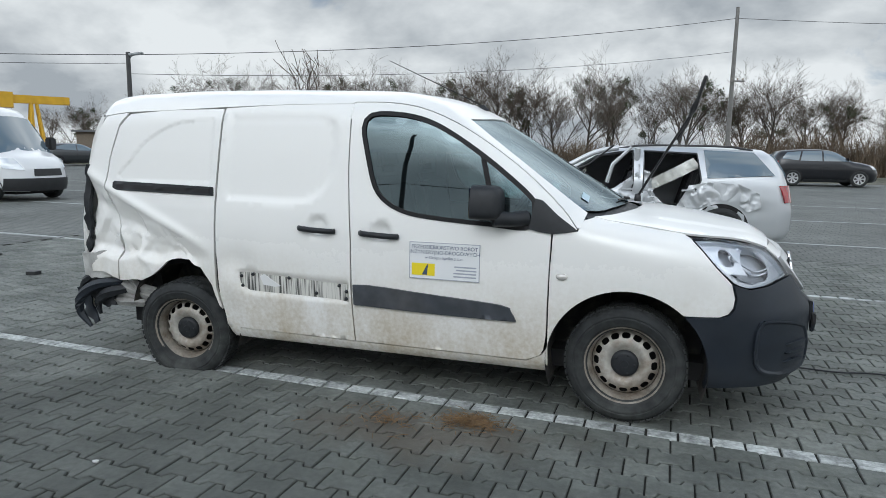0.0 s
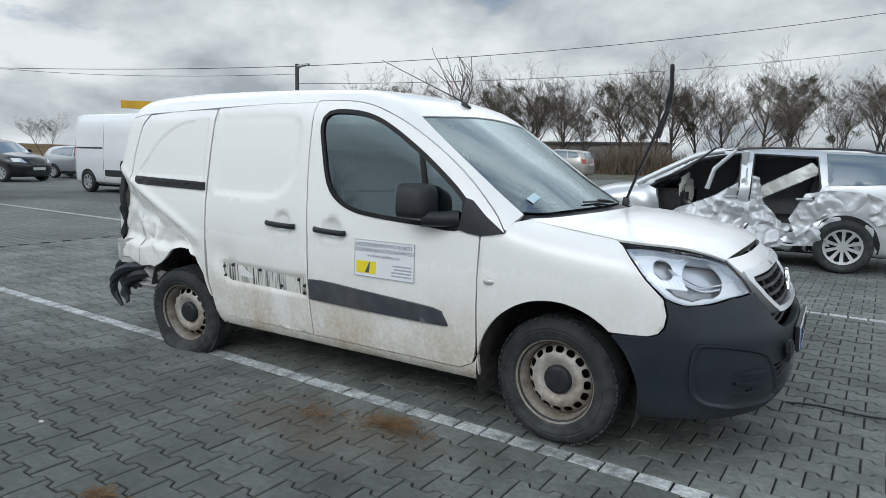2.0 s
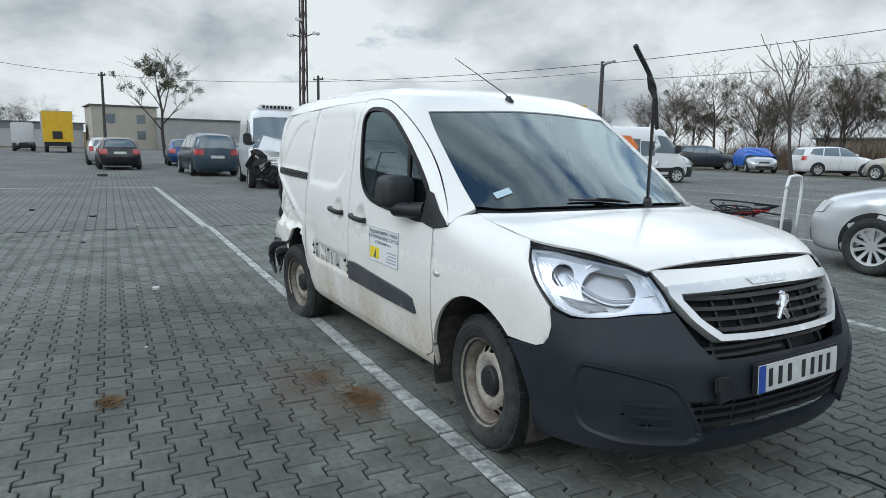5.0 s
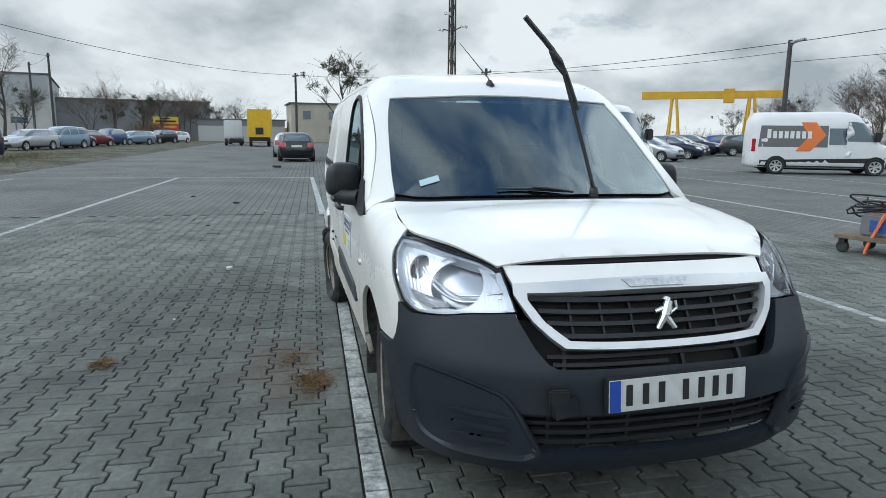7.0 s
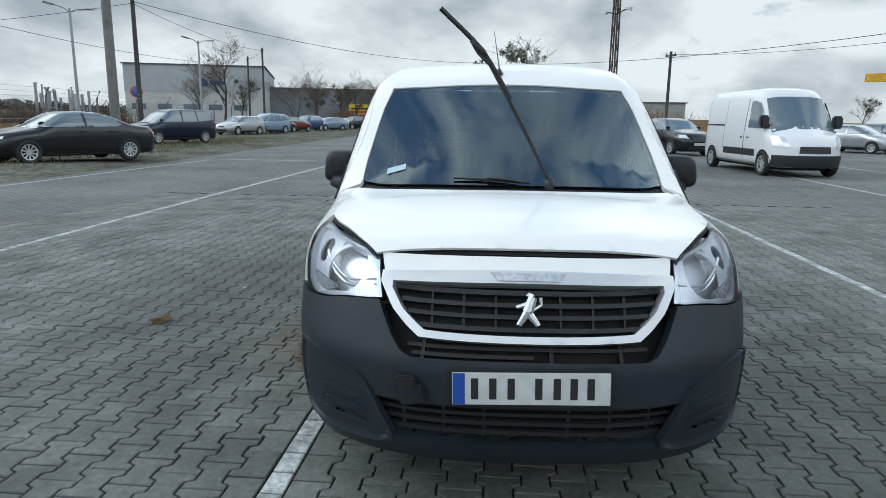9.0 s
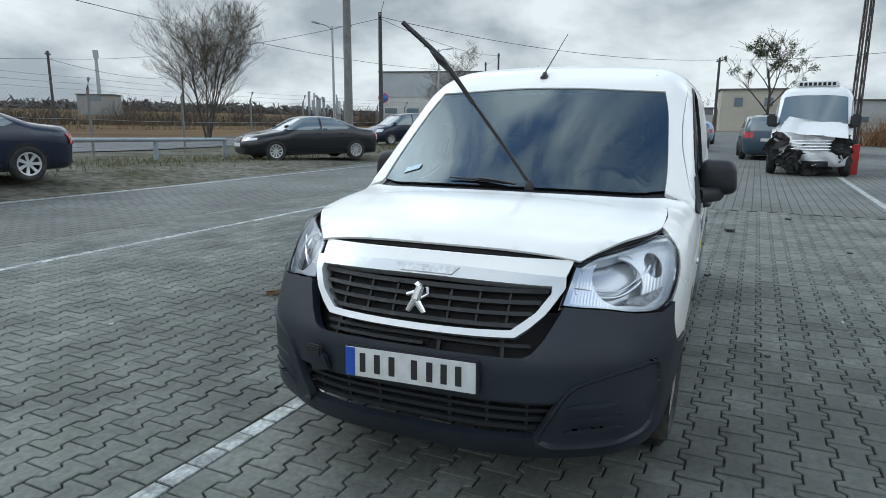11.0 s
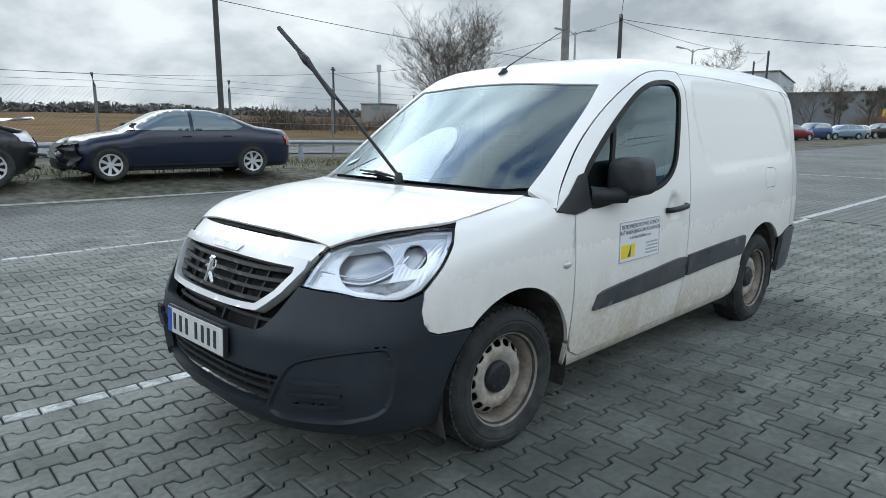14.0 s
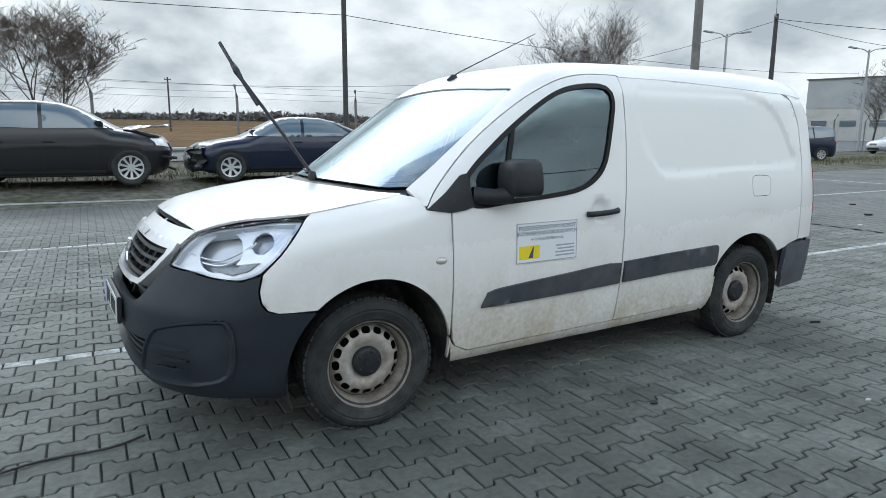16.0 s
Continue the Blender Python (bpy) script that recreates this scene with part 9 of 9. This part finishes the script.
hall("office_block", -112, 4.5, 4, 10, 9, 6.3, mat("beige_render", (0.42, 0.40, 0.34), 0.85, vary=0.08, scale=0.5), "beige flat-roofed block at the yard end", [("x", 2.2, 3.8, 1.2, 1.3), ("x", 2.2, 1.4, 1.2, 1.3), ("x", -2.0, 3.8, 1.2, 1.3)])
hall("low_shed", -116, -8.0, 4, 8, 14, 3.6, mat("pale_shed", (0.45, 0.47, 0.48), 0.7), "low pale shed behind the lorries", [], (2.6, 3.62, GREY_CLAD))
hall("low_shed", -112, 22.0, 2, 12, 26, 4.6, mat("shed_grey", (0.34, 0.35, 0.35), 0.8, vary=0.08, scale=0.6), "low grey shed with a flat roof behind parked cars", [("x", u, 1.5, 1.6, 0.8) for u in (-7, -3, 1, 5)])
hall("brick_wall_shed", -24, 64, 0, 22, 3, 2.7, mat("old_wall", (0.24, 0.23, 0.215), 0.9, vary=0.2, scale=1.0), "long low grey wall behind the tree belt")
hall("small_hut", -46, 46, 10, 6, 4, 2.6, mat("hut_wood", (0.16, 0.13, 0.10), 0.9, vary=0.2), "small brown hut among the trees")
hall("transformer_house", -97.5, -122, 40, 9, 7, 4.2, mat("dull_concrete", (0.27, 0.27, 0.265), 0.9), "plain concrete block house across the fields", [("x", 0, 3, 2, 1.2)])
tw = thing("radio_tower", "slim radio tower beyond the fields", "tower")
bar("tower_shaft", [(0, 0, 0), (0, 0, 15)], [0.45, 0.3], GALV, tw, sides=6)
bar("tower_head", [(0, 0, 13.8), (0, 0, 15.4)], 0.55, GALV, tw, sides=8)
tw.matrix_world = pose(-97.7, -122.3, 0)
plant = thing("pipe_plant", "tangle of silver pipes and tanks at a plant", "plant")
for i in range(26):
    r_ = random.Random(i + 200)
    x, y = r_.uniform(-6, 6), r_.uniform(-3, 3)
    h_ = r_.uniform(2.0, 5.2)
    bar("pipe", [(x, y, 0), (x, y, h_), (x + r_.uniform(-3, 3), y, h_)], r_.uniform(0.08, 0.25), GALV, plant, sides=6)
plant.matrix_world = pose(-78, -52, 0.2, 0, 0, 30)

# yellow gantry crane
YEL = mat("crane_yellow", (0.62, 0.36, 0.02), 0.5, vary=0.1, scale=1)
gan = thing("gantry_crane", "yellow gantry crane on splayed legs", "crane")
bm = bmesh.new()
box(bm, -9.2, 9.2, -0.45, 0.45, 6.6, 7.6)
part("girder", bm, YEL, gan, "yellow box girder")
for x in (-5.4, 4.6):
    for s in (-1, 1):
        bar("gantry_leg", [(x - s * 0.2, s * 1.9, 0), (x + 0.3, s * 0.3, 6.7)], 0.22, YEL, gan, sides=4)
        bar("gantry_leg", [(x + 1.6, s * 1.9, 0), (x + 0.9, s * 0.3, 6.7)], 0.18, YEL, gan, sides=4)
    bar("gantry_tie", [(x + 0.7, -1.5, 2.0), (x + 0.7, 1.5, 2.0)], 0.14, YEL, gan, sides=4)
bm = bmesh.new()
box(bm, 1.6, 3.0, -0.7, 0.7, 6.0, 7.9)
part("hoist", bm, YEL, gan)
gan.matrix_world = pose(-76.6, 56.9, 0.2, 0, 0, 54)

# lorries and the yellow-and-red board
tr = thing("box_lorry", "yellow-backed box lorry seen from behind", "lorry")
bm = bmesh.new()
box(bm, -7.0, 0, -1.25, 1.25, 1.15, 3.9)
part("box_body", bm, mat("grey_tarp", (0.30, 0.31, 0.30), 0.6, vary=0.15, scale=1), tr)
bm = bmesh.new()
box(bm, 0, 0.08, -1.25, 1.25, 1.0, 3.85)
rd = part("rear_door", bm, mat("lorry_yellow", (0.72, 0.44, 0.02), 0.5, vary=0.08, scale=2), tr, "bright yellow rear door")
bm = bmesh.new()
box(bm, 0.08, 0.16, -0.45, 0.35, 1.3, 2.0)
part("tail_lift", bm, TRIM, rd)
bm = bmesh.new()
box(bm, -6.6, -0.1, -0.9, 0.9, 0.6, 1.1)
part("chassis", bm, TRIM, tr)
for y in (-0.95, 0.95):
    for x in (-1.6, -2.9):
        v, f = lathe([(0, 0.15), (0.45, 0.15), (0.5, 0.1), (0.5, -0.1), (0.45, -0.15)], 20)
        w = mesh_ob("wheel", v, f, RUBBER, tr, sharp=40)
        w.location = (x, y, 0.5)
tr.matrix_world = pose(-68.3, -3.5, 0, 0, 0, 3)
tc2 = thing("tractor_unit", "white lorry tractor unit seen from behind", "lorry")
bm = bmesh.new()
box(bm, -4.2, -2.2, -1.2, 1.2, 1.0, 3.6, 0.12)
part("cab", bm, WHITE_P, tc2, smooth=True)
bm = bmesh.new()
box(bm, -4.2, 0.6, -0.5, 0.5, 0.7, 1.0)
part("chassis", bm, TRIM, tc2)
for y in (-0.95, 0.95):
    for x in (-0.4, -3.4):
        v, f = lathe([(0, 0.2), (0.45, 0.2), (0.5, 0.14), (0.5, -0.14), (0.45, -0.2)], 20)
        w = mesh_ob("wheel", v, f, RUBBER, tc2, sharp=40)
        w.location = (x, y, 0.5)
tc2.matrix_world = pose(-74, -6.6, 0, 0, 0, 4) @ Matrix.Diagonal((0.9, 0.85, 0.8, 1))
bd = thing("advert_board", "yellow and red advertising board on posts", "billboard")
bm = bmesh.new()
box(bm, -0.1, 0.1, -2.7, 2.7, 3.9, 5.4)
part("yellow_panel", bm, mat("board_yellow", (0.70, 0.55, 0.03), 0.5), bd)
bm = bmesh.new()
box(bm, -0.1, 0.1, -2.7, 2.7, 2.4, 3.9)
part("red_panel", bm, mat("board_red", (0.60, 0.05, 0.03), 0.5), bd)
for y0_, y1_, z0_, z1_ in ((-0.9, 0.9, 4.85, 5.15), (-2.2, 2.2, 4.2, 4.6), (-2.2, 2.2, 3.0, 3.4)):
    bm = bmesh.new()
    box(bm, 0.1, 0.13, y0_, y1_, z0_, z1_)
    part("text_bar", bm, TRIM if z0_ > 4 else mat("board_white", (0.6, 0.5, 0.1), 0.5), bd)
for y in (-2.2, 2.2):
    bar("board_post", [(0, y, 0), (0, y, 5.4)], 0.09, GALV, bd)
bd.matrix_world = pose(-110, -19.4, 0, 0, 0, 8) @ Matrix.Diagonal((0.7, 0.7, 0.72, 1))
sn = thing("no_stopping_sign", "round red and blue traffic sign on a grey post", "traffic sign")
bar("sign_post", [(0, 0, 0), (0, 0, 3.4)], 0.05, GALV, sn)
v, f = lathe([(0.0, 0.03), (0.45, 0.03), (0.45, 0)], 24, "z")
mesh_ob("sign_face", v, f, mat("sign_red", (0.5, 0.03, 0.04), 0.4), sn).matrix_local = pose(0.06, 0, 3.0, 0, 80, 30)
v, f = lathe([(0.0, 0.03), (0.34, 0.03), (0.34, 0)], 24, "z")
mesh_ob("sign_centre", v, f, MATS["sign_blue"], sn).matrix_local = pose(0.08, 0.01, 3.0, 0, 80, 30)
sn.matrix_world = pose(-47, -26.5, 0.3)

# ---- litter on the paving ----
STRAW = mat("dry_straw", (0.16, 0.10, 0.05), 0.95, vary=0.3, scale=30)


def straw(x, y, r, n, seed, label):
    rg = random.Random(seed)
    V, Fs = [], []
    for _ in range(n):
        a, d = rg.uniform(0, 6.28), abs(rg.gauss(0, r * 0.6))
        p = Vector((d * math.cos(a) * 1.3, d * math.sin(a) * 0.7, 0.004 + 0.02 * math.exp(-d / r * 2) * rg.random()))
        w, l = rg.uniform(0, 6.28), rg.uniform(0.02, 0.09)
        e = p + Vector((math.cos(w) * l, math.sin(w) * l, rg.uniform(-0.002, 0.02)))
        v, f = tube_mesh([p, p.lerp(e, 0.5) + Vector((0, 0, 0.006)), e], [0.0022, 0.0018, 0.001], 3, False)
        o = len(V)
        V += v
        Fs += [tuple(i + o for i in q) for q in f]
    ob = mesh_ob("straw_wisp", V, Fs, STRAW, smooth=False)
    ob.location = (x, y, 0.002)
    tagged(ob, label, "straw", kind="stuff")


straw(0.61, -1.13, 0.13, 420, 1, "wisp of dry brown straw on the paving")
straw(0.06, -2.36, 0.06, 150, 2, "small tuft of dry straw on the paving")
straw(0.20, -1.25, 0.25, 90, 3, "few loose straws on the paving")


def chip(x, y, s, material, label, seed):
    rg = random.Random(seed)
    bm = bmesh.new()
    vs = [bm.verts.new((s * math.cos(a) * rg.uniform(0.6, 1.2), s * 0.7 * math.sin(a) * rg.uniform(0.6, 1.2), 0.0)) for a in np.linspace(0, 6.28, 8)[:-1]]
    f = bm.faces.new(vs)
    e = bmesh.ops.extrude_face_region(bm, geom=[f])
    bmesh.ops.translate(bm, vec=(0, 0, s * 0.35), verts=[v for v in e["geom"] if isinstance(v, bmesh.types.BMVert)])
    bmesh.ops.recalc_face_normals(bm, faces=bm.faces)
    me = bpy.data.meshes.new("debris")
    bm.to_mesh(me)
    bm.free()
    me.materials.append(material)
    ob = new("debris", me)
    ob.location = (x, y, 0.002)
    tagged(ob, label, "debris", "litter")


PALE = mat("pale_chip", (0.5, 0.5, 0.48), 0.8)
for i, (x, y, s, dark) in enumerate(((-2.79, -1.84, 0.055, 0), (-5.05, 1.17, 0.11, 1), (-2.2, 0.95, 0.05, 1), (-6.2, -2.4, 0.05, 1), (-6.9, -2.7, 0.04, 1), (-8.0, -1.6, 0.05, 0), (-9.5, -2.2, 0.09, 1), (-11, -3.2, 0.08, 1), (1.2, -2.9, 0.02, 0), (-0.9, -2.1, 0.018, 0), (0.0, 1.35, 0.025, 1), (-4.0, 2.4, 0.05, 1), (-6.6, 2.0, 0.07, 1), (3.1, -2.4, 0.025, 1), (-24, -1.5, 0.25, 1), (-1.0, 1.9, 0.02, 0), (2.0, 2.6, 0.015, 0), (3.4, -3.6, 0.05, 1))):
    chip(x, y, s, TRIM if dark else PALE, "small dark scrap lying on the paving" if dark else "small pale chip lying on the paving", i)

# ---- paving blocks ----
LEN, AMP, GAP = 0.2033, 0.017, 0.0042


def inset(lp, d):
    """The loop with every side moved inwards by d, corners mitred."""
    n = len(lp)
    out = []
    for i in range(n):
        p, a, b = Vector(lp[i]), Vector(lp[i - 1]), Vector(lp[(i + 1) % n])
        e0, e1 = (p - a).normalized(), (b - p).normalized()
        n0, n1 = Vector((-e0.y, e0.x)), Vector((-e1.y, e1.x))
        m = (n0 + n1).normalized()
        out.append(tuple(p + m * (d / max(0.4, m.dot(n0)))))
    return out


def block(y0, y1, wave0, wave1, L=LEN, gap=GAP):
    """One interlocking paver about its middle: straight ends, toothed sides; bevelled top at z = 0."""
    us = [0.0, 0.205, 0.295, 0.705, 0.795, 1.0]
    ss = [1, 1, -1, -1, 1, 1]
    low = [((u - 0.5) * L, y0 - wave0 * s) for u, s in zip(us, ss)]
    up = [((u - 0.5) * L, y1 + wave1 * s) for u, s in zip(us, ss)]
    raw = low + up[::-1]
    ring, top = inset(raw, gap), inset(raw, gap + 0.004)
    n = len(ring)
    V = [(x, y, 0.0) for x, y in top] + [(x, y, -0.004) for x, y in ring] + [(x, y, -0.03) for x, y in ring]
    Fs = [tuple(range(n))] + [(n + i, n + (i + 1) % n, (i + 1) % n, i) for i in range(n)] + [(2 * n + i, 2 * n + (i + 1) % n, n + (i + 1) % n, n + i) for i in range(n)]
    return V, Fs


rows = []
v = V0
for count, w, paint_after in ((7, 0.155, True), (29, (-0.9135 + 5.2425) / 29, True), (27, (3.2475 + 0.8085) / 27, True), (16, 0.155, False)):
    for k in range(count):
        rows.append((v, v + w, k > 0, k < count - 1, False))
        v += w
    if paint_after:
        rows.append((v, v + 0.105, False, False, True))
        v += 0.105
NEAR = ((-0.2, 2.1, -2.5, -0.95), (0.7, 2.5, 1.0, 2.5))
rg = random.Random(5)
BV, BF, LV, LF = [], [], [], []
proto_me = {}
near_count = 0
for j, (a, b, tooth0, tooth1, white) in enumerate(rows):
    L = 0.157 if white else LEN
    mid = (a + b) / 2
    geo = block(a - mid, b - mid, AMP if tooth0 else 0, AMP if tooth1 else 0, L) if not white else block(a - mid, b - mid, 0, 0, L, 0.0065)
    key = (round(b - a, 4), tooth0, tooth1, white)
    n_b = int((U1 - U0) / L) + 1
    for k in range(n_b):
        u = U0 + (k + 0.5 + (0.5 if j % 2 else 0.0)) * L
        if u + L / 2 > U1 + 0.5 * L + 0.01:
            continue
        x, y = yard(u, mid)
        dz, tx, ty = rg.gauss(0, 0.0012), rg.gauss(0, 0.004), rg.gauss(0, 0.006)
        near = (white and -3.4 < u < 3.3 and -1.2 < mid < 0) or (not white and any(p0 < u < p1 and q0 < mid < q1 for p0, p1, q0, q1 in NEAR))
        if near:
            if key not in proto_me:
                me = bpy.data.meshes.new("painted_block" if white else "paver")
                me.from_pydata(geo[0], [], geo[1])
                me.materials.append(LINE if white else PAVER)
                proto_me[key] = me
            ob = new("painted_block" if white else "paver", proto_me[key])
            ob.parent = bed
            ob.matrix_local = pose(x, y, dz, math.degrees(ty), math.degrees(-tx), -2.5)
            continue
        VV, FF = (LV, LF) if white else (BV, BF)
        o = len(VV)
        for px, py, pz in geo[0]:
            wx, wy = yard(u + px, mid + py)
            VV.append((wx, wy, pz + dz + px * tx + py * ty))
        FF += [tuple(i + o for i in f) for f in geo[1]]
tagged(mesh_ob("paver_field", BV, BF, PAVER, bed, smooth=False), "interlocking grey concrete pavers", kind="stuff")
tagged(mesh_ob("painted_block_row", LV, LF, LINE, bed, smooth=False), "row of white painted paving blocks", kind="stuff")
